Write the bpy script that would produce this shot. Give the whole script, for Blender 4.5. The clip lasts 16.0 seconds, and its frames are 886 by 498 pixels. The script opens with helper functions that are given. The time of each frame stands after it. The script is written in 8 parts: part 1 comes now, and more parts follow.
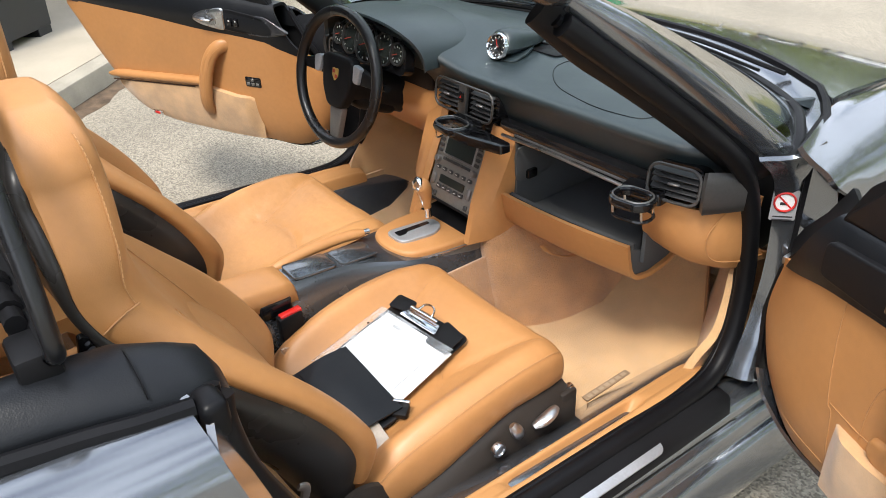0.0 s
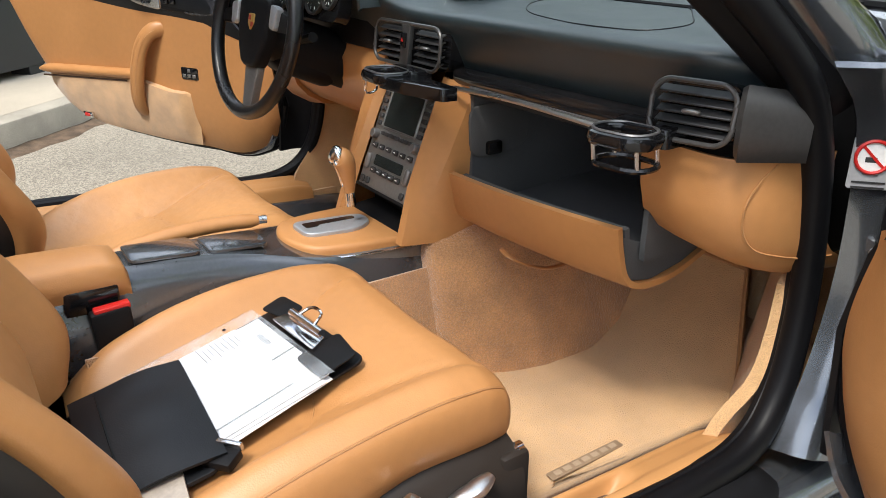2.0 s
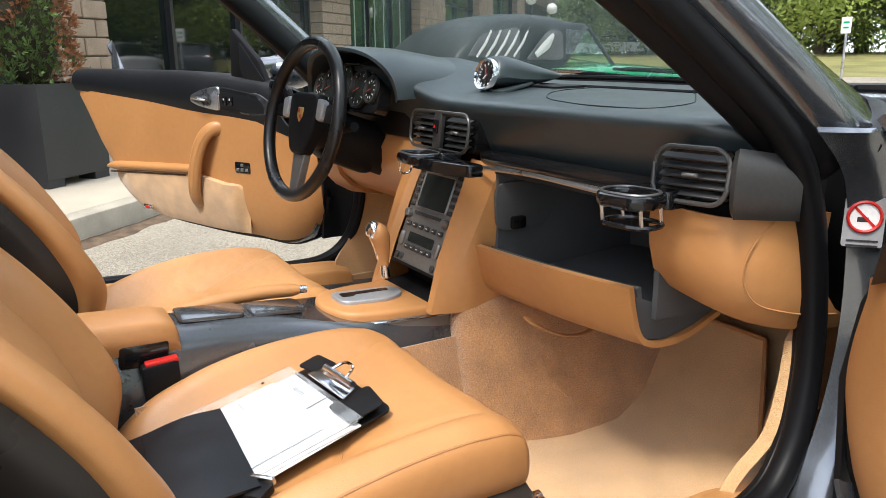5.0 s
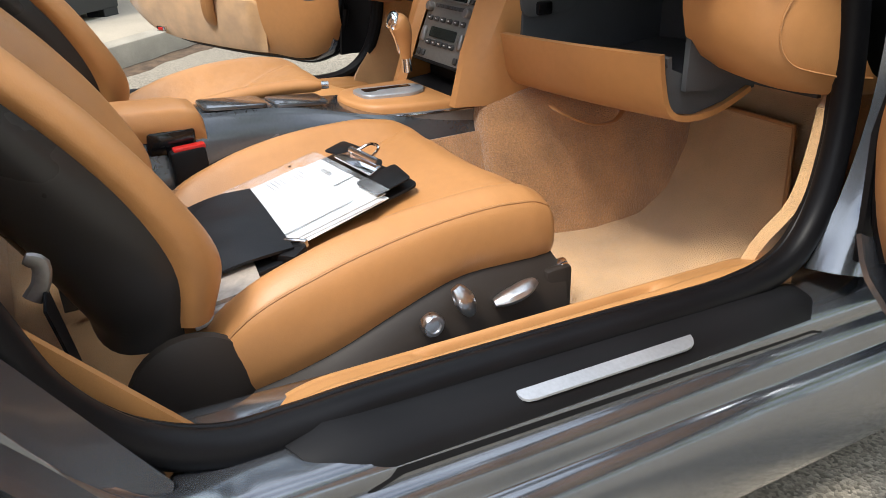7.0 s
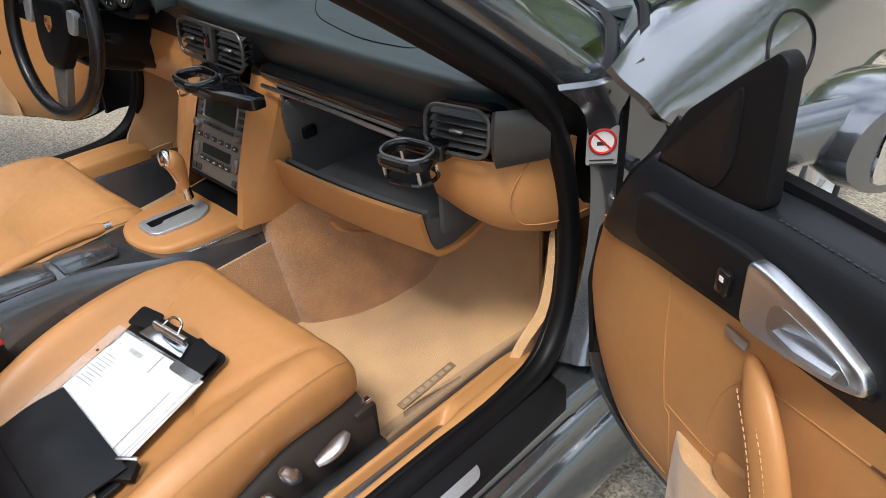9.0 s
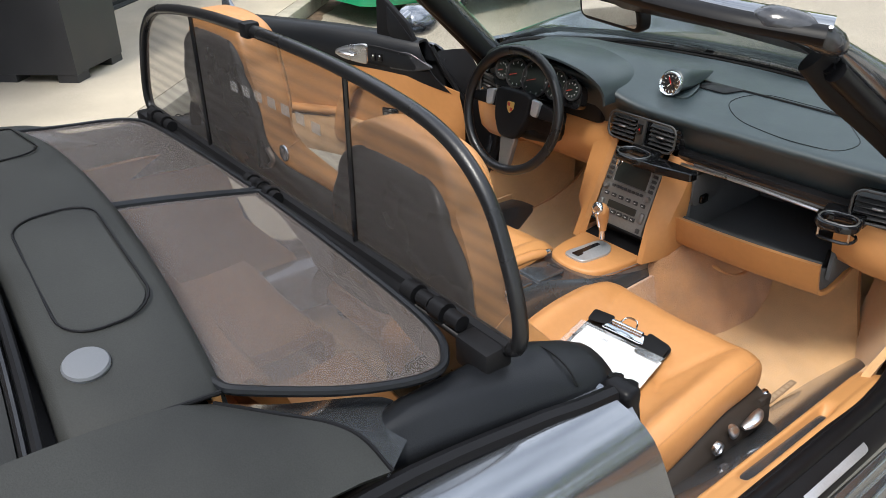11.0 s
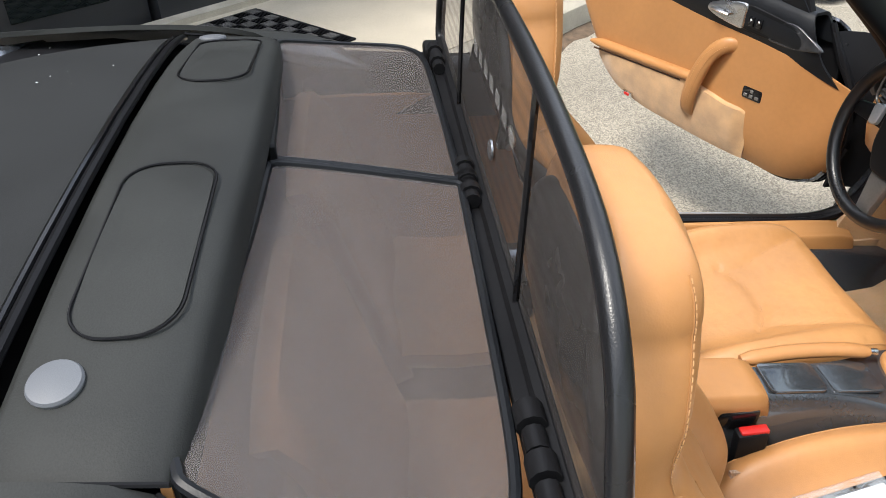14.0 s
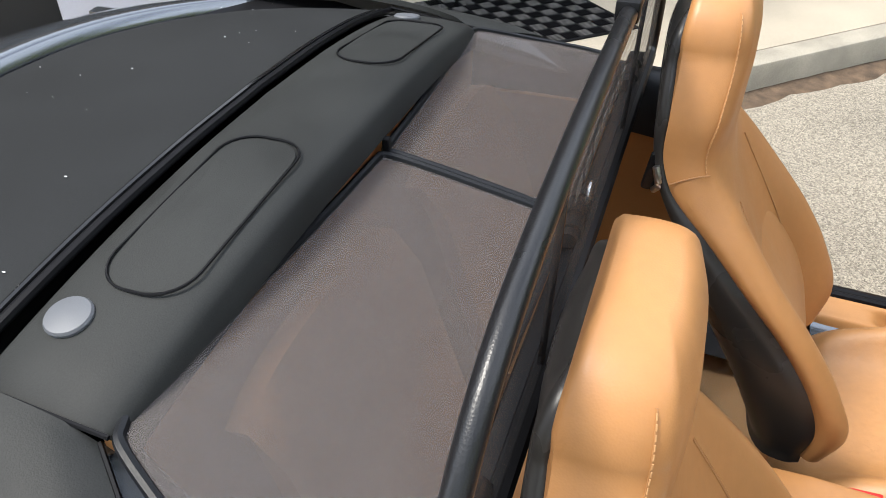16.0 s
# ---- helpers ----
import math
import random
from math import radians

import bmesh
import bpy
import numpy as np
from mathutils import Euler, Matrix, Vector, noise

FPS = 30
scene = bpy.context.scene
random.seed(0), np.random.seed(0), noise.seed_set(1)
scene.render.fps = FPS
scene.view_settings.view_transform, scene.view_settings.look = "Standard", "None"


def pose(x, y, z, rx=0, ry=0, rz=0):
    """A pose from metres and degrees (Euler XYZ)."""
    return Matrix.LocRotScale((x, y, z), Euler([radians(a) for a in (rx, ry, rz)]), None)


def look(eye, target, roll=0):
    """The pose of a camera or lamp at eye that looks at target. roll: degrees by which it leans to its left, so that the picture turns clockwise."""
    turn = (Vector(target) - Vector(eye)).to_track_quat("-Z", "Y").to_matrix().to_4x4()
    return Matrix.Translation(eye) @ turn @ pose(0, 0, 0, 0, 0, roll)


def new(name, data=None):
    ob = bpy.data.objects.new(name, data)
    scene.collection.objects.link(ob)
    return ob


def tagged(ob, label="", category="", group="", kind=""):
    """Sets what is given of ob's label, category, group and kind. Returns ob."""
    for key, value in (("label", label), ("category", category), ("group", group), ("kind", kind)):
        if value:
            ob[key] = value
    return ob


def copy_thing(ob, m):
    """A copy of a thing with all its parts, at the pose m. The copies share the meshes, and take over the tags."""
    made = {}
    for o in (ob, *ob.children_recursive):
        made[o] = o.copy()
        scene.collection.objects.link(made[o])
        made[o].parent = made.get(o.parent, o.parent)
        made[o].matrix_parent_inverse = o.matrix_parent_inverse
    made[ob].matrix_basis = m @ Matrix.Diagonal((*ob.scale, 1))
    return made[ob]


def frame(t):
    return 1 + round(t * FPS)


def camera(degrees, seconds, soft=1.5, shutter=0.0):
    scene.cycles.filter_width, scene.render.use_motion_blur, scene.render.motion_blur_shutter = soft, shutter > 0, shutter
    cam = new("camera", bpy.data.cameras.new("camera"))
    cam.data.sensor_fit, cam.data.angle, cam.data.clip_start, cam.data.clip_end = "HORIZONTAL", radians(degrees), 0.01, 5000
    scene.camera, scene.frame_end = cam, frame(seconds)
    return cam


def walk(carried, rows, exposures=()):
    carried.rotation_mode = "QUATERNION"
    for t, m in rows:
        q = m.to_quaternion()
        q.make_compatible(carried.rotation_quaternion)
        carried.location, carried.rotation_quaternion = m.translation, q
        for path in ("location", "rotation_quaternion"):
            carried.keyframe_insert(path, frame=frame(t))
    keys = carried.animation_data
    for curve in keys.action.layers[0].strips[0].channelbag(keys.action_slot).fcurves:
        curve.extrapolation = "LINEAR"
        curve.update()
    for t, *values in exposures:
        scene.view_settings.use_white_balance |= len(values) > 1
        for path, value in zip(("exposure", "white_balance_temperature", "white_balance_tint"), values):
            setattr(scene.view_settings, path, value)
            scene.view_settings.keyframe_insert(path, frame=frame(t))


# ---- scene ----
cam = camera(61.2, 16.0, soft=0.55)
PATH = [
    (0, (1.506, -0.014, 1.503), (0.129, 1.002, 0.468), -2.7),
    (0.5, (1.398, 0.178, 1.401), (0.015, 1.179, 0.358), -1.1),
    (1, (1.285, 0.317, 1.345), (-0.104, 1.246, 0.246), -1.2),
    (1.5, (1.236, 0.385, 1.185), (-0.179, 1.349, 0.152), -0.4),
    (2, (1.289, 0.392, 1.012), (-0.233, 1.432, 0.236), 0.2),
    (2.5, (1.293, 0.424, 0.971), (-0.262, 1.493, 0.309), 1.3),
    (3, (1.3, 0.441, 0.98), (-0.304, 1.494, 0.414), 1.1),
    (3.2, (1.31, 0.433, 0.988), (-0.298, 1.494, 0.452), 0.9),
    (5.3, (1.405, 0.338, 0.968), (-0.271, 1.315, 0.479), -0.5),
    (5.5, (1.407, 0.326, 0.969), (-0.283, 1.282, 0.487), -0.4),
    (6, (1.409, 0.302, 0.952), (-0.309, 1.194, 0.447), -0.5),
    (6.5, (1.417, 0.316, 0.901), (-0.235, 1.209, 0.211), -0.9),
    (7, (1.428, 0.321, 0.851), (-0.147, 1.204, -0.01), -1.6),
    (7.5, (1.437, 0.324, 0.808), (-0.056, 1.181, -0.211), -1.7),
    (8, (1.41, 0.393, 0.831), (0.049, 1.403, -0.231), -3.7),
    (8.5, (1.345, 0.481, 1.026), (0.208, 1.646, -0.136), -3.6),
    (9, (1.409, 0.413, 1.313), (0.246, 1.577, 0.176), -4.0),
    (9.5, (1.531, 0.245, 1.512), (0.225, 1.322, 0.447), -2.7),
    (10, (1.473, -0.035, 1.564), (0.086, 1.007, 0.569), -1.6),
    (10.2, (1.438, -0.171, 1.568), (0.058, 0.896, 0.59), -1.9),
    (12.3, (1.154, -0.7, 1.634), (-0.264, 0.319, 0.659), -1.2),
    (12.5, (1.165, -0.607, 1.618), (-0.307, 0.323, 0.633), -0.4),
    (13, (1.186, -0.358, 1.597), (-0.423, 0.161, 0.529), -1.3),
    (13.5, (1.093, -0.237, 1.565), (-0.532, 0.079, 0.444), -0.7),
    (14, (1.03, -0.134, 1.572), (-0.608, 0.023, 0.436), -0.4),
    (14.5, (1.038, 0.002, 1.565), (-0.576, -0.128, 0.39), 0.5),
    (15, (1.115, 0.043, 1.602), (-0.499, -0.242, 0.456), -0.9),
    (15.5, (1.091, 0.053, 1.589), (-0.55, -0.266, 0.491), -1.0),
    (16, (0.917, 0.128, 1.599), (-0.596, -0.415, 0.409), -0.4),
]
walk(cam, [(t, look(eye, target, roll)) for t, eye, target, roll in PATH], [(0.0, 0.03), (1.0, -0.03), (2.0, -0.06), (3.0, 0.16), (5.5, 0.08), (7.0, -0.10), (8.0, -0.05), (8.5, -0.28), (9.0, -0.38), (9.5, -0.12), (10.0, -0.16), (12.5, 0.12), (13.5, 0.06), (16.0, 0.08)])

# ---- world, sun, exposure ----
GROUND = -0.08
world = bpy.data.worlds.new("overcast_sky")
scene.world = world
world.use_nodes = True
wn, wl = world.node_tree.nodes, world.node_tree.links
sky = wn.new("ShaderNodeTexSky")
sky.sky_type, sky.sun_disc = "NISHITA", False
sky.sun_elevation, sky.sun_rotation = radians(58), radians(200)
cloud_map = wn.new("ShaderNodeTexCoord")
cloud = wn.new("ShaderNodeTexNoise")
cloud.inputs["Scale"].default_value, cloud.inputs["Detail"].default_value = 3.0, 6.0
cloud_ramp = wn.new("ShaderNodeValToRGB")
cloud_ramp.color_ramp.elements[0].position, cloud_ramp.color_ramp.elements[1].position = 0.32, 0.56
cloud_mix = wn.new("ShaderNodeMix")
cloud_mix.data_type = "RGBA"
cloud_mix.inputs["B"].default_value = (10.4, 11.2, 12.6, 1)
wl.new(cloud_map.outputs["Generated"], cloud.inputs["Vector"])
wl.new(cloud.outputs["Fac"], cloud_ramp.inputs["Fac"])
wl.new(cloud_ramp.outputs["Color"], cloud_mix.inputs["Factor"])
wl.new(sky.outputs["Color"], cloud_mix.inputs["A"])
wl.new(cloud_mix.outputs["Result"], wn["Background"].inputs["Color"])
wn["Background"].inputs["Strength"].default_value = 0.215
sun = new("sun", bpy.data.lights.new("sun", "SUN"))
sun.data.energy, sun.data.angle, sun.data.color = 4.3, radians(14), (1.0, 0.95, 0.87)
sun.matrix_world = look((3.0, -6.0, 12.0), (0.0, 0.0, 0.0))

# ---- mesh tools ----
A3 = lambda p: np.array(p, float)


def cat(points, n, closed=False):
    """A smooth curve of n points through the given ones."""
    p = [A3(q) for q in points]
    m = len(p)
    out = []
    for i in range(n):
        s = (i / n * m) if closed else (i / (n - 1) * (m - 1))
        k = min(int(s), m - 1 if closed else m - 2)
        f = s - k
        if closed:
            a, b, c, d = p[(k - 1) % m], p[k % m], p[(k + 1) % m], p[(k + 2) % m]
        else:
            b, c = p[k], p[k + 1]
            a = p[k - 1] if k > 0 else 2 * b - c
            d = p[k + 2] if k + 2 < m else 2 * c - b
        out.append(0.5 * (2 * b + (c - a) * f + (2 * a - 5 * b + 4 * c - d) * f * f + (3 * b - a - 3 * c + d) * f ** 3))
    return out


def curve1(xs, ys):
    """A smooth function through given values."""
    xs, ys = A3(xs), A3(ys)
    sl = np.gradient(ys, xs)

    def f(x):
        x = min(max(x, xs[0]), xs[-1])
        k = min(int(np.searchsorted(xs, x, "right")) - 1, len(xs) - 2)
        h = xs[k + 1] - xs[k]
        t = (x - xs[k]) / h
        return float((2 * t ** 3 - 3 * t * t + 1) * ys[k] + (t ** 3 - 2 * t * t + t) * h * sl[k] + (3 * t * t - 2 * t ** 3) * ys[k + 1] + (t ** 3 - t * t) * h * sl[k + 1])
    return f


def from_rings(rings, closed=True, caps=True):
    """A skin over rings of equal length."""
    bm = bmesh.new()
    vs = [[bm.verts.new(tuple(p)) for p in r] for r in rings]
    n = len(rings[0])
    for a, b in zip(vs, vs[1:]):
        for i in range(n if closed else n - 1):
            j = (i + 1) % n
            bm.faces.new((a[i], a[j], b[j], b[i]))
    if caps and closed:
        bm.faces.new(vs[0][::-1])
        bm.faces.new(vs[-1])
    bmesh.ops.recalc_face_normals(bm, faces=bm.faces)
    return bm


def sheet(rows, thick):
    """A curved sheet with real thickness (thick goes against its normal)."""
    bm = from_rings(rows, closed=False, caps=False)
    lo = [min(v.co[i] for v in bm.verts) - abs(thick) for i in range(3)]
    hi = [max(v.co[i] for v in bm.verts) + abs(thick) for i in range(3)]
    bmesh.ops.solidify(bm, geom=bm.faces[:], thickness=thick)
    for v in bm.verts:                       # sharp folds must not throw points outside
        v.co = Vector([min(max(v.co[i], lo[i]), hi[i]) for i in range(3)])
    bmesh.ops.recalc_face_normals(bm, faces=bm.faces)
    return bm


def tube(points, r, segs=10, closed=False, flat=1.0, up=(0, 0, 1), caps=True):
    """A round (or flattened) rod along points; r one radius or one per point."""
    p = [A3(q) for q in points]
    n = len(p)
    rs = r if hasattr(r, "__len__") else [r] * n
    rings = []
    for i in range(n):
        t = p[(i + 1) % n] - p[i - 1] if closed else p[min(i + 1, n - 1)] - p[max(i - 1, 0)]
        t /= max(np.linalg.norm(t), 1e-9)
        a = np.cross(t, A3(up))
        if np.linalg.norm(a) < 1e-3:
            a = np.cross(t, A3((1, 0, 0.1)))
        a /= np.linalg.norm(a)
        b = np.cross(a, t)
        rings.append([p[i] + rs[i] * (math.cos(q) * a + flat * math.sin(q) * b) for q in np.arange(segs) * 2 * math.pi / segs])
    if closed:
        rings.append(rings[0])
        bm = from_rings(rings, caps=False)
        bmesh.ops.remove_doubles(bm, verts=bm.verts[:], dist=1e-6)
        return bm
    return from_rings(rings, caps=caps)


def rbox(size, bevel=0.004, segs=2, m=None):
    bm = bmesh.new()
    bmesh.ops.create_cube(bm, size=1, matrix=Matrix.Diagonal((*size, 1)))
    if bevel > 0:
        bmesh.ops.bevel(bm, geom=bm.edges[:], offset=min(bevel, min(size) * 0.49), segments=segs, profile=0.5, affect="EDGES")
    if m is not None:
        bm.transform(m)
    return bm


def prism(poly, depth, bevel=0.0, m=None, segs=2):
    """A polygon in x, y pushed down from z = 0 by depth, its upper rim rounded."""
    bm = bmesh.new()
    f = bm.faces.new([bm.verts.new((q[0], q[1], 0)) for q in poly])
    f.normal_update()
    if f.normal.z < 0:
        f.normal_flip()
    got = bmesh.ops.extrude_face_region(bm, geom=[f])
    vs = [v for v in got["geom"] if isinstance(v, bmesh.types.BMVert)]
    bmesh.ops.translate(bm, verts=[v for v in bm.verts if v not in vs], vec=(0, 0, -depth))
    bmesh.ops.recalc_face_normals(bm, faces=bm.faces)
    if bevel > 0:
        top = [e for e in bm.edges if all(abs(v.co.z) < 1e-7 for v in e.verts)]
        bmesh.ops.bevel(bm, geom=top, offset=bevel, segments=segs, profile=0.5, affect="EDGES")
    if m is not None:
        bm.transform(m)
    return bm


def lathe(profile, segs=24, m=None):
    """A profile of (radius, height) turned round z."""
    rings = [[(max(r, 1e-5) * math.cos(q), max(r, 1e-5) * math.sin(q), z) for q in np.arange(segs) * 2 * math.pi / segs] for r, z in profile]
    bm = from_rings(rings)
    if m is not None:
        bm.transform(m)
    return bm


def merge(*bms):
    out = bmesh.new()
    for b in bms:
        me = bpy.data.meshes.new("tmp")
        b.to_mesh(me)
        b.free()
        out.from_mesh(me)
        bpy.data.meshes.remove(me)
    return out


def rounded(w, h, r, n=5, cx=0.0, cy=0.0):
    """The corners of a rounded rectangle."""
    out = []
    for sx, sy, a in ((1, 1, 0), (-1, 1, 90), (-1, -1, 180), (1, -1, 270)):
        for k in range(n + 1):
            q = radians(a + 90 * k / n)
            out.append((cx + sx * (w / 2 - r) + r * math.cos(q), cy + sy * (h / 2 - r) + r * math.sin(q)))
    return out


def rpoly(points, r, n=4):
    """A polygon with its corners rounded; r one radius or one per corner."""
    out = []
    m = len(points)
    for i in range(m):
        a, b, c = A3(points[i - 1]), A3(points[i]), A3(points[(i + 1) % m])
        ri = r[i] if hasattr(r, "__len__") else r
        u, w = a - b, c - b
        lu, lw = np.linalg.norm(u), np.linalg.norm(w)
        k = min(ri, lu * 0.45, lw * 0.45)
        p, q = b + u / lu * k, b + w / lw * k
        for s in np.linspace(0, 1, n + 1):
            out.append((1 - s) ** 2 * p + 2 * s * (1 - s) * b + s * s * q)
    return out


def axes(o, x, y):
    """A pose with its x axis along x and its z axis along x cross y."""
    o, x, y = Vector(o), Vector(x).normalized(), Vector(y)
    z = x.cross(y).normalized()
    y = z.cross(x)
    return Matrix(((x.x, y.x, z.x, o.x), (x.y, y.y, z.y, o.y), (x.z, y.z, z.z, o.z), (0, 0, 0, 1)))


def put(name, bm, material, angle=38):
    me = bpy.data.meshes.new(name)
    bm.to_mesh(me)
    bm.free()
    for p in me.polygons:
        p.use_smooth = True
    me.set_sharp_from_angle(angle=radians(angle))
    me.materials.append(material)
    return new(name, me)


def part(name, bm, material, parent, label="", angle=38):
    """One mesh object under a thing or under a part."""
    ob = put(name, bm, material, angle)
    ob.parent = parent
    ob.matrix_parent_inverse = parent.matrix_world.inverted() if parent.parent is None else Matrix.Identity(4)
    if parent.parent is None:
        ob.matrix_parent_inverse = parent.matrix_basis.inverted()
    if label:
        ob["label"] = label
    return ob


def thing(name, at, label, category, group="", kind=""):
    ob = new(name)
    ob.empty_display_size = 0.05
    ob.matrix_basis = Matrix.Translation(at)
    return tagged(ob, label, category, group, kind)


def solo(name, bm, material, label, category, group="", kind="", angle=38):
    """A thing of one mesh."""
    return tagged(put(name, bm, material, angle), label, category, group, kind)


def mirror(bm):
    """The same across the car's middle."""
    b = bm.copy()
    b.transform(Matrix.Diagonal((-1, 1, 1, 1)))
    bmesh.ops.reverse_faces(b, faces=b.faces[:])
    return b


def groove(points, r=0.0018, segs=5):
    return tube(points, r, segs)


def stitches(points, step=0.006, length=0.0038, r=0.0007, up=(0, 0, 1)):
    """Single thread stitches along a line of points."""
    p = [A3(q) for q in points]
    d = np.cumsum([0] + [np.linalg.norm(b - a) for a, b in zip(p, p[1:])])
    bms = []
    verts, faces = [], []
    for s in np.arange(step / 2, d[-1], step):
        k = min(int(np.searchsorted(d, s)), len(p) - 1)
        a, b = p[k - 1], p[k]
        t = (b - a) / max(np.linalg.norm(b - a), 1e-9)
        c = a + t * (s - d[k - 1])
        u = np.cross(t, A3(up))
        u /= max(np.linalg.norm(u), 1e-9)
        w = np.cross(u, t)
        i = len(verts)
        for e in (-1, 1):
            for q in range(5):
                g = q * 2 * math.pi / 5
                verts.append(c + e * t * length / 2 + r * (math.cos(g) * u + math.sin(g) * w))
        faces += [(i + q, i + (q + 1) % 5, i + 5 + (q + 1) % 5, i + 5 + q) for q in range(5)]
        faces += [tuple(i + q for q in range(4, -1, -1)), tuple(i + 5 + q for q in range(5))]
    bm = bmesh.new()
    vs = [bm.verts.new(tuple(v)) for v in verts]
    for f in faces:
        bm.faces.new([vs[k] for k in f])
    return bm

# ---- materials ----
def mat(name, base, rough=0.5, metal=0.0, var=0.12, scale=6.0, fine=180.0, bump=0.15, fine_amt=0.06, coat=0.0, sheen=0.0, rough_var=0.08, spec=0.5, dist=0.002, dirt=None):
    """A surface with variation at two scales and fine relief."""
    m = bpy.data.materials.new(name)
    m.use_nodes = True
    n, l = m.node_tree.nodes, m.node_tree.links
    b = n["Principled BSDF"]
    co = n.new("ShaderNodeTexCoord")
    big, small = n.new("ShaderNodeTexNoise"), n.new("ShaderNodeTexNoise")
    big.inputs["Scale"].default_value, big.inputs["Detail"].default_value = scale, 4
    small.inputs["Scale"].default_value, small.inputs["Detail"].default_value = fine, 3
    l.new(co.outputs["Object"], big.inputs["Vector"])
    l.new(co.outputs["Object"], small.inputs["Vector"])
    r1 = n.new("ShaderNodeMapRange")
    r1.inputs["From Min"].default_value, r1.inputs["From Max"].default_value = 0.3, 0.7
    r1.inputs["To Min"].default_value, r1.inputs["To Max"].default_value = 1 - var, 1 + var
    l.new(big.outputs["Fac"], r1.inputs["Value"])
    r2 = n.new("ShaderNodeMapRange")
    r2.inputs["From Min"].default_value, r2.inputs["From Max"].default_value = 0.3, 0.7
    r2.inputs["To Min"].default_value, r2.inputs["To Max"].default_value = 1 - fine_amt, 1 + fine_amt
    l.new(small.outputs["Fac"], r2.inputs["Value"])
    mul = n.new("ShaderNodeMath")
    mul.operation = "MULTIPLY"
    l.new(r1.outputs["Result"], mul.inputs[0])
    l.new(r2.outputs["Result"], mul.inputs[1])
    vm = n.new("ShaderNodeVectorMath")
    vm.operation = "SCALE"
    vm.inputs[0].default_value = base
    l.new(mul.outputs[0], vm.inputs["Scale"])
    l.new(vm.outputs["Vector"], b.inputs["Base Color"])
    rr = n.new("ShaderNodeMapRange")
    rr.inputs["From Min"].default_value, rr.inputs["From Max"].default_value = 0.3, 0.7
    rr.inputs["To Min"].default_value, rr.inputs["To Max"].default_value = max(rough - rough_var, 0.02), min(rough + rough_var, 1)
    l.new(big.outputs["Fac"], rr.inputs["Value"])
    l.new(rr.outputs["Result"], b.inputs["Roughness"])
    b.inputs["Metallic"].default_value = metal
    b.inputs["Specular IOR Level"].default_value = spec
    b.inputs["Coat Weight"].default_value = coat
    b.inputs["Coat Roughness"].default_value = 0.06
    b.inputs["Sheen Weight"].default_value = sheen
    b.inputs["Sheen Roughness"].default_value = 0.6
    if bump > 0:
        bp = n.new("ShaderNodeBump")
        bp.inputs["Strength"].default_value, bp.inputs["Distance"].default_value = bump, dist
        l.new(small.outputs["Fac"], bp.inputs["Height"])
        l.new(bp.outputs["Normal"], b.inputs["Normal"])
    return m


def leather(name, base, rough=0.45, grain=420.0, var=0.07, spec=0.5, crease=0.12):
    """Leather with a cell grain."""
    m = mat(name, base, rough, var=var, scale=5.0, fine=60.0, bump=0.0, fine_amt=0.03, spec=spec)
    n, l = m.node_tree.nodes, m.node_tree.links
    vo = n.new("ShaderNodeTexVoronoi")
    vo.inputs["Scale"].default_value = grain
    co = n.new("ShaderNodeTexCoord")
    l.new(co.outputs["Object"], vo.inputs["Vector"])
    bp = n.new("ShaderNodeBump")
    bp.inputs["Strength"].default_value, bp.inputs["Distance"].default_value = 0.22, 0.0006
    l.new(vo.outputs["Distance"], bp.inputs["Height"])
    wr = n.new("ShaderNodeTexNoise")
    wr.inputs["Scale"].default_value, wr.inputs["Detail"].default_value = 22.0, 3
    l.new(co.outputs["Object"], wr.inputs["Vector"])
    b2 = n.new("ShaderNodeBump")
    b2.inputs["Strength"].default_value, b2.inputs["Distance"].default_value = crease, 0.006
    l.new(wr.outputs["Fac"], b2.inputs["Height"])
    l.new(bp.outputs["Normal"], b2.inputs["Normal"])
    l.new(b2.outputs["Normal"], n["Principled BSDF"].inputs["Normal"])
    return m


def glass(name, tint=(0.94, 0.975, 0.96), rough=0.0, mixing=0.12):
    """A clear pane: mostly see-through, with a mirror gloss."""
    m = bpy.data.materials.new(name)
    m.use_nodes = True
    n, l = m.node_tree.nodes, m.node_tree.links
    n.remove(n["Principled BSDF"])
    tr, gl, mx, fr = n.new("ShaderNodeBsdfTransparent"), n.new("ShaderNodeBsdfGlossy"), n.new("ShaderNodeMixShader"), n.new("ShaderNodeLayerWeight")
    tr.inputs["Color"].default_value = (*tint, 1)
    gl.inputs["Roughness"].default_value = rough
    fr.inputs["Blend"].default_value = 0.5
    pw = n.new("ShaderNodeMath")
    pw.operation, pw.inputs[1].default_value = "POWER", 3.6
    l.new(fr.outputs["Facing"], pw.inputs[0])
    ad = n.new("ShaderNodeMapRange")
    ad.inputs["To Min"].default_value, ad.inputs["To Max"].default_value = 0.04, 0.95
    l.new(pw.outputs[0], ad.inputs["Value"])
    l.new(ad.outputs["Result"], mx.inputs["Fac"])
    l.new(tr.outputs["BSDF"], mx.inputs[1])
    l.new(gl.outputs["BSDF"], mx.inputs[2])
    l.new(mx.outputs["Shader"], n["Material Output"].inputs["Surface"])
    return m


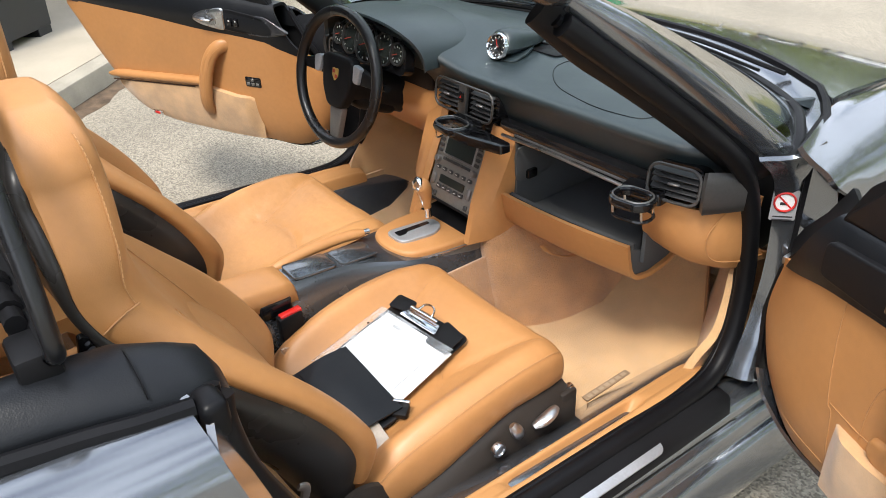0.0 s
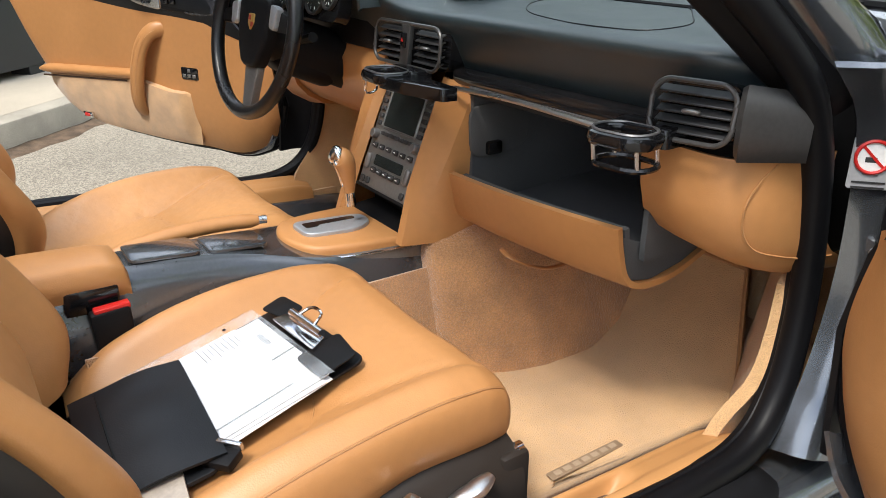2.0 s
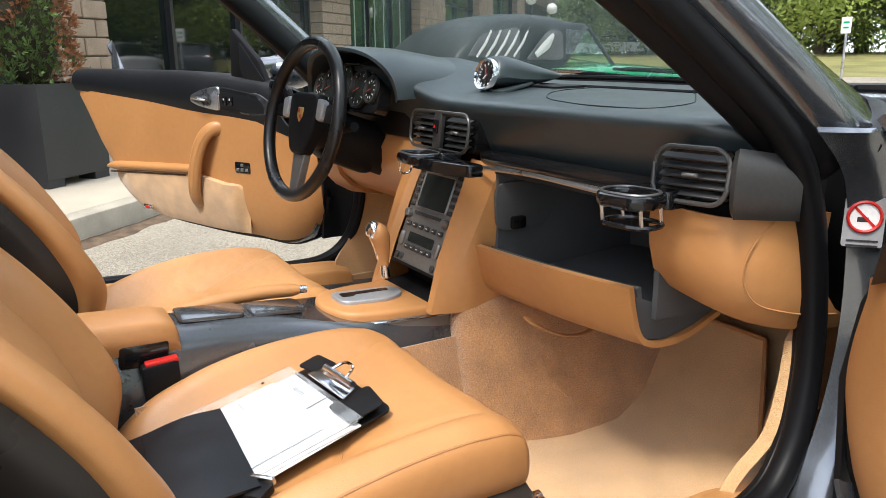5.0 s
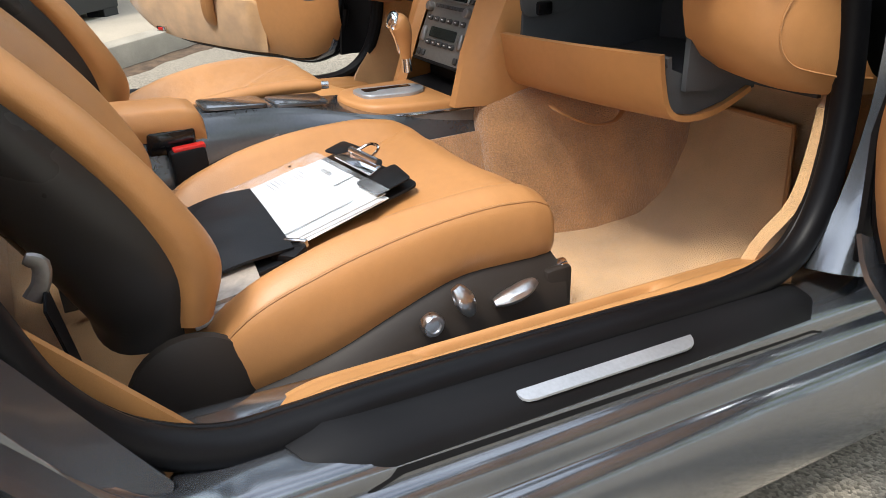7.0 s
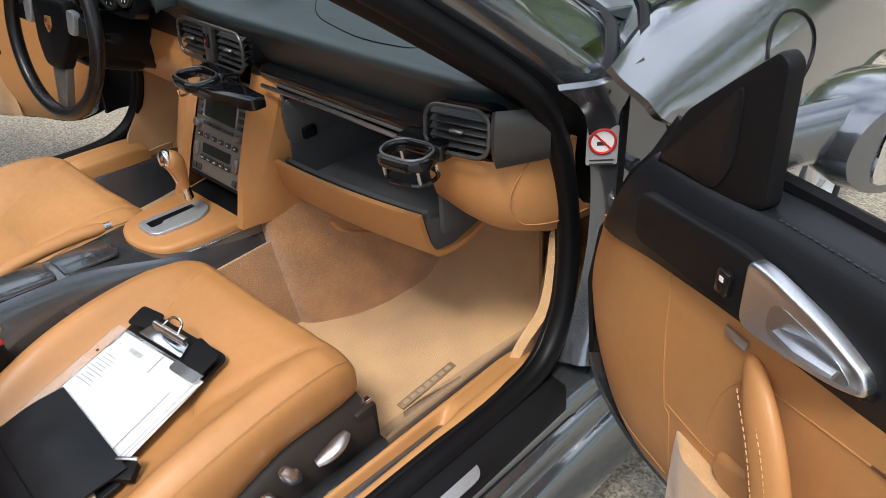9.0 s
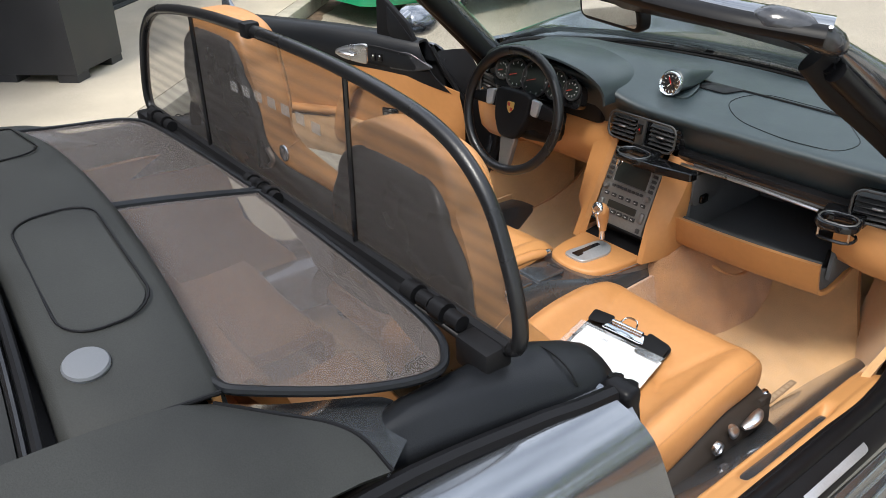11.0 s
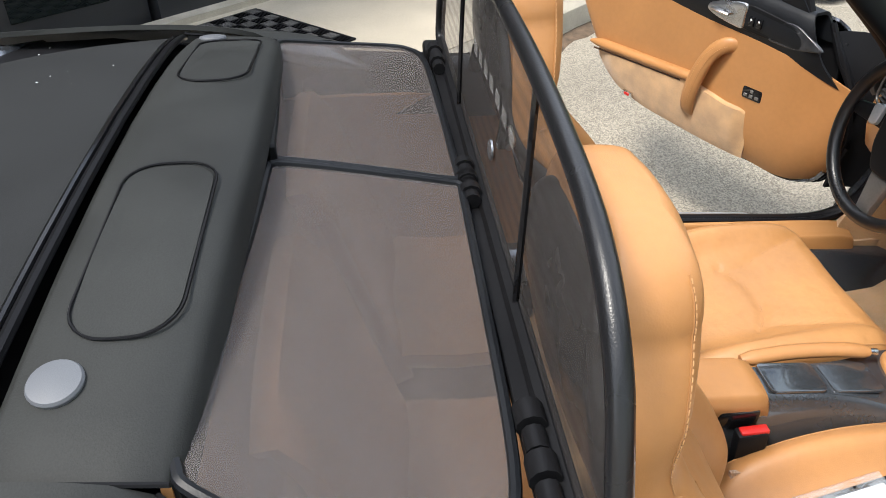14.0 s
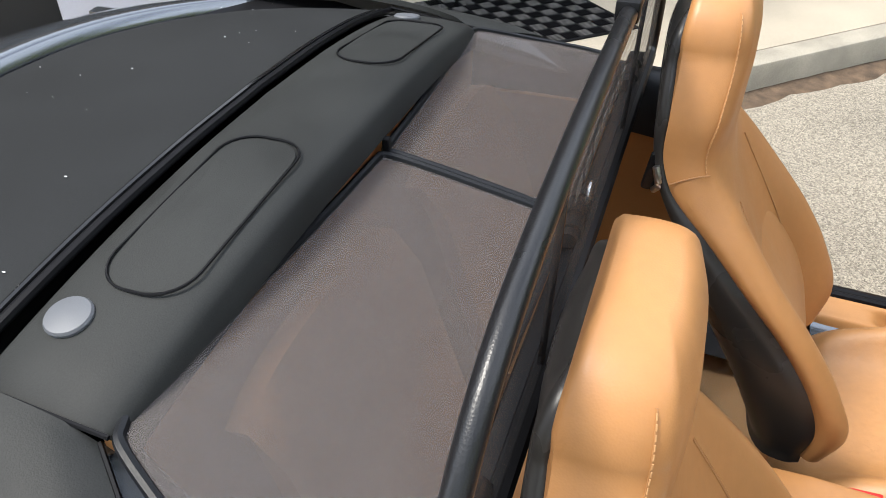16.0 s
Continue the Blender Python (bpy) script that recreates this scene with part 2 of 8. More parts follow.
def netting(name, base, cell=1100.0, cover=0.55):
    """A woven mesh: fine holes between threads."""
    m = bpy.data.materials.new(name)
    m.use_nodes = True
    n, l = m.node_tree.nodes, m.node_tree.links
    b = n["Principled BSDF"]
    b.inputs["Base Color"].default_value = (*base, 1)
    b.inputs["Roughness"].default_value = 0.55
    co, vo = n.new("ShaderNodeTexCoord"), n.new("ShaderNodeTexVoronoi")
    vo.inputs["Scale"].default_value = cell
    vo.inputs["Randomness"].default_value = 0.12
    l.new(co.outputs["Object"], vo.inputs["Vector"])
    cmp = n.new("ShaderNodeMapRange")
    cmp.inputs["From Min"].default_value, cmp.inputs["From Max"].default_value = 0.25, 0.55
    cmp.inputs["To Min"].default_value, cmp.inputs["To Max"].default_value = cover - 0.14, cover + 0.12
    l.new(vo.outputs["Distance"], cmp.inputs["Value"])
    tr, mx = n.new("ShaderNodeBsdfTransparent"), n.new("ShaderNodeMixShader")
    l.new(cmp.outputs["Result"], mx.inputs["Fac"])
    l.new(tr.outputs["BSDF"], mx.inputs[1])
    l.new(b.outputs["BSDF"], mx.inputs[2])
    l.new(mx.outputs["Shader"], n["Material Output"].inputs["Surface"])
    return m


TAN = (0.475, 0.222, 0.078)
m_tan = leather("tan_leather", TAN, 0.42)
m_tan_worn = leather("creased_tan_leather", (0.48, 0.235, 0.085), 0.44, var=0.12, crease=0.55)
m_tan_plain = mat("tan_trim", (0.49, 0.240, 0.086), 0.46, var=0.05, fine=700, bump=0.06, dist=0.0005)
# darker tan that draws seam grooves, pressed lines and the mat edge
m_tan_dark = leather("dark_tan_leather", (0.42, 0.205, 0.078), 0.45, var=0.14)
m_thread = mat("thread", (0.58, 0.32, 0.14), 0.7, var=0.05)
m_carpet = mat("tan_carpet", (0.62, 0.37, 0.165), 0.95, var=0.13, scale=9, fine=520, bump=0.8, fine_amt=0.22, sheen=0.35, dist=0.004)
m_suede = mat("tan_plush", (0.49, 0.240, 0.092), 0.95, var=0.22, scale=13, fine=300, bump=0.9, fine_amt=0.2, sheen=0.5, dist=0.006)
m_suede_door = mat("tan_door_suede", (0.56, 0.325, 0.145), 0.95, var=0.16, scale=16, fine=420, bump=0.35, fine_amt=0.08, sheen=0.4, dist=0.002)
m_black_leather = leather("black_leather", (0.009, 0.010, 0.012), 0.40, spec=0.24)
m_dash = leather("dash_leather", (0.012, 0.021, 0.025), 0.42, grain=560, spec=0.85)
m_black = mat("black_plastic", (0.009, 0.009, 0.010), 0.45, var=0.1, fine=800, bump=0.1, dist=0.0004, spec=0.14)
m_gloss = mat("gloss_black", (0.008, 0.008, 0.009), 0.12, var=0.1, bump=0.0)
m_brown_black = mat("dark_seat_plastic", (0.030, 0.024, 0.020), 0.48, var=0.1, fine=900, bump=0.18, dist=0.0005, spec=0.25)
m_shell = mat("seat_shell_black", (0.028, 0.0255, 0.0235), 0.30, var=0.1, fine=900, bump=0.1, dist=0.0004, spec=0.35)
m_seal_end = mat("grey_seal_end", (0.030, 0.031, 0.035), 0.22, var=0.3, scale=40, fine=60, bump=0.3, dist=0.003, spec=0.6)
m_rim = leather("wheel_rim_leather", (0.010, 0.010, 0.011), 0.30, grain=500, spec=0.5, crease=0.05)
m_gap = mat("brown_gap", (0.07, 0.032, 0.014), 0.6, var=0.1, bump=0.0)
m_rubber = mat("rubber_seal", (0.006, 0.006, 0.007), 0.42, var=0.15, fine=300, bump=0.05, spec=0.16)
m_paint = mat("grey_metallic_paint", (0.175, 0.188, 0.208), 0.20, metal=0.8, var=0.03, scale=2, fine=2500, bump=0.0, fine_amt=0.1, coat=1.0, rough_var=0.03)
m_alu = mat("satin_aluminium", (0.62, 0.63, 0.65), 0.30, metal=1.0, var=0.05, fine=500, bump=0.03, dist=0.0004)
m_chrome = mat("chrome", (0.80, 0.80, 0.82), 0.10, metal=1.0, var=0.04, bump=0.0)
m_titan_dark = mat("dark_titan_ring", (0.085, 0.082, 0.08), 0.36, metal=0.5, var=0.05, bump=0.0)
m_titan = mat("grey_titan_trim", (0.24, 0.232, 0.225), 0.34, metal=0.65, var=0.05, bump=0.0)
m_console_grey = mat("console_paint", (0.105, 0.115, 0.128), 0.20, metal=0.65, var=0.06, bump=0.0, coat=0.6)
m_satin = mat("satin_metal", (0.47, 0.49, 0.52), 0.42, metal=0.6, var=0.05, bump=0.0)
m_radio = mat("radio_face", (0.215, 0.21, 0.20), 0.40, metal=0.5, var=0.05, bump=0.0)
m_screen = mat("dead_screen", (0.020, 0.024, 0.022), 0.16, var=0.05, bump=0.0)
m_key = mat("soft_key", (0.03, 0.03, 0.031), 0.5, var=0.1, bump=0.0)
m_white = mat("white_print", (0.78, 0.78, 0.77), 0.5, var=0.03, bump=0.0)
m_paper = mat("white_paper", (0.82, 0.83, 0.84), 0.75, var=0.03, scale=12, bump=0.05)
m_red = mat("red_plastic", (0.55, 0.018, 0.014), 0.35, var=0.05, bump=0.0)
m_orange_red = mat("crest_red", (0.42, 0.05, 0.03), 0.35, var=0.1, bump=0.0)
m_gold = mat("crest_gold", (0.60, 0.40, 0.12), 0.35, metal=0.5, var=0.1, bump=0.0)
m_glass = glass("windscreen_glass")
m_mirror = mat("mirror_glass", (0.85, 0.86, 0.87), 0.02, metal=1.0, var=0.02, bump=0.0, rough_var=0.01)
m_clear = glass("clear_sleeve", (0.93, 0.94, 0.96), 0.12)
m_net = netting("wind_net", (0.07, 0.064, 0.062), 1300, 0.46)
m_net_low = netting("shelf_net", (0.105, 0.090, 0.084), 2600, 0.45)
m_cloth = mat("soft_top_cloth", (0.024, 0.025, 0.0257), 0.9, spec=0.12, var=0.15, scale=4, fine=900, bump=0.35, fine_amt=0.2, dist=0.0008)
m_tonneau = mat("tonneau_leatherette", (0.024, 0.0252, 0.0242), 0.62, spec=0.24, var=0.25, scale=7, fine=500, bump=0.3, fine_amt=0.12, dist=0.001)
m_liner = mat("grey_flock", (0.075, 0.076, 0.078), 0.9, var=0.1, fine=500, bump=0.3)


def asphalt_mat():
    m = mat("asphalt", (0.275, 0.242, 0.190), 0.85, var=0.10, scale=1.4, fine=60, bump=0.0, fine_amt=0.05)
    n, l = m.node_tree.nodes, m.node_tree.links
    co = n.new("ShaderNodeTexCoord")
    vo = n.new("ShaderNodeTexVoronoi")
    vo.inputs["Scale"].default_value = 170
    l.new(co.outputs["Object"], vo.inputs["Vector"])
    mr = n.new("ShaderNodeMapRange")
    mr.inputs["From Min"].default_value, mr.inputs["From Max"].default_value = 0.0, 1.0
    mr.inputs["To Min"].default_value, mr.inputs["To Max"].default_value = 0.55, 1.55
    sep = n.new("ShaderNodeSeparateColor")
    l.new(vo.outputs["Color"], sep.inputs["Color"])
    l.new(sep.outputs[0], mr.inputs["Value"])
    b = n["Principled BSDF"]
    old = b.inputs["Base Color"].links[0].from_socket
    vm = n.new("ShaderNodeVectorMath")
    vm.operation = "SCALE"
    l.new(old, vm.inputs[0])
    l.new(mr.outputs["Result"], vm.inputs["Scale"])
    l.new(vm.outputs["Vector"], b.inputs["Base Color"])
    bp = n.new("ShaderNodeBump")
    bp.inputs["Strength"].default_value, bp.inputs["Distance"].default_value = 0.6, 0.003
    l.new(vo.outputs["Distance"], bp.inputs["Height"])
    l.new(bp.outputs["Normal"], b.inputs["Normal"])
    return m


m_asphalt = asphalt_mat()
m_concrete = mat("pale_concrete", (0.46, 0.40, 0.31), 0.9, var=0.13, scale=1.7, fine=220, bump=0.35, fine_amt=0.12, dist=0.003)
m_kerb = mat("kerb_concrete", (0.40, 0.36, 0.29), 0.9, var=0.2, scale=5, fine=180, bump=0.4, fine_amt=0.14, dist=0.003)
m_dirt = mat("kerb_dirt", (0.12, 0.08, 0.05), 1.0, var=0.4, scale=14, fine=160, bump=0.6, dist=0.006)
m_planter = mat("planter_panel", (0.030, 0.030, 0.033), 0.5, var=0.15, scale=3, fine=300, bump=0.08)
m_grass = mat("mown_grass", (0.20, 0.185, 0.065), 0.95, var=0.3, scale=0.5, fine=40, bump=0.5, fine_amt=0.25)

# ---- ground and setting ----
KU = Vector((-0.70, 0.714, 0)).normalized()      # along the kerb and the building
KN = Vector((0.714, 0.70, 0)).normalized()       # from the building towards the cars
KERB = Vector((-3.42, 0.82, GROUND))


def along(u, n, z=0.0):
    """A place u metres along the kerb, n metres out from it (towards the cars), z above the ground."""
    return KERB + KU * u + KN * n + Vector((0, 0, z))


def frame_kerb(u, n, z=0.0):
    return axes(along(u, n, z), KU, -KN)


def slab(name, u0, u1, n0, n1, z0, z1, material, label, category, bevel=0.0):
    bm = rbox((u1 - u0, n1 - n0, z1 - z0), bevel, 2, frame_kerb((u0 + u1) / 2, (n0 + n1) / 2, (z0 + z1) / 2))
    return solo(name, bm, material, label, category, kind="structure")


bm = bmesh.new()
rows = [[Vector((x, y, GROUND)) for x in (-400, -60, -20, -8, 0, 8, 20, 60, 400)] for y in (-400, -60, -20, -8, 0, 8, 20, 60, 400)]
solo("ground", from_rings(rows, closed=False, caps=False), m_asphalt, "light grey weathered asphalt of the car park", "ground", kind="structure")
slab("pavement", -14, 22, -8.0, -0.16, -0.3, 0.15, m_concrete, "pale concrete pavement along the building", "pavement", 0.0)
for i in range(9):
    slab("kerb", -8 + i * 3.0, -8 + i * 3.0 + 2.985, -0.16, 0.0, -0.3, 0.155, m_kerb, "worn concrete kerb stone with a rounded edge", "kerb", 0.02)
verts = []
bm = bmesh.new()
bmesh.ops.create_grid(bm, x_segments=160, y_segments=5, size=1, matrix=Matrix.Identity(4))
for v in bm.verts:
    u, n = v.co.x * 9 + 4, (v.co.y + 1) * 0.07
    k = noise.noise(Vector((u * 6, n * 9, 2)))
    h = 0.014 * (1 - (v.co.y + 1) / 2) + 0.012 * k * (1 - (v.co.y + 1) / 2)
    n += 0.03 * noise.noise(Vector((u * 4, 7, 1))) * (v.co.y + 1)
    v.co = along(u, n + 0.001, h - 0.002 + 0.004 * (v.co.y < 0.9))
solo("kerb_dirt", bm, m_dirt, "brown leaf litter and grit gathered along the kerb", "leaf litter", kind="stuff")

# ---- the car: body ----
car = thing("car", (0, 0.6, GROUND), "dark grey metallic two-seat cabriolet with the roof folded, both doors open", "car")


def fender_top(y):
    return FZ(y)


FZ = curve1([1.3, 1.6, 2.0, 2.4, 2.8, 3.05], [0.865, 0.90, 0.918, 0.865, 0.70, 0.50])
HZ = curve1([1.5, 1.7, 2.0, 2.4, 2.8, 3.05], [0.925, 0.905, 0.866, 0.775, 0.61, 0.45])
BW = curve1([1.5, 1.6, 1.8, 2.1, 2.5, 3.0], [0.80, 0.785, 0.770, 0.745, 0.66, 0.55])       # half width of the bonnet
# bonnet, with its curved rear edge
rows = []
for v in np.linspace(0, 1, 26):
    row = []
    for s in np.linspace(-1, 1, 25):
        y = 1.575 + (1 - abs(s) ** 2.4) * 0.30 * (1 - v) ** 1.5 + v * 1.42
        row.append((BW(y) * s if v > 0.02 else 0.785 * s, y, HZ(y) + 0.018 * (1 - s * s) - 0.004 * (v < 0.02)))
    rows.append(row)
part("bonnet", sheet(rows, 0.02), m_paint, car, "grey metallic bonnet that mirrors the trees", 50)
for side in (1, -1):
    rows = []
    for y in np.linspace(1.345, 3.0, 40):
        w0 = BW(max(y, 1.57)) + 0.004 + 0.06 * max(0, (1.57 - y) / 0.22) ** 1.0
        f, h = FZ(y), HZ(max(y, 1.60)) - 0.012 - 0.01 * max(0, (1.57 - y) / 0.22)
        out = 0.975 - 0.2 * max(0, y - 2.5) ** 2
        g = max(0, y - 1.62)
        mid = max(w0 + 0.03, 0.845)
        arch = 0.0
        if abs(y - 2.30) < 0.37:
            arch = math.sqrt(0.37 ** 2 - (y - 2.30) ** 2)
        low = max(0.20, 0.25 + arch) if arch else 0.20
        top = [(w0, h), (w0 + 0.4 * (mid - w0), h + 0.5 * (f - h)), (mid, f), (mid + 0.5 * (out - mid), f - 0.026), (out - 0.026, f - 0.085), (out - 0.006, f - 0.17)]
        zs = max(low + 0.01, f - 0.30)
        top += [(out, zs), (out - 0.004, (zs + low) / 2), (out - 0.012 - 0.02 * (low < 0.21), low)]
        row = cat([A3((a, y, b)) for a, b in top], 30)
        rows.append([(side * p[0], max(p[1], 1.345 + 0.17 * min(1, max(0, (f - 0.035 - p[2]) / 0.12))), p[2]) for p in row])
    wing = part("wing", sheet(rows, 0.012 * side), m_paint, car, "grey metallic front wing", 50)
    if side > 0:
        fl = []
        for q in np.linspace(0, 2 * math.pi, 49)[:-1]:
            yy = 1.79 + 0.100 * math.cos(q)
            a = rows[int(np.clip(round((yy - 1.345) / (3.0 - 1.345) * 39), 0, 39))]
            b = [A3(p) for p in a if p[0] > 0.85]
            want = 0.795 + 0.070 * math.sin(q)
            j = min(range(len(b) - 1), key=lambda i: abs(b[i][2] - want))
            j = j if b[j][2] >= want or j == 0 else j - 1
            f = min(max((b[j][2] - want) / max(b[j][2] - b[j + 1][2], 1e-6), 0), 1)
            p = b[j] * (1 - f) + b[j + 1] * f
            fl.append((p[0] + 0.001, yy, p[2] + 0.001))
        part("filler_gap", tube(fl, 0.003, 6, closed=True), m_rubber, wing, "round fuel filler flap")
    # front wheel and arch liner
    wc = A3((side * 0.86, 2.30, 0.235))
    tyre = part("wheel", tube([wc + A3((0, 0.265 * math.cos(q), 0.265 * math.sin(q))) for q in np.linspace(0, 2 * math.pi, 41)[:-1]], 0.066, 12, closed=True, up=(1, 0, 0)), m_rubber, car, "alloy wheel with a low black tyre")
    part("rim", lathe([(0.225, -0.06), (0.232, 0.05), (0.222, 0.058), (0.205, 0.03), (0.20, -0.03)], 32, axes(wc, (0, side, 0), (0, 0, 1))), m_alu, tyre, "bright alloy rim")
    for k in range(10):
        q = k * math.pi / 5
        part("spoke", tube([wc + A3((side * 0.035, 0.03 * math.cos(q), 0.03 * math.sin(q))), wc + A3((side * 0.045, 0.20 * math.cos(q), 0.20 * math.sin(q)))], [0.022, 0.014], 7, up=(1, 0, 0)), m_alu, tyre, "alloy spoke")
    part("brake_disc", lathe([(0.16, -0.02), (0.16, 0.0), (0, 0.0)], 28, axes(wc, (0, side, 0), (0, 0, 1))), m_titan, tyre)
    part("hub_cap", lathe([(0.035, 0.03), (0.033, 0.05), (0, 0.052)], 16, axes(wc, (0, side, 0), (0, 0, 1))), m_alu, tyre)
    part("arch_liner", sheet([[(side * x, 2.30 + 0.36 * math.cos(q), 0.235 + 0.36 * math.sin(q)) for x in (0.95, 0.6)] for q in np.linspace(-0.2, math.pi + 0.2, 18)], 0.006), m_black, car, "black arch liner")
    part("hinge_pocket", sheet([[(side * 0.86, 1.40, z), (side * 0.82, 1.46, z), (side * 0.83, 1.56, z)] for z in (0.30, 0.55, 0.87)], 0.01), m_black, car)
    # rear quarter: rounded hip over the rear wheel
    rows = []
    for y in np.linspace(0.30, -1.55, 36):
        k = min(max((0.135 - y) / 1.4, 0), 1)
        top = 0.875 + 0.05 * math.sin(k * 2.2) - 0.12 * max(0, k - 0.6)
        out = 0.905 + 0.03 * math.sin(k * 2.4)
        row = [(0.757, y, top + 0.005), (0.80, y, top + 0.006), (0.85, y, top - 0.022), (0.875, y, top - 0.11), (out, y, top - 0.26), (out, y, 0.40), (out - 0.03, y, 0.20)]
        row = cat(row, 22)
        rows.append([(side * p[0], min(p[1], 0.128 + 0.26 * max(0, 0.90 - p[2])), p[2]) for p in row])
    part("rear_quarter", sheet(rows, -0.012 * side), m_paint, car, "grey metallic rear quarter panel", 50)
# sill, painted, with its stepped channels
for side in (1, -1):
    rows = []
    for y in np.linspace(0.20, 1.62, 70):
        z = 0.372 - 0.07 * (y - 0.2)
        e = 0.0
        if y < 0.42:
            e = 0.30 * ((0.42 - y) / 0.26) ** 2
        prof = [(0.60, z - 0.12), (0.70, z - 0.03), (0.78, z - 0.018), (0.815, z - 0.010), (0.872, z - 0.018 + e), (0.880, z - 0.045 + e), (0.896, z - 0.055 + e), (0.905, z - 0.085 + e * 0.8), (0.925, z - 0.095 + e * 0.6), (0.936, z - 0.13 + e * 0.3), (0.94, z - 0.19), (0.925, z - 0.235), (0.88, z - 0.245)]
        rows.append([(side * p[0], y, p[1]) for p in cat([A3(q) for q in prof], 60)])
    part("sill", sheet(rows, 0.01 * -side), m_paint, car, "grey metallic door sill with stepped channels", 60)
    # black step cover and bright tread plate on the sill
    rows = []
    for y in np.linspace(0.462, 1.265, 20):
        z = 0.372 - 0.07 * (y - 0.2)
        low = 0.012 if y < 0.47 or y > 1.26 else 0.0
        col = cat([A3(q) for q in ((0.802, 0.004, 0), (0.824, 0.010, 0.004), (0.852, 0.0035, 0.018), (0.870, -0.0085, 0.040), (0.878, -0.018, 0.056), (0.884, -0.036, 0.070))], 14)
        rows.append([(side * a, y + e * (1.265 - y) / 0.803, z + b - low) for a, b, e in col])
    part("sill_cover", sheet(rows, 0.006 * -side), m_black, car, "black grained plastic step cover", 60)
    tp = axes((side * 0.848, 0.868, 0.372 - 0.07 * 0.668 + 0.009), (0, 1, -0.07), (-side * 1, 0, -side * 0.0 + 0.20))
    if side < 0:
        tp = axes((side * 0.848, 0.868, 0.372 - 0.07 * 0.668 + 0.009), (0, -1, 0.07), (-side * 1, 0, 0.20))
    tread = part("tread_plate", prism(rpoly([(-0.146, -0.033), (0.134, -0.033), (0.150, 0.033), (-0.130, 0.033)], 0.022), 0.004, 0.0012, tp), m_satin, car, "bright brushed tread plate with worn lettering")
    # unreadable script on the plate as worn bars
    for k in range(7):
        part("script_bar", prism(rounded(0.012, 0.0022, 0.001, 2, -0.075 + k * 0.026, 0.004 * math.sin(k * 2.1)), 0.0012, 0, tp @ Matrix.Translation((0, 0, 0.0009))), m_chrome, tread)
    # outer rocker lip
    part("rocker_lip", tube([(side * 0.93, y, 0.372 - 0.07 * (y - 0.2) - 0.225) for y in np.linspace(0.1, 1.62, 8)], 0.012, 8), m_black, car)
    # front door post and the shut face
    post = [(0.88, 1.31, 0.33), (0.872, 1.365, 0.42), (0.862, 1.398, 0.55), (0.852, 1.408, 0.68), (0.848, 1.394, 0.80), (0.855, 1.335, 0.87)]
    inner = [(0.82, 1.285, 0.325), (0.82, 1.335, 0.42), (0.814, 1.375, 0.55), (0.810, 1.378, 0.68), (0.812, 1.348, 0.80), (0.815, 1.27, 0.87)]
    outer = [(0.895, 1.43, 0.30), (0.895, 1.46, 0.42), (0.90, 1.485, 0.55), (0.895, 1.49, 0.68), (0.88, 1.465, 0.80), (0.865, 1.42, 0.885)]
    a, b, c = cat(inner, 16), cat(post, 16), cat(outer, 16)
    rows = [[(side * p[0], p[1], p[2]) for p in cat([a[i], b[i], c[i]], 8)] for i in range(16)]
    part("door_post", sheet(rows, 0.01 * side), m_paint, car, "grey metallic front door post with a warning sticker", 50)
    # rubber door seal, one ring from windscreen frame down, along the sill and up the rear edge
    seal = [(0.668, 0.86, 1.185), (0.735, 1.07, 1.02), (0.782, 1.240, 0.872), (0.790, 1.300, 0.78), (0.787, 1.338, 0.67), (0.787, 1.355, 0.56), (0.794, 1.342, 0.46), (0.803, 1.308, 0.385), (0.811, 1.245, 0.336), (0.812, 1.14, 0.322), (0.812, 0.9, 0.337), (0.812, 0.6, 0.355), (0.812, 0.49, 0.357), (0.815, 0.41, 0.366), (0.815, 0.335, 0.408), (0.815, 0.280, 0.48), (0.812, 0.252, 0.56), (0.805, 0.215, 0.67), (0.798, 0.178, 0.77), (0.79, 0.166, 0.85), (0.78, 0.170, 0.892)]
    seal = [(side * p[0], p[1], p[2]) for p in seal]
    part("door_seal", tube(cat(seal, 90), 0.021, 10, up=(1, 0, 0)), m_rubber, car, "black rubber door seal")
    part("door_seal", tube([(p[0] - side * 0.016, p[1] + 0.0, p[2] + 0.006) for p in cat(seal, 90)], 0.012, 8, up=(1, 0, 0)), m_rubber, car, "black rubber door seal")
    # windscreen pillar: painted outside, black within
    base, top = A3((side * 0.741, 1.25, 0.866)), A3((side * 0.601, 0.80, 1.210))      # inner edge of the pillar
    spine = cat([base + A3((side * 0.02, 0.06, -0.05)), base, base + 0.33 * (top - base) + A3((side * 0.006, 0, 0.008)), base + 0.66 * (top - base) + A3((side * 0.006, 0, 0.009)), top], 22)
    e = A3((side * 0.55, 0.835, 0))                                  # the pillar is a wide blade along e
    flat_up = np.cross(e, top - base)
    flat_up /= np.linalg.norm(flat_up)
    taper = np.concatenate([np.linspace(0.5, 1, 4), np.ones(14), np.linspace(0.95, 0.6, 4)])
    part("windscreen_pillar", tube([p + e * 0.094 + A3((side * 0.004, 0, 0.010)) for p in spine], list(0.036 * taper), 18, flat=0.75, up=flat_up), m_paint, car, "grey metallic windscreen pillar", 60)
    part("pillar_trim", tube([p + e * 0.050 + A3((0, 0, -0.004)) for p in spine], list(0.050 * taper), 18, flat=0.46, up=flat_up), m_black, car, "black inner pillar cover", 60)
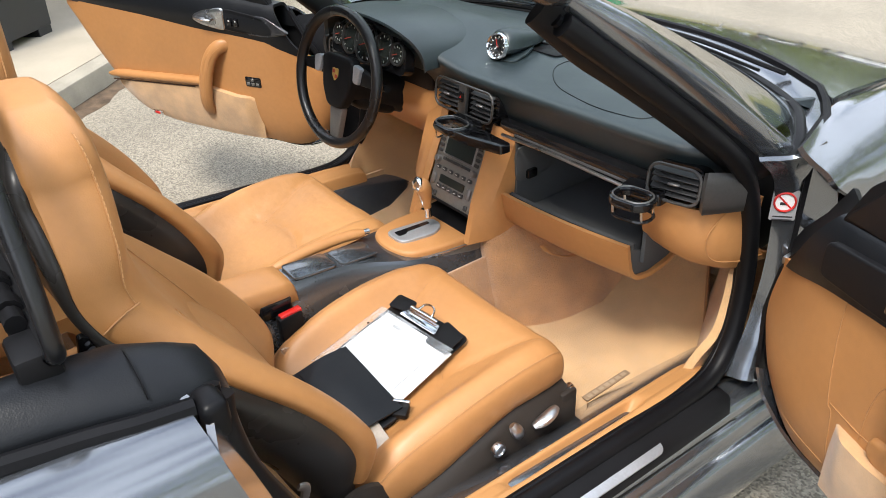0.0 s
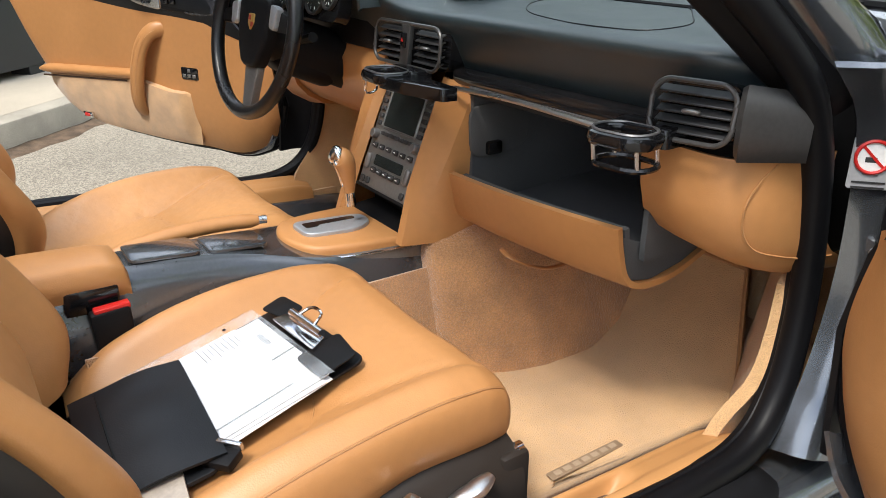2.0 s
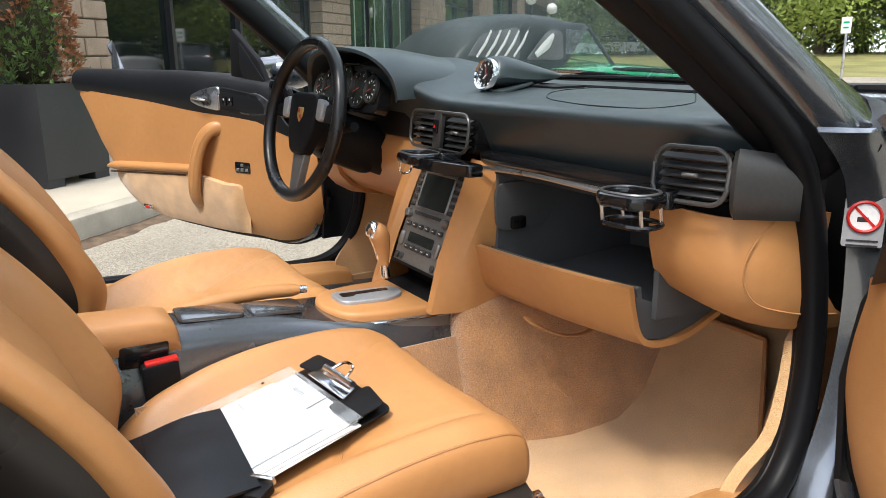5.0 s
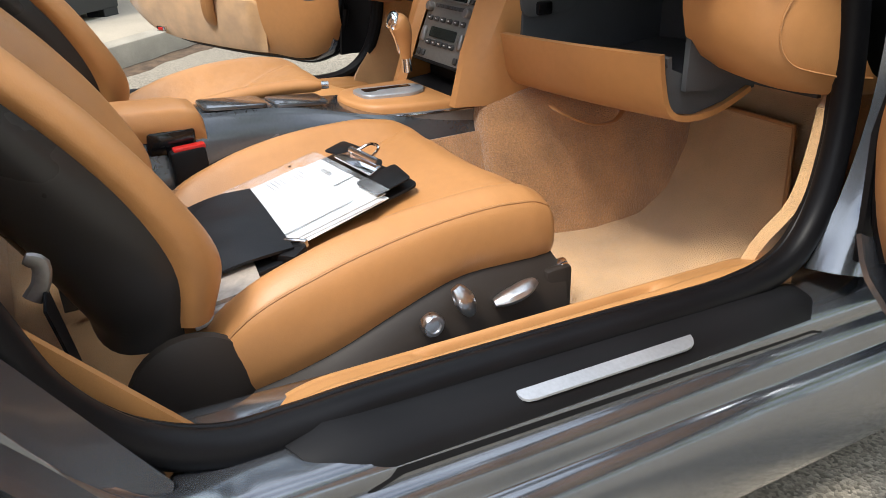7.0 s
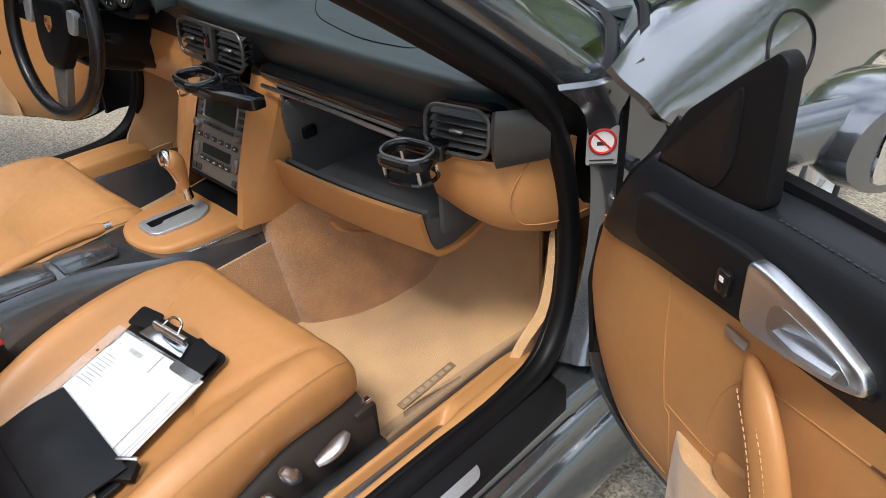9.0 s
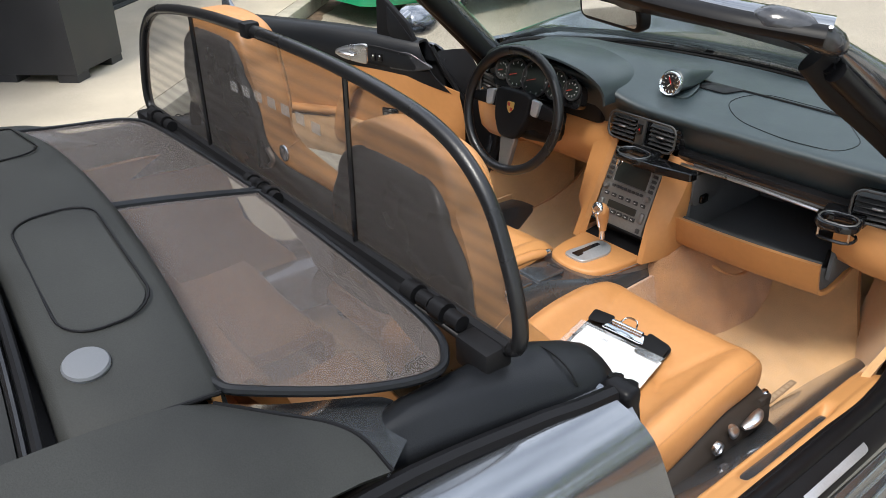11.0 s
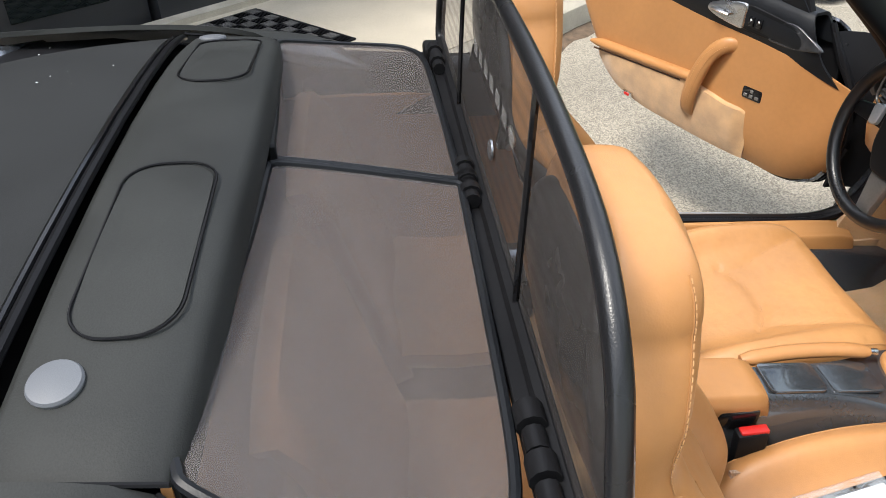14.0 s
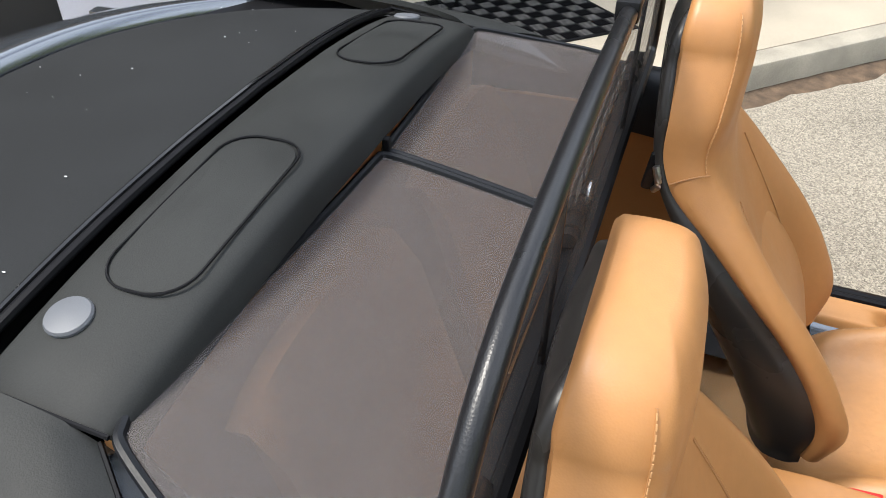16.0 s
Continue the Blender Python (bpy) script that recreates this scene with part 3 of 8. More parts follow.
# header rail across the top of the windscreen
hdr = cat([(-0.665, 0.80, 1.262), (-0.52, 0.74, 1.278), (-0.36, 0.712, 1.295), (-0.19, 0.70, 1.312), (0, 0.695, 1.322), (0.19, 0.70, 1.312), (0.36, 0.712, 1.295), (0.52, 0.74, 1.278), (0.665, 0.80, 1.262)], 30)
for side in (1, -1):
    part("seal_end", tube(cat([(side * 0.55, 0.752, 1.282), (side * 0.60, 0.775, 1.277), (side * 0.645, 0.81, 1.258), (side * 0.672, 0.858, 1.228)], 14), [0.022, 0.030] + [0.036] * 9 + [0.034, 0.028, 0.016], 12, flat=0.75), m_seal_end, car, "glossy grey rubber roof seal end", 60)
part("windscreen_header", tube(hdr, 0.034, 12, flat=0.6), m_black, car, "black windscreen header rail")
part("header_cap", tube([p + A3((0, 0.02, 0.014)) for p in hdr], 0.03, 10, flat=0.5), m_paint, car)
# windscreen pane
cowl = cat([(-0.838, 1.335, 0.862), (-0.80, 1.425, 0.886), (-0.70, 1.54, 0.897), (-0.42, 1.66, 0.908), (0, 1.71, 0.912), (0.42, 1.66, 0.908), (0.70, 1.54, 0.897), (0.80, 1.425, 0.886), (0.838, 1.335, 0.862)], 40)
rows = [[(1 - s) * a + s * b + A3((0, 0.05, 0.03)) * math.sin(math.pi * s) for a, b in zip(cowl, cat(hdr, 40))] for s in np.linspace(0, 1, 10)]
pane = part("windscreen", sheet(rows, 0.004), m_glass, car, "clear raked windscreen")
pane.visible_shadow = False
part("cowl_trim", tube([p + A3((0, 0.008, 0.0)) for p in cowl], 0.012, 10, flat=0.6), m_rubber, car, "black rubber windscreen surround")
edge = [A3((0.79 * q, 1.568 + (1 - abs(q) ** 2.4) * 0.30, HZ(1.568 + (1 - abs(q) ** 2.4) * 0.30) + 0.018 * (1 - q * q) - 0.006)) for q in np.linspace(-0.985, 0.985, 40)]
rows = [[a * (1 - d) + b * d + A3((0, 0, -0.028 * math.sin(d * math.pi) - 0.004)) for a, b in zip(cowl, edge)] for d in np.linspace(0, 0.5, 7)]
part("cowl_grille", sheet(rows, 0.008), m_black, car, "black plastic scuttle panel below the windscreen")
rows = [[a * (1 - d) + b * d + A3((0, 0, -0.020 * math.sin(d * math.pi) + 0.002)) for a, b in zip(cowl, edge)] for d in np.linspace(0.48, 0.97, 7)]
part("scuttle_band", sheet(rows, 0.006), m_paint, car, "grey metallic band below the windscreen", 60)
edge = [A3((-0.842, 1.35, 0.850)), A3((-0.822, 1.45, 0.884)), A3((-0.803, 1.53, 0.893))] + edge[1:-1] + [A3((0.803, 1.53, 0.893)), A3((0.822, 1.45, 0.884)), A3((0.842, 1.35, 0.850))]
part("bonnet_seal", tube(cat(edge, 70), 0.011, 8), m_rubber, car, "black rubber seal along the bonnet edge")
for x0, x1 in ((0.62, 0.02), (0.05, -0.52)):
    yc = lambda x: 1.715 - 0.30 * x * x
    arm = cat([(x0, yc(x0) + 0.07, 0.908), ((x0 + x1) / 2, yc((x0 + x1) / 2) + 0.03, 0.925), (x1, yc(x1) - 0.01, 0.934)], 10)
    wp = part("wiper", tube(arm, 0.006, 6), m_black, car, "black windscreen wiper")
    part("wiper_blade", tube([p + A3((0, -0.012, -0.004)) for p in cat([(x0 - 0.04, yc(x0 - 0.04) + 0.02, 0.921), ((x0 + x1) / 2, yc((x0 + x1) / 2) + 0.01, 0.929), (x1 - 0.04, yc(x1 - 0.04), 0.938)], 8)], 0.004, 6), m_rubber, wp)
# bulkhead, floor pan, rear deck underbody keep light out of the cabin
def plate(name, pts, t, material, parent, label=""):
    return part(name, sheet([[A3(p) for p in r] for r in pts], t), material, parent, label)
plate("floor_pan", [[(-0.80, 0.2, 0.17), (0.80, 0.2, 0.17)], [(-0.80, 1.35, 0.165), (0.80, 1.35, 0.165)], [(-0.80, 1.66, 0.30), (0.80, 1.66, 0.30)], [(-0.80, 1.70, 0.86), (0.80, 1.70, 0.86)]], -0.01, m_carpet, car, "tan carpeted floor and toe board")

# ---- the car: rear deck ----
# soft-top lid strip behind the cabin
TZ = curve1([0, 0.2, 0.4, 0.58, 0.70], [1.112, 1.105, 1.08, 1.035, 0.99])
rows = []
for k, (y, dz) in enumerate([(-0.325, -0.05), (-0.33, -0.012), (-0.345, 0.0), (-0.39, 0.004), (-0.44, 0.006), (-0.475, 0.005), (-0.487, -0.004), (-0.492, -0.03)]):
    rows.append([(x, y - 0.02 * (abs(x) / 0.58) ** 3 * (k > 4) + 0.03 * (1 - (abs(x) / 0.58) ** 2) * (k < 4), TZ(abs(x)) + dz - 0.008 * (abs(x) > 0.57)) for x in np.linspace(-0.58, 0.58, 41)])
deck = part("tonneau_strip", sheet(rows, 0.012), m_tonneau, car, "black leatherette tonneau strip, dusty and scuffed", 50)
for side in (1, -1):
    def on_deck(x, y):
        return A3((side * x, y, TZ(abs(x)) + 0.0075))
    cx, cy = 0.290, -0.394
    loop = [on_deck(cx + p[0], cy + p[1] - 0.02 * ((cx + p[0]) / 0.58) ** 3) for p in rounded(0.300, 0.116, 0.046, 6)]
    part("roll_bar_flap", tube(loop, 0.0018, 6, closed=True), m_rubber, deck, "oval flap over the pop-up roll bar")
    rows = []
    for f in (1.0, 0.75, 0.5, 0.25, 0.02):
        rows.append([A3((side * (cx + p[0] * f * 0.965), cy + p[1] * f * 0.93 - 0.02 * ((cx + p[0]) / 0.58) ** 3, TZ(abs(cx + p[0] * f)) + 0.0085 - 0.0025 * f)) for p in rounded(0.300, 0.116, 0.046, 6)])
    part("roll_bar_flap", from_rings(rows), m_tonneau, deck, "oval flap over the pop-up roll bar", 50)
    c = on_deck(0.487, -0.45)
    nrm = Vector((side * 0.20, 0, 1))
    part("round_cap", lathe([(0.0265, -0.004), (0.027, 0.001), (0.025, 0.004), (0.015, 0.0058), (0.0, 0.0062)], 28, axes(c, (1, 0, -side * 0.2), (0, 1, 0))), mat("grey_cap", (0.115, 0.122, 0.135), 0.5, var=0.05, fine=900), deck, "round dark grey plug")
    part("tonneau_seam", tube([(side * 0.582, y, 1.027 + 0.12 * (-0.34 - y)) for y in np.linspace(-0.335, -0.525, 5)], 0.003, 6), m_rubber, car)
    # black flap beside the strip, running down to the quarter panel
    front = cat([(0.584, -0.350, 1.018), (0.630, -0.292, 0.999), (0.668, -0.246, 0.985), (0.702, -0.222, 0.970), (0.746, -0.212, 0.945)], 16)
    back = [A3((0.585 + 0.175 * q, -1.0, 1.05 - 0.085 * q ** 1.5)) for q in np.linspace(0, 1, 16)]
    rows = []
    for v in np.linspace(0, 1, 20):
        rows.append([(side * p[0], p[1], p[2]) for p in [a * (1 - v) + b * v + A3((0, 0, 0.030 * math.sin(math.pi * v ** 0.6) * (1 - 0.4 * k / 15))) for k, (a, b) in enumerate(zip(front, back))]])
    part("flap_edge", tube([(side * p[0], p[1] + 0.003, p[2] - 0.001) for p in front], 0.003, 6), m_rubber, car)
    inner = cat([(0.555, -0.338, 1.0), (0.578, -0.262, 0.972), (0.605, -0.17, 0.95), (0.63, -0.13, 0.94), (0.67, -0.12, 0.925)], 16)
    part("well_trim", sheet([[(side * (a * (1 - f) + b * f)[0], (a * (1 - f) + b * f)[1], (a * (1 - f) + b * f)[2] - 0.004 - 0.004 * f) for a, b in zip(front, inner)] for f in (0, 0.3, 0.6, 1.0)], 0.006 * side), m_console_grey, car, "satin grey trim along the roof well", 60)
    part("side_flap", sheet(rows, 0.01 * side), m_tonneau, car, "black leatherette side flap of the roof well", 50)
    # rolled leather rest beside the rear seat
    rings = []
    for y, z, xo, f in ((-0.30, 0.940, 0.70, 0.6), (-0.22, 0.958, 0.705, 0.85), (-0.13, 0.968, 0.722, 1), (0.0, 0.964, 0.744, 1), (0.09, 0.952, 0.758, 1), (0.15, 0.940, 0.768, 0.97), (0.185, 0.928, 0.768, 0.85), (0.202, 0.910, 0.755, 0.55)):
        xi, z = 0.625 + 0.02 * (y > 0.1), z - 0.014
        h = [(xi, z - 0.13), (xi, z - 0.06), (xi + 0.018, z - 0.012), (xi + 0.045, z), ((xi + xo) / 2 + 0.015, z - 0.004), (xo - 0.018, z - 0.020), (xo, z - 0.042), (xo - 0.004, z - 0.062), (xo - 0.02, z - 0.10)]
        mx, mz = (xi + xo) / 2, z - 0.06
        rings.append([(side * (mx + (p[0] - mx) * f), y, mz + (p[1] - mz) * f) for p in cat([A3(q) for q in h], 26)])
    part("quarter_rest", from_rings(rings), m_black_leather, car, "black leather rest on the rear quarter", 60)
    part("rest_seam", tube(cat([(side * 0.652, 0.10, 0.916), (side * 0.668, 0.10, 0.931), (side * 0.69, 0.10, 0.9365), (side * 0.715, 0.10, 0.9345), (side * 0.737, 0.10, 0.925), (side * 0.754, 0.10, 0.908)], 14), 0.0016, 5), m_rubber, car)
    # rubber corner that closes the end of the rest
    part("corner_rubber", rbox((0.052, 0.036, 0.060), 0.012, 3, Matrix.Translation((side * 0.785, 0.158, 0.874))), m_rubber, car, "black rubber corner of the window channel", 60)
    # window channel rubber and the shut face under it
    ch = cat([(0.755, -0.45, 0.935), (0.752, -0.2, 0.925), (0.766, 0.0, 0.905), (0.778, 0.08, 0.897), (0.784, 0.140, 0.892)], 16)
    part("window_channel", tube([(side * p[0], p[1], p[2]) for p in ch], 0.014, 8), m_rubber, car, "black rubber window channel")
    plate("rear_shut_face", [[(side * 0.74, 0.135, 0.90), (side * 0.80, 0.155, 0.885), (side * 0.86, 0.135, 0.86)], [(side * 0.77, 0.175, 0.72), (side * 0.83, 0.20, 0.71), (side * 0.905, 0.18, 0.68)], [(side * 0.79, 0.235, 0.55), (side * 0.84, 0.26, 0.54), (side * 0.91, 0.225, 0.50)], [(side * 0.80, 0.34, 0.39), (side * 0.85, 0.36, 0.375), (side * 0.91, 0.33, 0.34)]], 0.01, m_paint, car, "grey metallic rear door shut")
    plate("rear_side_trim", [[(side * 0.66, 0.16, 0.86), (side * 0.60, -0.2, 0.89), (side * 0.56, -0.5, 0.90)], [(side * 0.77, 0.25, 0.55), (side * 0.70, -0.2, 0.55), (side * 0.60, -0.5, 0.55)], [(side * 0.77, 0.40, 0.36), (side * 0.70, -0.2, 0.36), (side * 0.60, -0.5, 0.36)], [(side * 0.77, 0.45, 0.2), (side * 0.70, -0.2, 0.2), (side * 0.6, -0.5, 0.2)]], 0.01, m_tan_plain, car, "tan leather rear side lining")
# rubber joint and folded roof cover behind
jt = [(x, -0.497 - 0.035 * (abs(x) / 0.6) ** 2.5, TZ(abs(x)) + 0.006) for x in np.linspace(-0.6, 0.6, 31)]
part("roof_joint", tube(jt, 0.007, 8), m_rubber, car, "black rubber joint of the roof cover")
part("roof_joint", tube([(p[0], p[1] - 0.0135, p[2] + 0.001) for p in jt], 0.005, 8), m_gloss, car)
rows = []
for y in np.linspace(-0.517, -1.02, 14):
    k = (-0.517 - y) / 0.503
    rows.append([(x * (1 - 0.10 * k), y - 0.035 * (abs(x) / 0.6) ** 2.5 + 0.09 * k * (abs(x) / 0.6) ** 2, TZ(abs(x)) + 0.006 - 0.005 * k - 0.05 * k ** 3) for x in np.linspace(-0.6, 0.6, 31)])
part("roof_cover", sheet(rows, 0.012), m_cloth, car, "flat black cloth cover of the folded roof with lint specks", 50)
rows = []
for y, dz in ((-1.03, -0.06), (-1.035, -0.03), (-1.05, -0.02), (-1.12, -0.03), (-1.25, -0.07), (-1.42, -0.17), (-1.55, -0.32), (-1.60, -0.48)):
    rows.append([(x, y + 0.20 * (abs(x) / 0.66) ** 2.2, TZ(0) + dz - 0.07 * (abs(x) / 0.66) ** 2) for x in np.linspace(-0.66, 0.66, 31)])
part("engine_lid", sheet(rows, 0.015), m_paint, car, "grey metallic engine lid", 50)
# rear seats and lining under the net
plate("roof_well", [[(-0.575, -0.345, 1.0), (0.575, -0.345, 1.0)], [(-0.66, -0.7, 1.02), (0.66, -0.7, 1.02)], [(-0.6, -1.04, 1.03), (0.6, -1.04, 1.03)]], 0.01, m_black, car)
plate("rear_bulkhead", [[(-0.575, -0.345, 1.018), (0.58, -0.345, 1.02)], [(-0.58, -0.36, 0.40), (0.58, -0.36, 0.40)]], -0.01, m_tan_plain, car, "tan rear bulkhead")
for side in (1, -1):
    rows = []
    for z, y in ((0.98, -0.30), (0.985, -0.27), (0.93, -0.225), (0.75, -0.17), (0.60, -0.12), (0.55, -0.10), (0.53, -0.14)):
        rows.append([(side * (0.06 + 0.42 * s), y + 0.03 * math.sin(math.pi * s) * (-1 if z < 0.98 else 0) + 0.01, z - 0.04 * abs(2 * s - 1) ** 4) for s in np.linspace(0, 1, 13)])
    part("rear_backrest", sheet(rows, 0.03), m_tan, car, "tan leather rear seat backrest", 60)
    rows = []
    for y, z in ((-0.14, 0.53), (-0.10, 0.55), (0.0, 0.54), (0.12, 0.545), (0.15, 0.51), (0.15, 0.42)):
        rows.append([(side * (0.06 + 0.42 * s), y, z + 0.02 * (2 * s - 1) ** 2) for s in np.linspace(0, 1, 13)])
    part("rear_cushion", sheet(rows, 0.03), m_tan, car, "tan leather rear seat cushion", 60)
plate("rear_floor", [[(-0.76, -0.4, 0.34), (0.76, -0.4, 0.34)], [(-0.76, 0.16, 0.33), (0.76, 0.16, 0.33)], [(-0.76, 0.22, 0.18), (0.76, 0.22, 0.18)]], 0.01, m_carpet, car)

# ---- wind deflector ----
m_net_print = netting("pale_net_print", (0.30, 0.29, 0.28), 1300, 0.30)
defl = thing("wind_deflector", (0, 0, 0.97), "black framed mesh wind deflector standing behind the front seats", "wind deflector")
half = [(0.0, 1.285), (0.25, 1.28), (0.45, 1.262), (0.56, 1.235), (0.635, 1.18), (0.68, 1.10), (0.705, 1.03), (0.705, 0.985), (0.68, 0.968)]
up = [(x, 0.029 + 0.03 * (z - 0.98), z) for x, z in half]
loop = [(-p[0], p[1], p[2]) for p in up[::-1]] + up[1:]
fr = cat(loop, 96)
part("upright_frame", tube(fr, 0.0115, 10, up=(0, 1, 0)), m_rim, defl, "black tubular frame")
part("lower_bar", tube([(x, 0.028, 0.972) for x in np.linspace(-0.69, 0.69, 5)], 0.013, 8, up=(0, 1, 0)), m_black, defl)
rows = []
for s in np.linspace(0, 1, 12):
    rows.append([((1 - s) * p[0] * 0.985 + s * p[0] * 0.985, 0.030 + 0.03 * s * (p[2] - 0.98), (1 - s) * 0.975 + s * p[2]) for p in fr])
part("upright_net", from_rings(rows, closed=False, caps=False), m_net, defl, "fine dark mesh")
for x in (-0.305, 0.305):
    part("net_rib", tube([(x, 0.026, 0.98), (x, 0.035, 1.27)], 0.0045, 6, up=(0, 1, 0)), m_gloss, defl)
part("hinge_bar", rbox((1.30, 0.030, 0.010), 0.003, 1, Matrix.Translation((0, 0.010, 0.966))), m_black, defl, "black hinge bar between the nets")
part("top_clip", rbox((0.03, 0.03, 0.028), 0.004, 2, Matrix.Translation((-0.02, 0.036, 1.287))), m_black, defl)
for k in range(7):          # the maker's word on the net, as plain bars
    part("letter_bar", rbox((0.030, 0.001, 0.020), 0.0, 1, Matrix.Translation((-0.125 + k * 0.054, 0.0315, 1.157 + 0.006 * math.sin(k * 0.52)))), m_net_print, defl)
part("emblem", lathe([(0.016, 0), (0.016, 0.003), (0.012, 0.005), (0, 0.005)], 20, axes((0.069, 0.030, 1.074), (1, 0, 0), (0, 0, 1))), m_alu, defl, "small oval metal emblem")
for side in (1, -1):
    lo = [(0.012, -0.008, 0.985), (0.05, -0.008, 0.985), (0.30, -0.012, 0.983), (0.56, -0.02, 0.975), (0.645, -0.050, 0.972), (0.665, -0.10, 0.975), (0.64, -0.20, 0.992), (0.59, -0.31, 1.02), (0.565, -0.332, 1.026), (0.53, -0.335, 1.028), (0.42, -0.322, 1.034), (0.2, -0.306, 1.037), (0.03, -0.299, 1.038), (0.008, -0.294, 1.037), (0.005, -0.27, 1.035), (0.005, -0.20, 1.023), (0.005, -0.10, 1.003), (0.005, -0.03, 0.988)]
    lp = cat([(side * x, y, z) for x, y, z in lo], 110, closed=True)
    lf = part("shelf_frame", tube(lp, 0.0068, 8, closed=True), m_black_leather, defl, "black tubular frame of the lying net")
    cen = A3((side * 0.32, -0.165, 1.006))
    part("shelf_net", from_rings([[cen + (p - cen) * f for p in lp] for f in (0.995, 0.75, 0.5, 0.25, 0.01)]), m_net_low, defl, "fine dark mesh lying over the rear seats")
    for k in range(4):
        hx = side * 0.55 + (k - 1.5) * 0.034
        part("hinge_knuckle", tube([(hx - 0.014, 0.006, 0.984), (hx + 0.014, 0.006, 0.984)], 0.017 - 0.004 * (k % 2), 10, up=(0, 1, 0)), m_black, defl, "black plastic hinge")
        hx = side * 0.022 + (k - 1.5) * 0.02
        part("hinge_knuckle", tube([(hx - 0.009, 0.005, 0.984), (hx + 0.009, 0.005, 0.984)], 0.017 - 0.004 * (k % 2), 10, up=(0, 1, 0)), m_black, defl, "black plastic hinge")
    part("end_block", rbox((0.07, 0.05, 0.05), 0.008, 2, Matrix.Translation((side * 0.655, 0.010, 0.955))), m_black, defl)
part("shelf_clip", rbox((0.012, 0.012, 0.03), 0.002, 1, Matrix.Translation((-0.004, -0.292, 1.048))), m_black, defl)

# ---- front seats ----
S_Z = [0.38, 0.45, 0.55, 0.65, 0.75, 0.82, 0.872, 0.922, 1.005, 1.075, 1.135, 1.172, 1.194]
S_C = curve1(S_Z, [0.41, 0.39, 0.352, 0.308, 0.258, 0.222, 0.200, 0.186, 0.185, 0.187, 0.180, 0.168, 0.142])
S_B = curve1(S_Z, [0.470, 0.486, 0.447, 0.382, 0.298, 0.240, 0.196, 0.160, 0.164, 0.169, 0.168, 0.164, 0.138])
S_W = curve1(S_Z, [0.235, 0.252, 0.266, 0.270, 0.264, 0.244, 0.222, 0.206, 0.194, 0.165, 0.132, 0.098, 0.056])
S_S = curve1(S_Z, [0.424, 0.430, 0.396, 0.330, 0.240, 0.170, 0.112, 0.086, 0.080, 0.080, 0.076, 0.078, 0.092])
S_R = curve1(S_Z, [0.33, 0.30, 0.250, 0.192, 0.138, 0.106, 0.080, 0.062, 0.050, 0.048, 0.050, 0.056, 0.066])
C_Y = [0.40, 0.44, 0.50, 0.60, 0.70, 0.80, 0.90, 0.95, 0.98, 0.995]
C_T = curve1(C_Y, [0.335, 0.340, 0.350, 0.370, 0.390, 0.412, 0.434, 0.436, 0.420, 0.392])       # middle of the top
C_E = curve1(C_Y, [0.30, 0.330, 0.385, 0.428, 0.450, 0.459, 0.456, 0.443, 0.418, 0.388])        # bolster crest
C_B = curve1(C_Y, [0.245, 0.25, 0.262, 0.288, 0.325, 0.352, 0.346, 0.338, 0.335, 0.345])       # lower edge of the leather
C_W = curve1(C_Y, [0.225, 0.235, 0.246, 0.256, 0.260, 0.259, 0.254, 0.246, 0.234, 0.215])


Z1, Z2 = 1.09, 1.180


def crown(z):
    """How far the head of the seat has closed at height z."""
    return math.sqrt(max(0.0, 1 - ((z - Z1) / (Z2 - Z1)) ** 2)) if z > Z1 else 1.0


def seat_width(z):
    return S_W(min(z, Z1)) * (0.30 + 0.70 * crown(z) ** 0.8) if z > Z1 else S_W(z)


def seat_y(f, z):
    y = f(min(z, Z1))
    return 0.115 + (y - 0.115) * (0.45 + 0.55 * crown(z)) if z > Z1 else y


HEAD_Z = list(np.linspace(0.38, 1.09, 60)) + [1.09 + 0.0895 * math.sin(q) for q in np.linspace(0.08, math.pi / 2, 18)]


def back_ring(z):
    c, b, w, s = seat_y(S_C, z), seat_y(S_B, z), seat_width(z), seat_y(S_S, z)
    h = [(w * 0.96, s), (w, s + 0.35 * (b - s)), (w * 0.97, s + 0.75 * (b - s)), (w * 0.86, b), (w * 0.70, b - 0.25 * (b - c)), (w * 0.52, c + 0.15 * (b - c)), (w * 0.25, c), (0, c - 0.002)]
    g = [(w * 0.985, s), (w, s + 0.33 * (b - s)), (w * 0.992, s + 0.62 * (b - s)), (w * 0.95, s + 0.87 * (b - s)), (w * 0.855, b + 0.003), (w * 0.68, b + 0.55 * (c - b)), (w * 0.36, c), (0, c + 0.001)]
    f = min(1, max(0, (z - 0.86) / 0.06))
    h = [(p[0] * (1 - f) + q[0] * f, p[1] * (1 - f) + q[1] * f) for p, q in zip(h, g)]
    pts = [A3((x, y, z)) for x, y in h] + [A3((-x, y, z)) for x, y in h[-2::-1]]
    k = s - 0.006
    return cat(pts, 45) + [A3((-w * 0.9, k, z)), A3((-w * 0.5, k, z)), A3((w * 0.5, k, z)), A3((w * 0.9, k, z))]


def cush_top(y):
    t, e, b, w = C_T(y), C_E(y), C_B(y), C_W(y)
    h = [(w * 0.98, b), (w * 1.03, b + 0.3 * (e - b)), (w * 1.02, e - 0.22 * (e - b)), (w * 0.94, e - 0.02 * (e - b)), (w * 0.82, e + 0.004), (w * 0.64, t + 0.35 * (e - t)), (w * 0.45, t), (w * 0.2, t - 0.004), (0, t - 0.005)]
    return cat([A3((x, y, z)) for x, z in h] + [A3((-x, y, z)) for x, z in h[-2::-1]], 85)


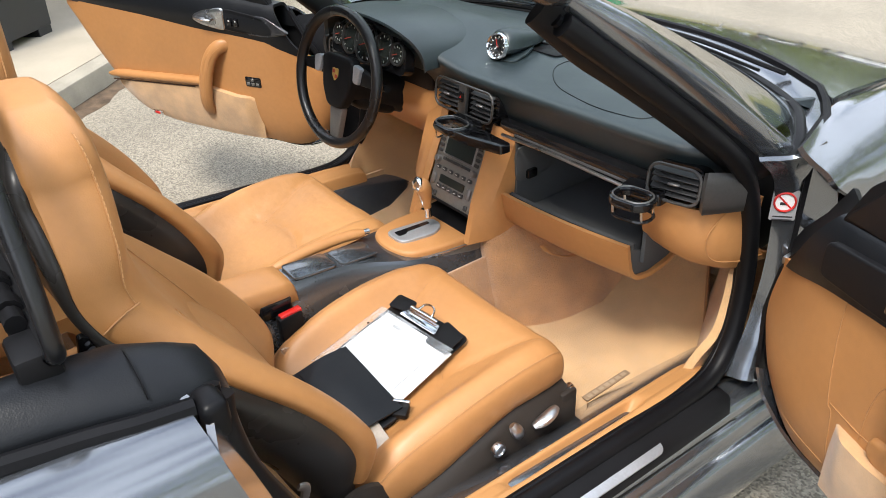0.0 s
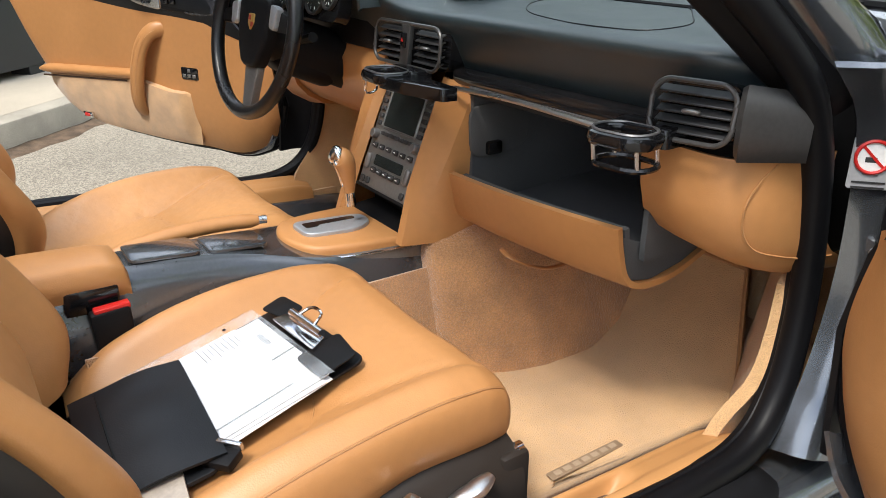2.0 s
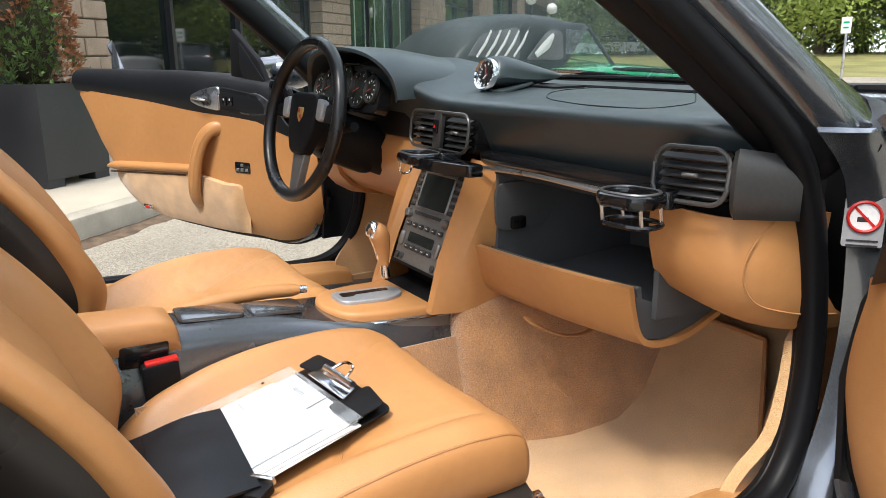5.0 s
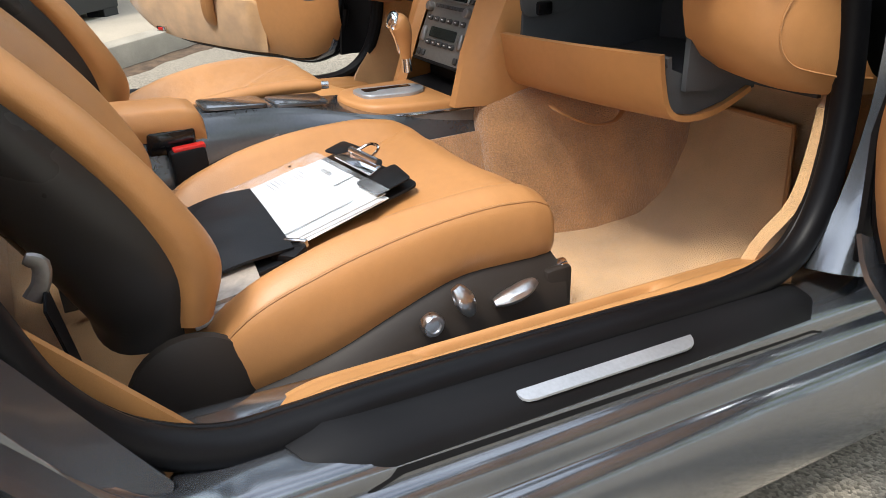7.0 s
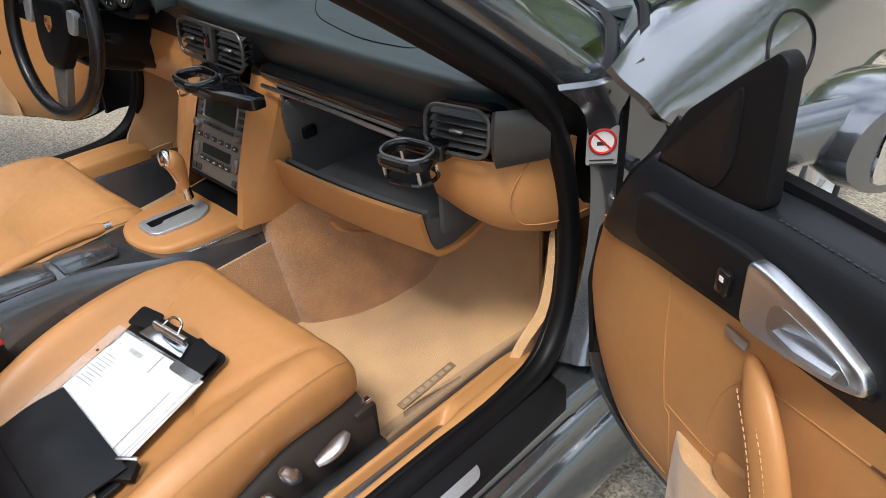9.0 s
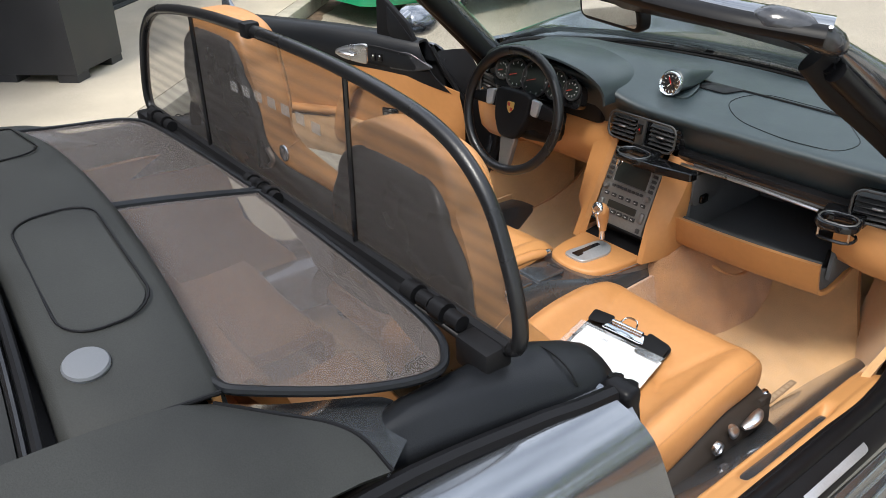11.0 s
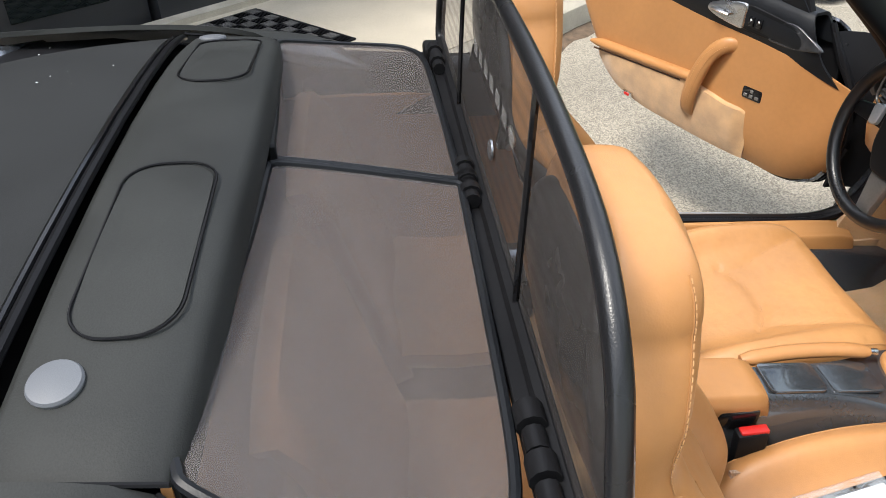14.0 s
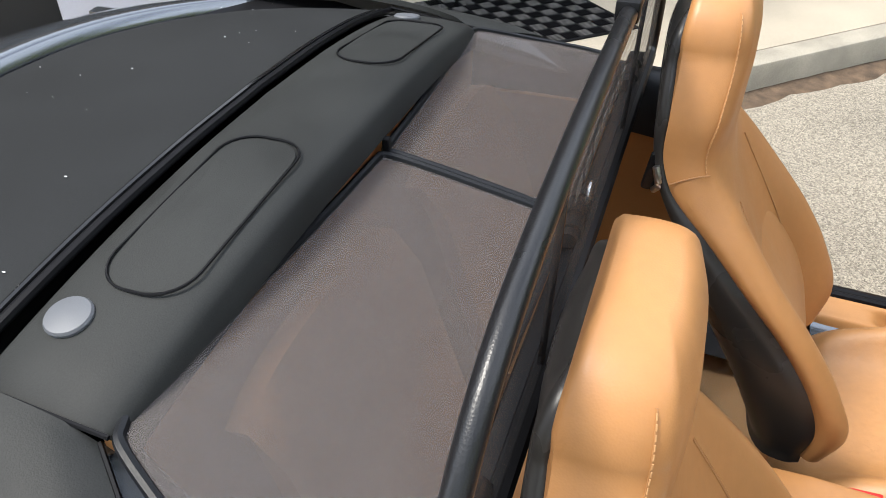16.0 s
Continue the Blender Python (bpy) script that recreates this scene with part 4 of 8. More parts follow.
SEAMS = [[(s * (0.105 + 0.078 * f), 0.74 + 0.205 * f) for f in np.linspace(0, 1, 16)] for s in (1, -1)]
SEAMS.append([(x, 0.765 - 2.2 * x * x - 40 * x ** 4) for x in np.linspace(-0.125, 0.125, 30)])


def pressed(x, y, depth=0.0075, width=0.011):
    """How deep the sewn seams draw the cushion in at a place."""
    best = min(math.hypot(x - p[0], y - p[1]) for line in SEAMS for p in line)
    return depth * math.exp(-(best / width) ** 2)


def on_cushion(x, y, up=0.0006):
    ring = cush_top(y)
    for a, b in zip(ring[10:-10], ring[11:-9]):
        if a[0] >= x >= b[0]:
            f = (a[0] - x) / max(a[0] - b[0], 1e-9)
            return a * (1 - f) + b * f + A3((0, 0, up))
    return A3((x, y, C_E(y)))


def on_back(x, z, out=0.0006):
    ring = back_ring(z)[:45]
    for a, b in zip(ring[8:-8], ring[9:-7]):
        if a[0] >= x >= b[0]:
            f = (a[0] - x) / max(a[0] - b[0], 1e-9)
            return a * (1 - f) + b * f + A3((0, out, 0))
    return A3((x, S_B(z), z))


def front_seat(cx, dy, worn, label, latch, rise=0.0):
    lea = m_tan
    cush_lea = m_tan_worn if worn else m_tan
    st = thing("front_seat", (0, 0.6, 0.17), label, "car seat", "front seats")
    back = part("backrest", from_rings([back_ring(z) for z in HEAD_Z]), lea, st, "tan leather backrest with built-in headrest", 60)
    rings = []
    for q in [0.36] + [q - 0.004 for q in HEAD_Z]:
        z = q if q < 1.03 else 1.03 + (q - 1.03) * 0.74      # the shell ends below the leather head
        s, r, w = seat_y(S_S, q) - 0.004 * min(1, max(0, (q - 1.0) / 0.1)), seat_y(S_R, q), seat_width(q) * (1 - 0.03 * min(1, max(0, (q - 1.0) / 0.1)))
        h = [(w * 0.955, s + 0.004), (w * 0.985, s - 0.25 * (s - r)), (w * 0.93, s - 0.7 * (s - r)), (w * 0.72, r + 0.006), (w * 0.35, r), (0, r - 0.002)]
        rings.append(cat([A3((x, y, z)) for x, y in h] + [A3((-x, y, z)) for x, y in h[-2::-1]], 33) + [A3((-w * 0.85, s - 0.012, z)), A3((-w * 0.6, r + 0.008, z)), A3((w * 0.6, r + 0.008, z)), A3((w * 0.85, s - 0.012, z))])
    shell = part("back_shell", from_rings(rings), m_shell, st, "black plastic back shell", 60)
    for s in (1, -1):
        # stitched seam down the edge of the headrest, panel line across the waist
        seam = [on_back(s * seat_width(z) * 0.955, z) for z in np.linspace(1.15, 0.915, 30)]
        part("seam", stitches([p + A3((s * 0.003, 0.0008, 0)) for p in seam], 0.0085, 0.0055, 0.0008, (0, 1, 0)), m_thread, back)
        part("seam", groove(seam, 0.0013), m_tan_dark, back)
        waist = [A3((s * (S_W(z) + 0.0004), S_S(z) + f * (S_B(z) - S_S(z)), z)) for f, z in ((0.03, 0.898), (0.35, 0.908), (0.65, 0.916), (0.95, 0.922))]
        part("seam", groove(waist, 0.0013), m_tan_dark, back)
        bol = [on_back(s * S_W(z) * 0.55, z) for z in np.linspace(0.46, 0.84, 22)]
        part("seam", groove(bol, 0.0016), m_tan_dark, back)
        part("seam", stitches([p + A3((s * 0.005, 0.0012, 0)) for p in bol[8:]], 0.008, 0.005, 0.0008, (0, 1, 0)), m_thread, back)
        # seat release loop
        lat = A3((s * 0.196, 0.070, 0.905)) if latch > 0.9 else A3((s * 0.205, 0.074, 0.868))
        part("release_bezel", prism(rpoly([(-0.012, -0.035), (0.016, -0.030), (0.012, 0.03), (-0.012, 0.035)], 0.01), 0.012, 0.002, axes(lat, (0, s * 1, -0.15 * s), (0, 0, 1))), m_gloss, shell, "black release bezel")
        part("release_loop", tube(cat([lat + A3((s * 0.004, 0.006, -0.028)), lat + A3((s * 0.014, 0.012, -0.012)), lat + A3((s * 0.010, 0.004, 0.018))], 8), 0.006, 8), m_alu, shell, "bright release lever")
    # cushion
    rings = []
    for y in np.concatenate([np.linspace(0.40, 0.95, 56), np.linspace(0.958, 0.995, 10)]):
        b, w = C_B(y), C_W(y)
        rings.append([p - A3((0, 0, pressed(p[0], p[1]) if abs(p[0]) < 0.21 else 0)) for p in cush_top(y)] + [A3((-w * 0.6, y, b - 0.01)), A3((0, y, b - 0.01)), A3((w * 0.6, y, b - 0.01))])
    cush = part("cushion", from_rings(rings), cush_lea, st, "tan leather seat cushion with raised bolsters", 60)
    for s in (1, -1):
        seam = [A3((s * C_W(y) * 0.985, y, C_E(y) - 0.10 * (C_E(y) - C_B(y)) + 0.001)) for y in np.linspace(0.47, 0.970, 34)]
        part("seam", groove(seam, 0.0022), m_tan_dark, cush)
        part("seam", stitches([p + A3((-s * 0.006, 0, 0.003)) for p in seam], 0.0075, 0.005, 0.0008), m_thread, cush)
    for line in SEAMS:
        part("seam", groove([on_cushion(x, y, -0.0072) for x, y in line], 0.0011), m_tan_dark, cush)
    # black base with the seat controls
    rows = []
    for y in np.linspace(0.44, 0.975, 18):
        b = C_B(y)
        rows.append([A3((0.225, y, b + 0.02)), A3((0.262, y, b + 0.002)), A3((0.285, y, b - 0.03)), A3((0.290, y, min(b - 0.04, 0.26))), A3((0.280, y, 0.225)), A3((0.22, y, 0.215))])
    for s in (1, -1):
        base = part("seat_base", sheet([[A3((s * p[0], p[1], p[2])) for p in r] for r in rows], 0.006 * s), m_brown_black, st, "dark plastic seat base with chrome controls", 40)
        part("base_front", rbox((0.02, 0.05, 0.12), 0.008, 2, Matrix.Translation((s * 0.27, 0.965, 0.275))), m_brown_black, base)
        for yy in (0.985, 0.992):
            for zz in (0.33, 0.305):
                part("rail_bolt", lathe([(0.011, 0), (0.011, 0.01), (0.006, 0.014), (0, 0.014)], 10, axes((s * 0.262, 0.985, zz), (1, 0, 0), (0, 0, 1))), m_chrome, base)
            break
        o = 0.291
        part("round_knob", lathe([(0.017, -0.004), (0.0175, 0.006), (0.015, 0.010), (0.010, 0.011), (0.009, 0.008), (0, 0.008)], 20, axes((s * o, 0.735, 0.318), (0, s, 0), (0, 0, 1))), m_alu, base, "round chrome lumbar knob")
        part("tilt_lever", tube(cat([(s * (o + 0.004), 0.772, 0.366), (s * (o + 0.010), 0.783, 0.345), (s * (o + 0.004), 0.797, 0.318)], 9), [0.008, 0.011, 0.013, 0.0145, 0.015, 0.0145, 0.013, 0.011, 0.008], 10, flat=0.7, up=(1, 0, 0)), m_alu, base, "chrome backrest lever")
        part("slide_lever", tube(cat([(s * (o + 0.004), 0.835, 0.322), (s * (o + 0.010), 0.87, 0.331), (s * (o + 0.004), 0.905, 0.338)], 9), [0.008, 0.012, 0.0145, 0.0155, 0.0155, 0.0155, 0.0145, 0.012, 0.008], 10, flat=0.7), m_alu, base, "chrome seat slide lever")
    for s in (1, -1):
        part("seat_rail", rbox((0.035, 0.56, 0.035), 0.004, 1, Matrix.Translation((s * 0.2, 0.70, 0.20))), m_black, st)
        part("hinge_cover", lathe([(0.080, -0.014), (0.078, -0.004), (0.062, 0.006), (0.03, 0.011), (0, 0.012)], 28, axes((s * 0.248, 0.425, 0.295), (0, s, 0), (0, 0, 1))), m_brown_black, st, "dark plastic hinge cover")
    for ob in (back, shell):
        ob.location.z += rise
    st.matrix_basis = Matrix.Translation((cx, dy, 0)) @ st.matrix_basis
    return st


front_seat(0.36, 0.0, False, "tan leather passenger seat with papers lying on its cushion", 0.845)
front_seat(-0.37, 0.025, True, "tan leather driver seat with a creased, worn side bolster", 0.915, 0.075)

# ---- dashboard ----
CX = 0.012


def bump1(x, c, w):
    return math.exp(-((x - c) / w) ** 4)


rows = []
prof = [(1.262, 0.770), (1.236, 0.774), (1.224, 0.784), (1.208, 0.815), (1.193, 0.848), (1.187, 0.862), (1.188, 0.872), (1.197, 0.8795), (1.220, 0.884), (1.30, 0.891), (1.42, 0.900), (1.56, 0.904), (1.70, 0.903)]
fine_p = cat([A3((y, z, 0)) for y, z in prof], 48)
for x in np.linspace(-0.748, 0.748, 100):
    h = bump1(x, -0.345, 0.262)
    row = []
    for p in fine_p:
        y, z = min(p[0], 1.69 - 0.37 * x * x), p[1]
        k = max(0, min(1, (z - 0.80) / 0.07))
        fade = max(0, min(1, (1.62 - y) / 0.25))
        lift = 0.070 * h * k * fade
        edge = max(0, abs(x) - 0.66) / 0.09
        row.append(A3((x, y + 0.07 * edge ** 2 + 0.02 * (x / 0.775) ** 2 - 0.045 * h * k * max(0, min(1, (1.3 - y) / 0.1)), z + lift - 0.02 * edge ** 3)))
    rows.append(row)
dash = part("dash_top", sheet(rows, 0.015), m_dash, car, "dark blue-black leather dashboard top", 60)
# line of the airbag cover and the seam behind it
TOPZ = curve1([p[0] for p in fine_p[32:]], [p[1] for p in fine_p[32:]])
dash_z = lambda x, y: TOPZ(y - 0.02 * (x / 0.775) ** 2 - 0.07 * (max(0, abs(x) - 0.66) / 0.09) ** 2)
ab = rpoly([(0.16, 1.36), (0.26, 1.262), (0.43, 1.228), (0.55, 1.245), (0.57, 1.32), (0.44, 1.47), (0.20, 1.48)], 0.06)
part("airbag_line", tube([(p[0], p[1], dash_z(p[0], p[1]) + 0.0004) for p in ab], 0.0011, 5, closed=True), m_rubber, dash)
part("defrost_gap", tube([(x, 1.46 - 0.05 * x * x, dash_z(x, 1.46 - 0.05 * x * x) + 0.001) for x in np.linspace(-0.62, 0.66, 20)], 0.004, 6), m_rubber, dash)
# lower structure behind everything
part("dash_core", rbox((0.90, 0.30, 0.30), 0.02, 2, Matrix.Translation((-0.30, 1.56, 0.70))), m_black, car)
part("dash_core", rbox((0.11, 0.30, 0.30), 0.02, 2, Matrix.Translation((0.695, 1.56, 0.70))), m_black, car)
part("dash_core", rbox((0.48, 0.30, 0.08), 0.02, 2, Matrix.Translation((0.39, 1.56, 0.82))), m_black, car)
part("dash_slot", rbox((0.50, 0.05, 0.03), 0.01, 2, Matrix.Translation((0.38, 1.225, 0.768))), m_gloss, dash, "gloss black slot over the glovebox")
part("slot_trim", tube(cat([(0.16, 1.185, 0.752), (0.34, 1.178, 0.760), (0.5, 1.178, 0.757), (0.56, 1.182, 0.754)], 14), 0.0045, 6), m_alu, dash, "thin bright trim strip")


def vent(name, c, w, h, yaw, double):
    o = axes(c, (math.cos(yaw), math.sin(yaw), 0), (0, 0.12, 1))
    vt = part("air_vent", merge(prism(rounded(w, h, h * 0.32, 5), 0.075, 0.0, o @ Matrix.Translation((0, 0, -0.022)))), m_gloss, car, "dash air vent with black slats and a grey trim ring")
    ring = [o @ Vector((p[0], p[1], 0.002)) for p in rounded(w, h, h * 0.32, 6)]
    part("trim_ring", tube(ring, 0.0036, 8, closed=True), m_titan_dark, vt, "grey metallic trim ring")
    for sgn in ((-1, 1) if double else (0,)):
        ww = w * (0.36 if double else 0.9)
        for k in range(5):
            part("slat", rbox((ww, 0.003, 0.016), 0.001, 1, o @ Matrix.Translation((sgn * w * 0.29, (k - 2) * h * 0.165, -0.008)) @ Matrix.Rotation(0.5, 4, "X")), m_key, vt)
        part("vent_tab", rbox((0.024, 0.006, 0.010), 0.002, 1, o @ Matrix.Translation((sgn * w * 0.29, 0, 0.002))), m_titan, vt)
    if double:
        part("vent_bridge", rbox((0.030, h * 0.98, 0.012), 0.003, 2, o @ Matrix.Translation((0, 0, 0.0))), m_titan_dark, vt)
        part("hazard_button", rbox((0.017, 0.028, 0.006), 0.002, 2, o @ Matrix.Translation((0, 0.008, 0.008))), m_gloss, vt, "hazard warning button")
        part("hazard_mark", prism([(-0.004, -0.003), (0.004, -0.003), (0, 0.004)], 0.001, 0, o @ Matrix.Translation((0, 0.008, 0.0122))), m_red, vt)
    return vt


vent("air_vent", (CX + 0.012, 1.170, 0.815), 0.235, 0.078, 0.0, True)
vent("air_vent", (0.691, 1.180, 0.806), 0.112, 0.076, 0.22, False)
vent("air_vent", (-0.648, 1.178, 0.800), 0.112, 0.074, -0.20, False)
for side in (1, -1):
    rows = [[(side * (0.744 + 0.016 * k + 0.006 * (1 - abs(s) ** 3)), 1.190 + 0.035 * k + 0.012 * abs(s) ** 3, 0.80 + (0.042 - 0.002 * k) * s - 0.004 * k) for s in np.linspace(-1, 1, 10)] for k in np.linspace(0, 2.5, 8)]
    part("vent_end_trim", sheet(rows, -0.012 * side), m_titan_dark, car, "grey metallic dash end trim", 60)
    lo = [(side * 0.60, 1.205, 0.755), (side * 0.66, 1.20, 0.752), (side * 0.72, 1.212, 0.748), (side * 0.762, 1.25, 0.746), (side * 0.780, 1.305, 0.748), (side * 0.785, 1.37, 0.748)]
    rows = []
    for k, (dz, dy) in enumerate([(0, 0.0), (-0.03, -0.004), (-0.07, 0.0), (-0.11, 0.012), (-0.14, 0.04), (-0.165, 0.085), (-0.176, 0.14)]):
        rows.append([A3((p[0], p[1] + dy, p[2] + dz - 0.012 * (abs(p[0]) - 0.6) / 0.18 * (k > 2))) for p in cat(lo, 14)])
    kp = part("knee_panel", sheet(rows, 0.012 * side), m_tan, car, "tan leather lower dash end", 60)
    on_knee = lambda f, k: (lambda r: r[min(int(f * 13), 12)] * (1 - f * 13 % 1) + r[min(int(f * 13) + 1, 13)] * (f * 13 % 1))(rows[min(int(k), 5)] * (1 - k % 1) + rows[min(int(k), 5) + 1] * (k % 1))
    rows = [np.array(r) for r in rows]
    part("side_cover_line", tube(cat([on_knee(f, k) + A3((side * 0.0015, -0.002, -0.0005)) for f, k in ((0.66, 0.1), (0.59, 0.9), (0.54, 1.7), (0.53, 2.5), (0.58, 3.1), (0.70, 3.6), (0.84, 4.0), (0.97, 4.3))], 40), 0.0015, 5), m_tan_dark, kp)
# side defroster grille and the clock pod
part("defroster_bezel", prism(rounded(0.09, 0.045, 0.02, 5), 0.006, 0.001, axes((0.672, 1.33, 0.903), (0.6, 0.75, 0), (-0.75, 0.6, 0.1))), m_black, dash)
for k in range(6):
    part("defroster_slat", rbox((0.07, 0.003, 0.004), 0.001, 1, axes((0.672, 1.33, 0.9045), (0.6, 0.75, 0), (-0.75, 0.6, 0.1)) @ Matrix.Translation((0, (k - 2.5) * 0.006, 0))), m_gloss, dash)
rings = []
for k, (y, r, zc) in enumerate([(1.302, 0.036, 0.928), (1.308, 0.040, 0.929), (1.33, 0.041, 0.929), (1.37, 0.037, 0.924), (1.42, 0.027, 0.920), (1.47, 0.015, 0.919), (1.50, 0.006, 0.919)]):
    rings.append([(CX + r * math.cos(q) * (1 + 0.1 * (math.sin(q) < 0)), y + 0.010 * math.sin(q), zc + r * math.sin(q) * (0.95 if math.sin(q) > 0 else 0.7)) for q in np.linspace(0, 2 * math.pi, 29)[:-1]])
pod = part("clock_pod", from_rings(rings), m_dash, dash, "leather pod with a round dial", 50)
co = axes((CX + 0.004, 1.297, 0.928), (1, 0.06, 0), (0, 0.28, 1))
part("clock_ring", lathe([(0.0355, -0.004), (0.0355, 0.005), (0.033, 0.0085), (0.0295, 0.006), (0.0285, 0.0)], 32, co), m_chrome, pod, "bright dial ring")
part("clock_face", lathe([(0.029, -0.003), (0.029, 0.0), (0, 0.0)], 28, co), m_key, pod, "black dial")
for k in range(12):
    part("dial_mark", rbox((0.0018, 0.005, 0.0006), 0, 1, co @ Matrix.Rotation(k * math.pi / 6, 4, "Z") @ Matrix.Translation((0, 0.023, 0.0008))), m_white, pod)
part("dial_hand", rbox((0.0016, 0.022, 0.0006), 0, 1, co @ Matrix.Rotation(0.5, 4, "Z") @ Matrix.Translation((0, 0.008, 0.0016))), m_red, pod)
part("dial_hand", rbox((0.0014, 0.014, 0.0006), 0, 1, co @ Matrix.Rotation(2.4, 4, "Z") @ Matrix.Translation((0, 0.006, 0.0013))), m_white, pod)
part("pod_foot", prism(rpoly([(-0.062, -0.05), (0.062, -0.05), (0.05, 0.03), (0.0, 0.10), (-0.05, 0.03)], 0.03), 0.006, 0.002, axes((CX, 1.345, 0.9035), (1, 0, 0), (0, 1, 0.15))), m_dash, dash)
ridge = cat([(-0.047, 1.470), (-0.030, 1.420), (-0.040, 1.365), (-0.030, 1.315), (-0.012, 1.290)], 20)
part("dash_ridge", tube([(p[0], p[1], dash_z(p[0], p[1]) + 0.001) for p in [A3(q) for q in ridge]], 0.0035, 6), m_rubber, dash, "dark curved joint beside the dial")
part("speaker_patch", prism(rpoly([(-0.02, 0.0), (0.08, 0.0), (0.11, 0.06), (0.0, 0.06)], 0.012), 0.003, 0.001, axes((0.05, 1.40, dash_z(0.08, 1.43) + 0.003), (1, 0, 0), (0, 1, 0.05))), m_black, dash, "black dash loudspeaker grille")
# instrument binnacle
bo = axes((-0.37, 1.135, 0.892), (1, 0, 0), (0, 0.30, 1))
bez = part("instrument_panel", prism(rpoly([(-0.20, -0.055), (0.20, -0.055), (0.19, 0.01), (0.12, 0.055), (0, 0.066), (-0.12, 0.055), (-0.19, 0.01)], 0.03), 0.03, 0, bo), m_gloss, car, "black instrument cluster with overlapping round dials")
for x, r in ((-0.155, 0.033), (-0.088, 0.048), (0.0, 0.058), (0.088, 0.048), (0.155, 0.033)):
    part("gauge_ring", lathe([(r, 0.0), (r, 0.008), (r - 0.004, 0.009), (r - 0.006, 0.003), (r - 0.007, 0.0)], 28, bo @ Matrix.Translation((x, 0.0, 0.001 + 0.003 * (r > 0.05)))), m_key, bez)
    part("gauge_face", lathe([(r - 0.006, 0.0), (r - 0.006, 0.003), (0, 0.003)], 28, bo @ Matrix.Translation((x, 0, 0.001 + 0.003 * (r > 0.05)))), m_screen, bez)
    part("gauge_needle", rbox((0.002, r * 0.7, 0.001), 0, 1, bo @ Matrix.Translation((x, 0, 0.0085)) @ Matrix.Rotation(1.9, 4, "Z") @ Matrix.Translation((0, r * 0.3, 0))), m_orange_red, bez)
    for k in range(9):
        q = radians(-225 + k * 33)
        part("gauge_mark", rbox((0.0018, 0.006, 0.0006), 0, 1, bo @ Matrix.Translation((x, 0, 0.0078)) @ Matrix.Rotation(q, 4, "Z") @ Matrix.Translation((0, r - 0.013, 0))), m_white, bez)
hood = []
for yy, sc, dz in ((1.098, 1.0, 0.0), (1.10, 1.02, 0.006), (1.14, 1.03, 0.008), (1.22, 1.02, 0.004), (1.32, 1.0, -0.012), (1.42, 0.97, -0.03)):
    hood.append([A3((-0.352 + 0.262 * sc * math.copysign(abs(math.cos(q)) ** 0.8, math.cos(q)), yy + 0.03 * abs(math.cos(q)) ** 3, 0.862 + dz + 0.122 * math.sin(q) ** 0.75)) for q in np.linspace(0.02, math.pi - 0.02, 34)])
part("binnacle_hood", sheet(hood, 0.012), m_dash, car, "leather hood over the instruments", 60)
part("binnacle_back", rbox((0.44, 0.05, 0.17), 0.03, 2, Matrix.Translation((-0.37, 1.22, 0.86))), m_black, car)
part("driver_knee_panel", sheet([[(x, 1.19 + dy, z) for x in np.linspace(-0.62, -0.12, 10)] for z, dy in ((0.79, 0.03), (0.75, 0.0), (0.70, 0.005), (0.64, 0.03), (0.60, 0.08), (0.585, 0.16))], -0.012), m_tan, car, "tan leather panel under the steering column", 60)
# glovebox: opening, lid, liner
gb = part("glovebox_frame", sheet([[(x, 1.21 + dy, z) for x in np.linspace(0.19, 0.61, 8)] for z, dy in ((0.752, 0.0), (0.742, 0.0))], 0.01), m_black, car, "dark grey glovebox lining")
part("liner_wall", sheet([[(0.196, 1.205, z) for z in (0.745, 0.62, 0.52)], [(0.200, 1.38, z) for z in (0.745, 0.62, 0.50)], [(0.215, 1.57, z) for z in (0.745, 0.62, 0.52)]], 0.01), m_liner, gb, "flocked side wall")
part("wall_recess", prism(rpoly([(-0.07, -0.055), (0.06, -0.05), (0.075, 0.045), (-0.075, 0.045)], 0.03), 0.006, 0.002, axes((0.206, 1.265, 0.680), (0, 1, 0), (0, 0, 1))), m_liner, gb)
part("lid_stop", rbox((0.016, 0.034, 0.026), 0.005, 2, Matrix.Translation((0.208, 1.245, 0.642))), m_gloss, gb, "black lid stop")
part("liner_wall", sheet([[(0.61, 1.22, z) for z in (0.745, 0.56)], [(0.605, 1.57, z) for z in (0.745, 0.54)]], 0.01), m_liner, gb)
part("liner_wall", sheet([[(x, 1.565, z) for x in (0.19, 0.61)] for z in (0.75, 0.50)], 0.01), m_liner, gb)
part("liner_wall", sheet([[(x, y, 0.748) for x in (0.19, 0.61)] for y in (1.20, 1.57)], 0.01), m_liner, gb)
lid = part("glovebox_lid", sheet([[A3((x, y + 0.012 * (2 * (x - 0.155) / 0.445 - 1) ** 2, z + 0.022 * (x - 0.155) / 0.445)) for x in np.linspace(0.150, 0.604, 16)] for y, z in cat([A3((1.152, 0.598, 0))[:2], A3((1.160, 0.56, 0))[:2], A3((1.175, 0.515, 0))[:2], A3((1.200, 0.492, 0))[:2], A3((1.245, 0.484, 0))[:2], A3((1.30, 0.490, 0))[:2], A3((1.37, 0.515, 0))[:2]], 22)], -0.010), m_tan, car, "open tan leather glovebox lid", 50)
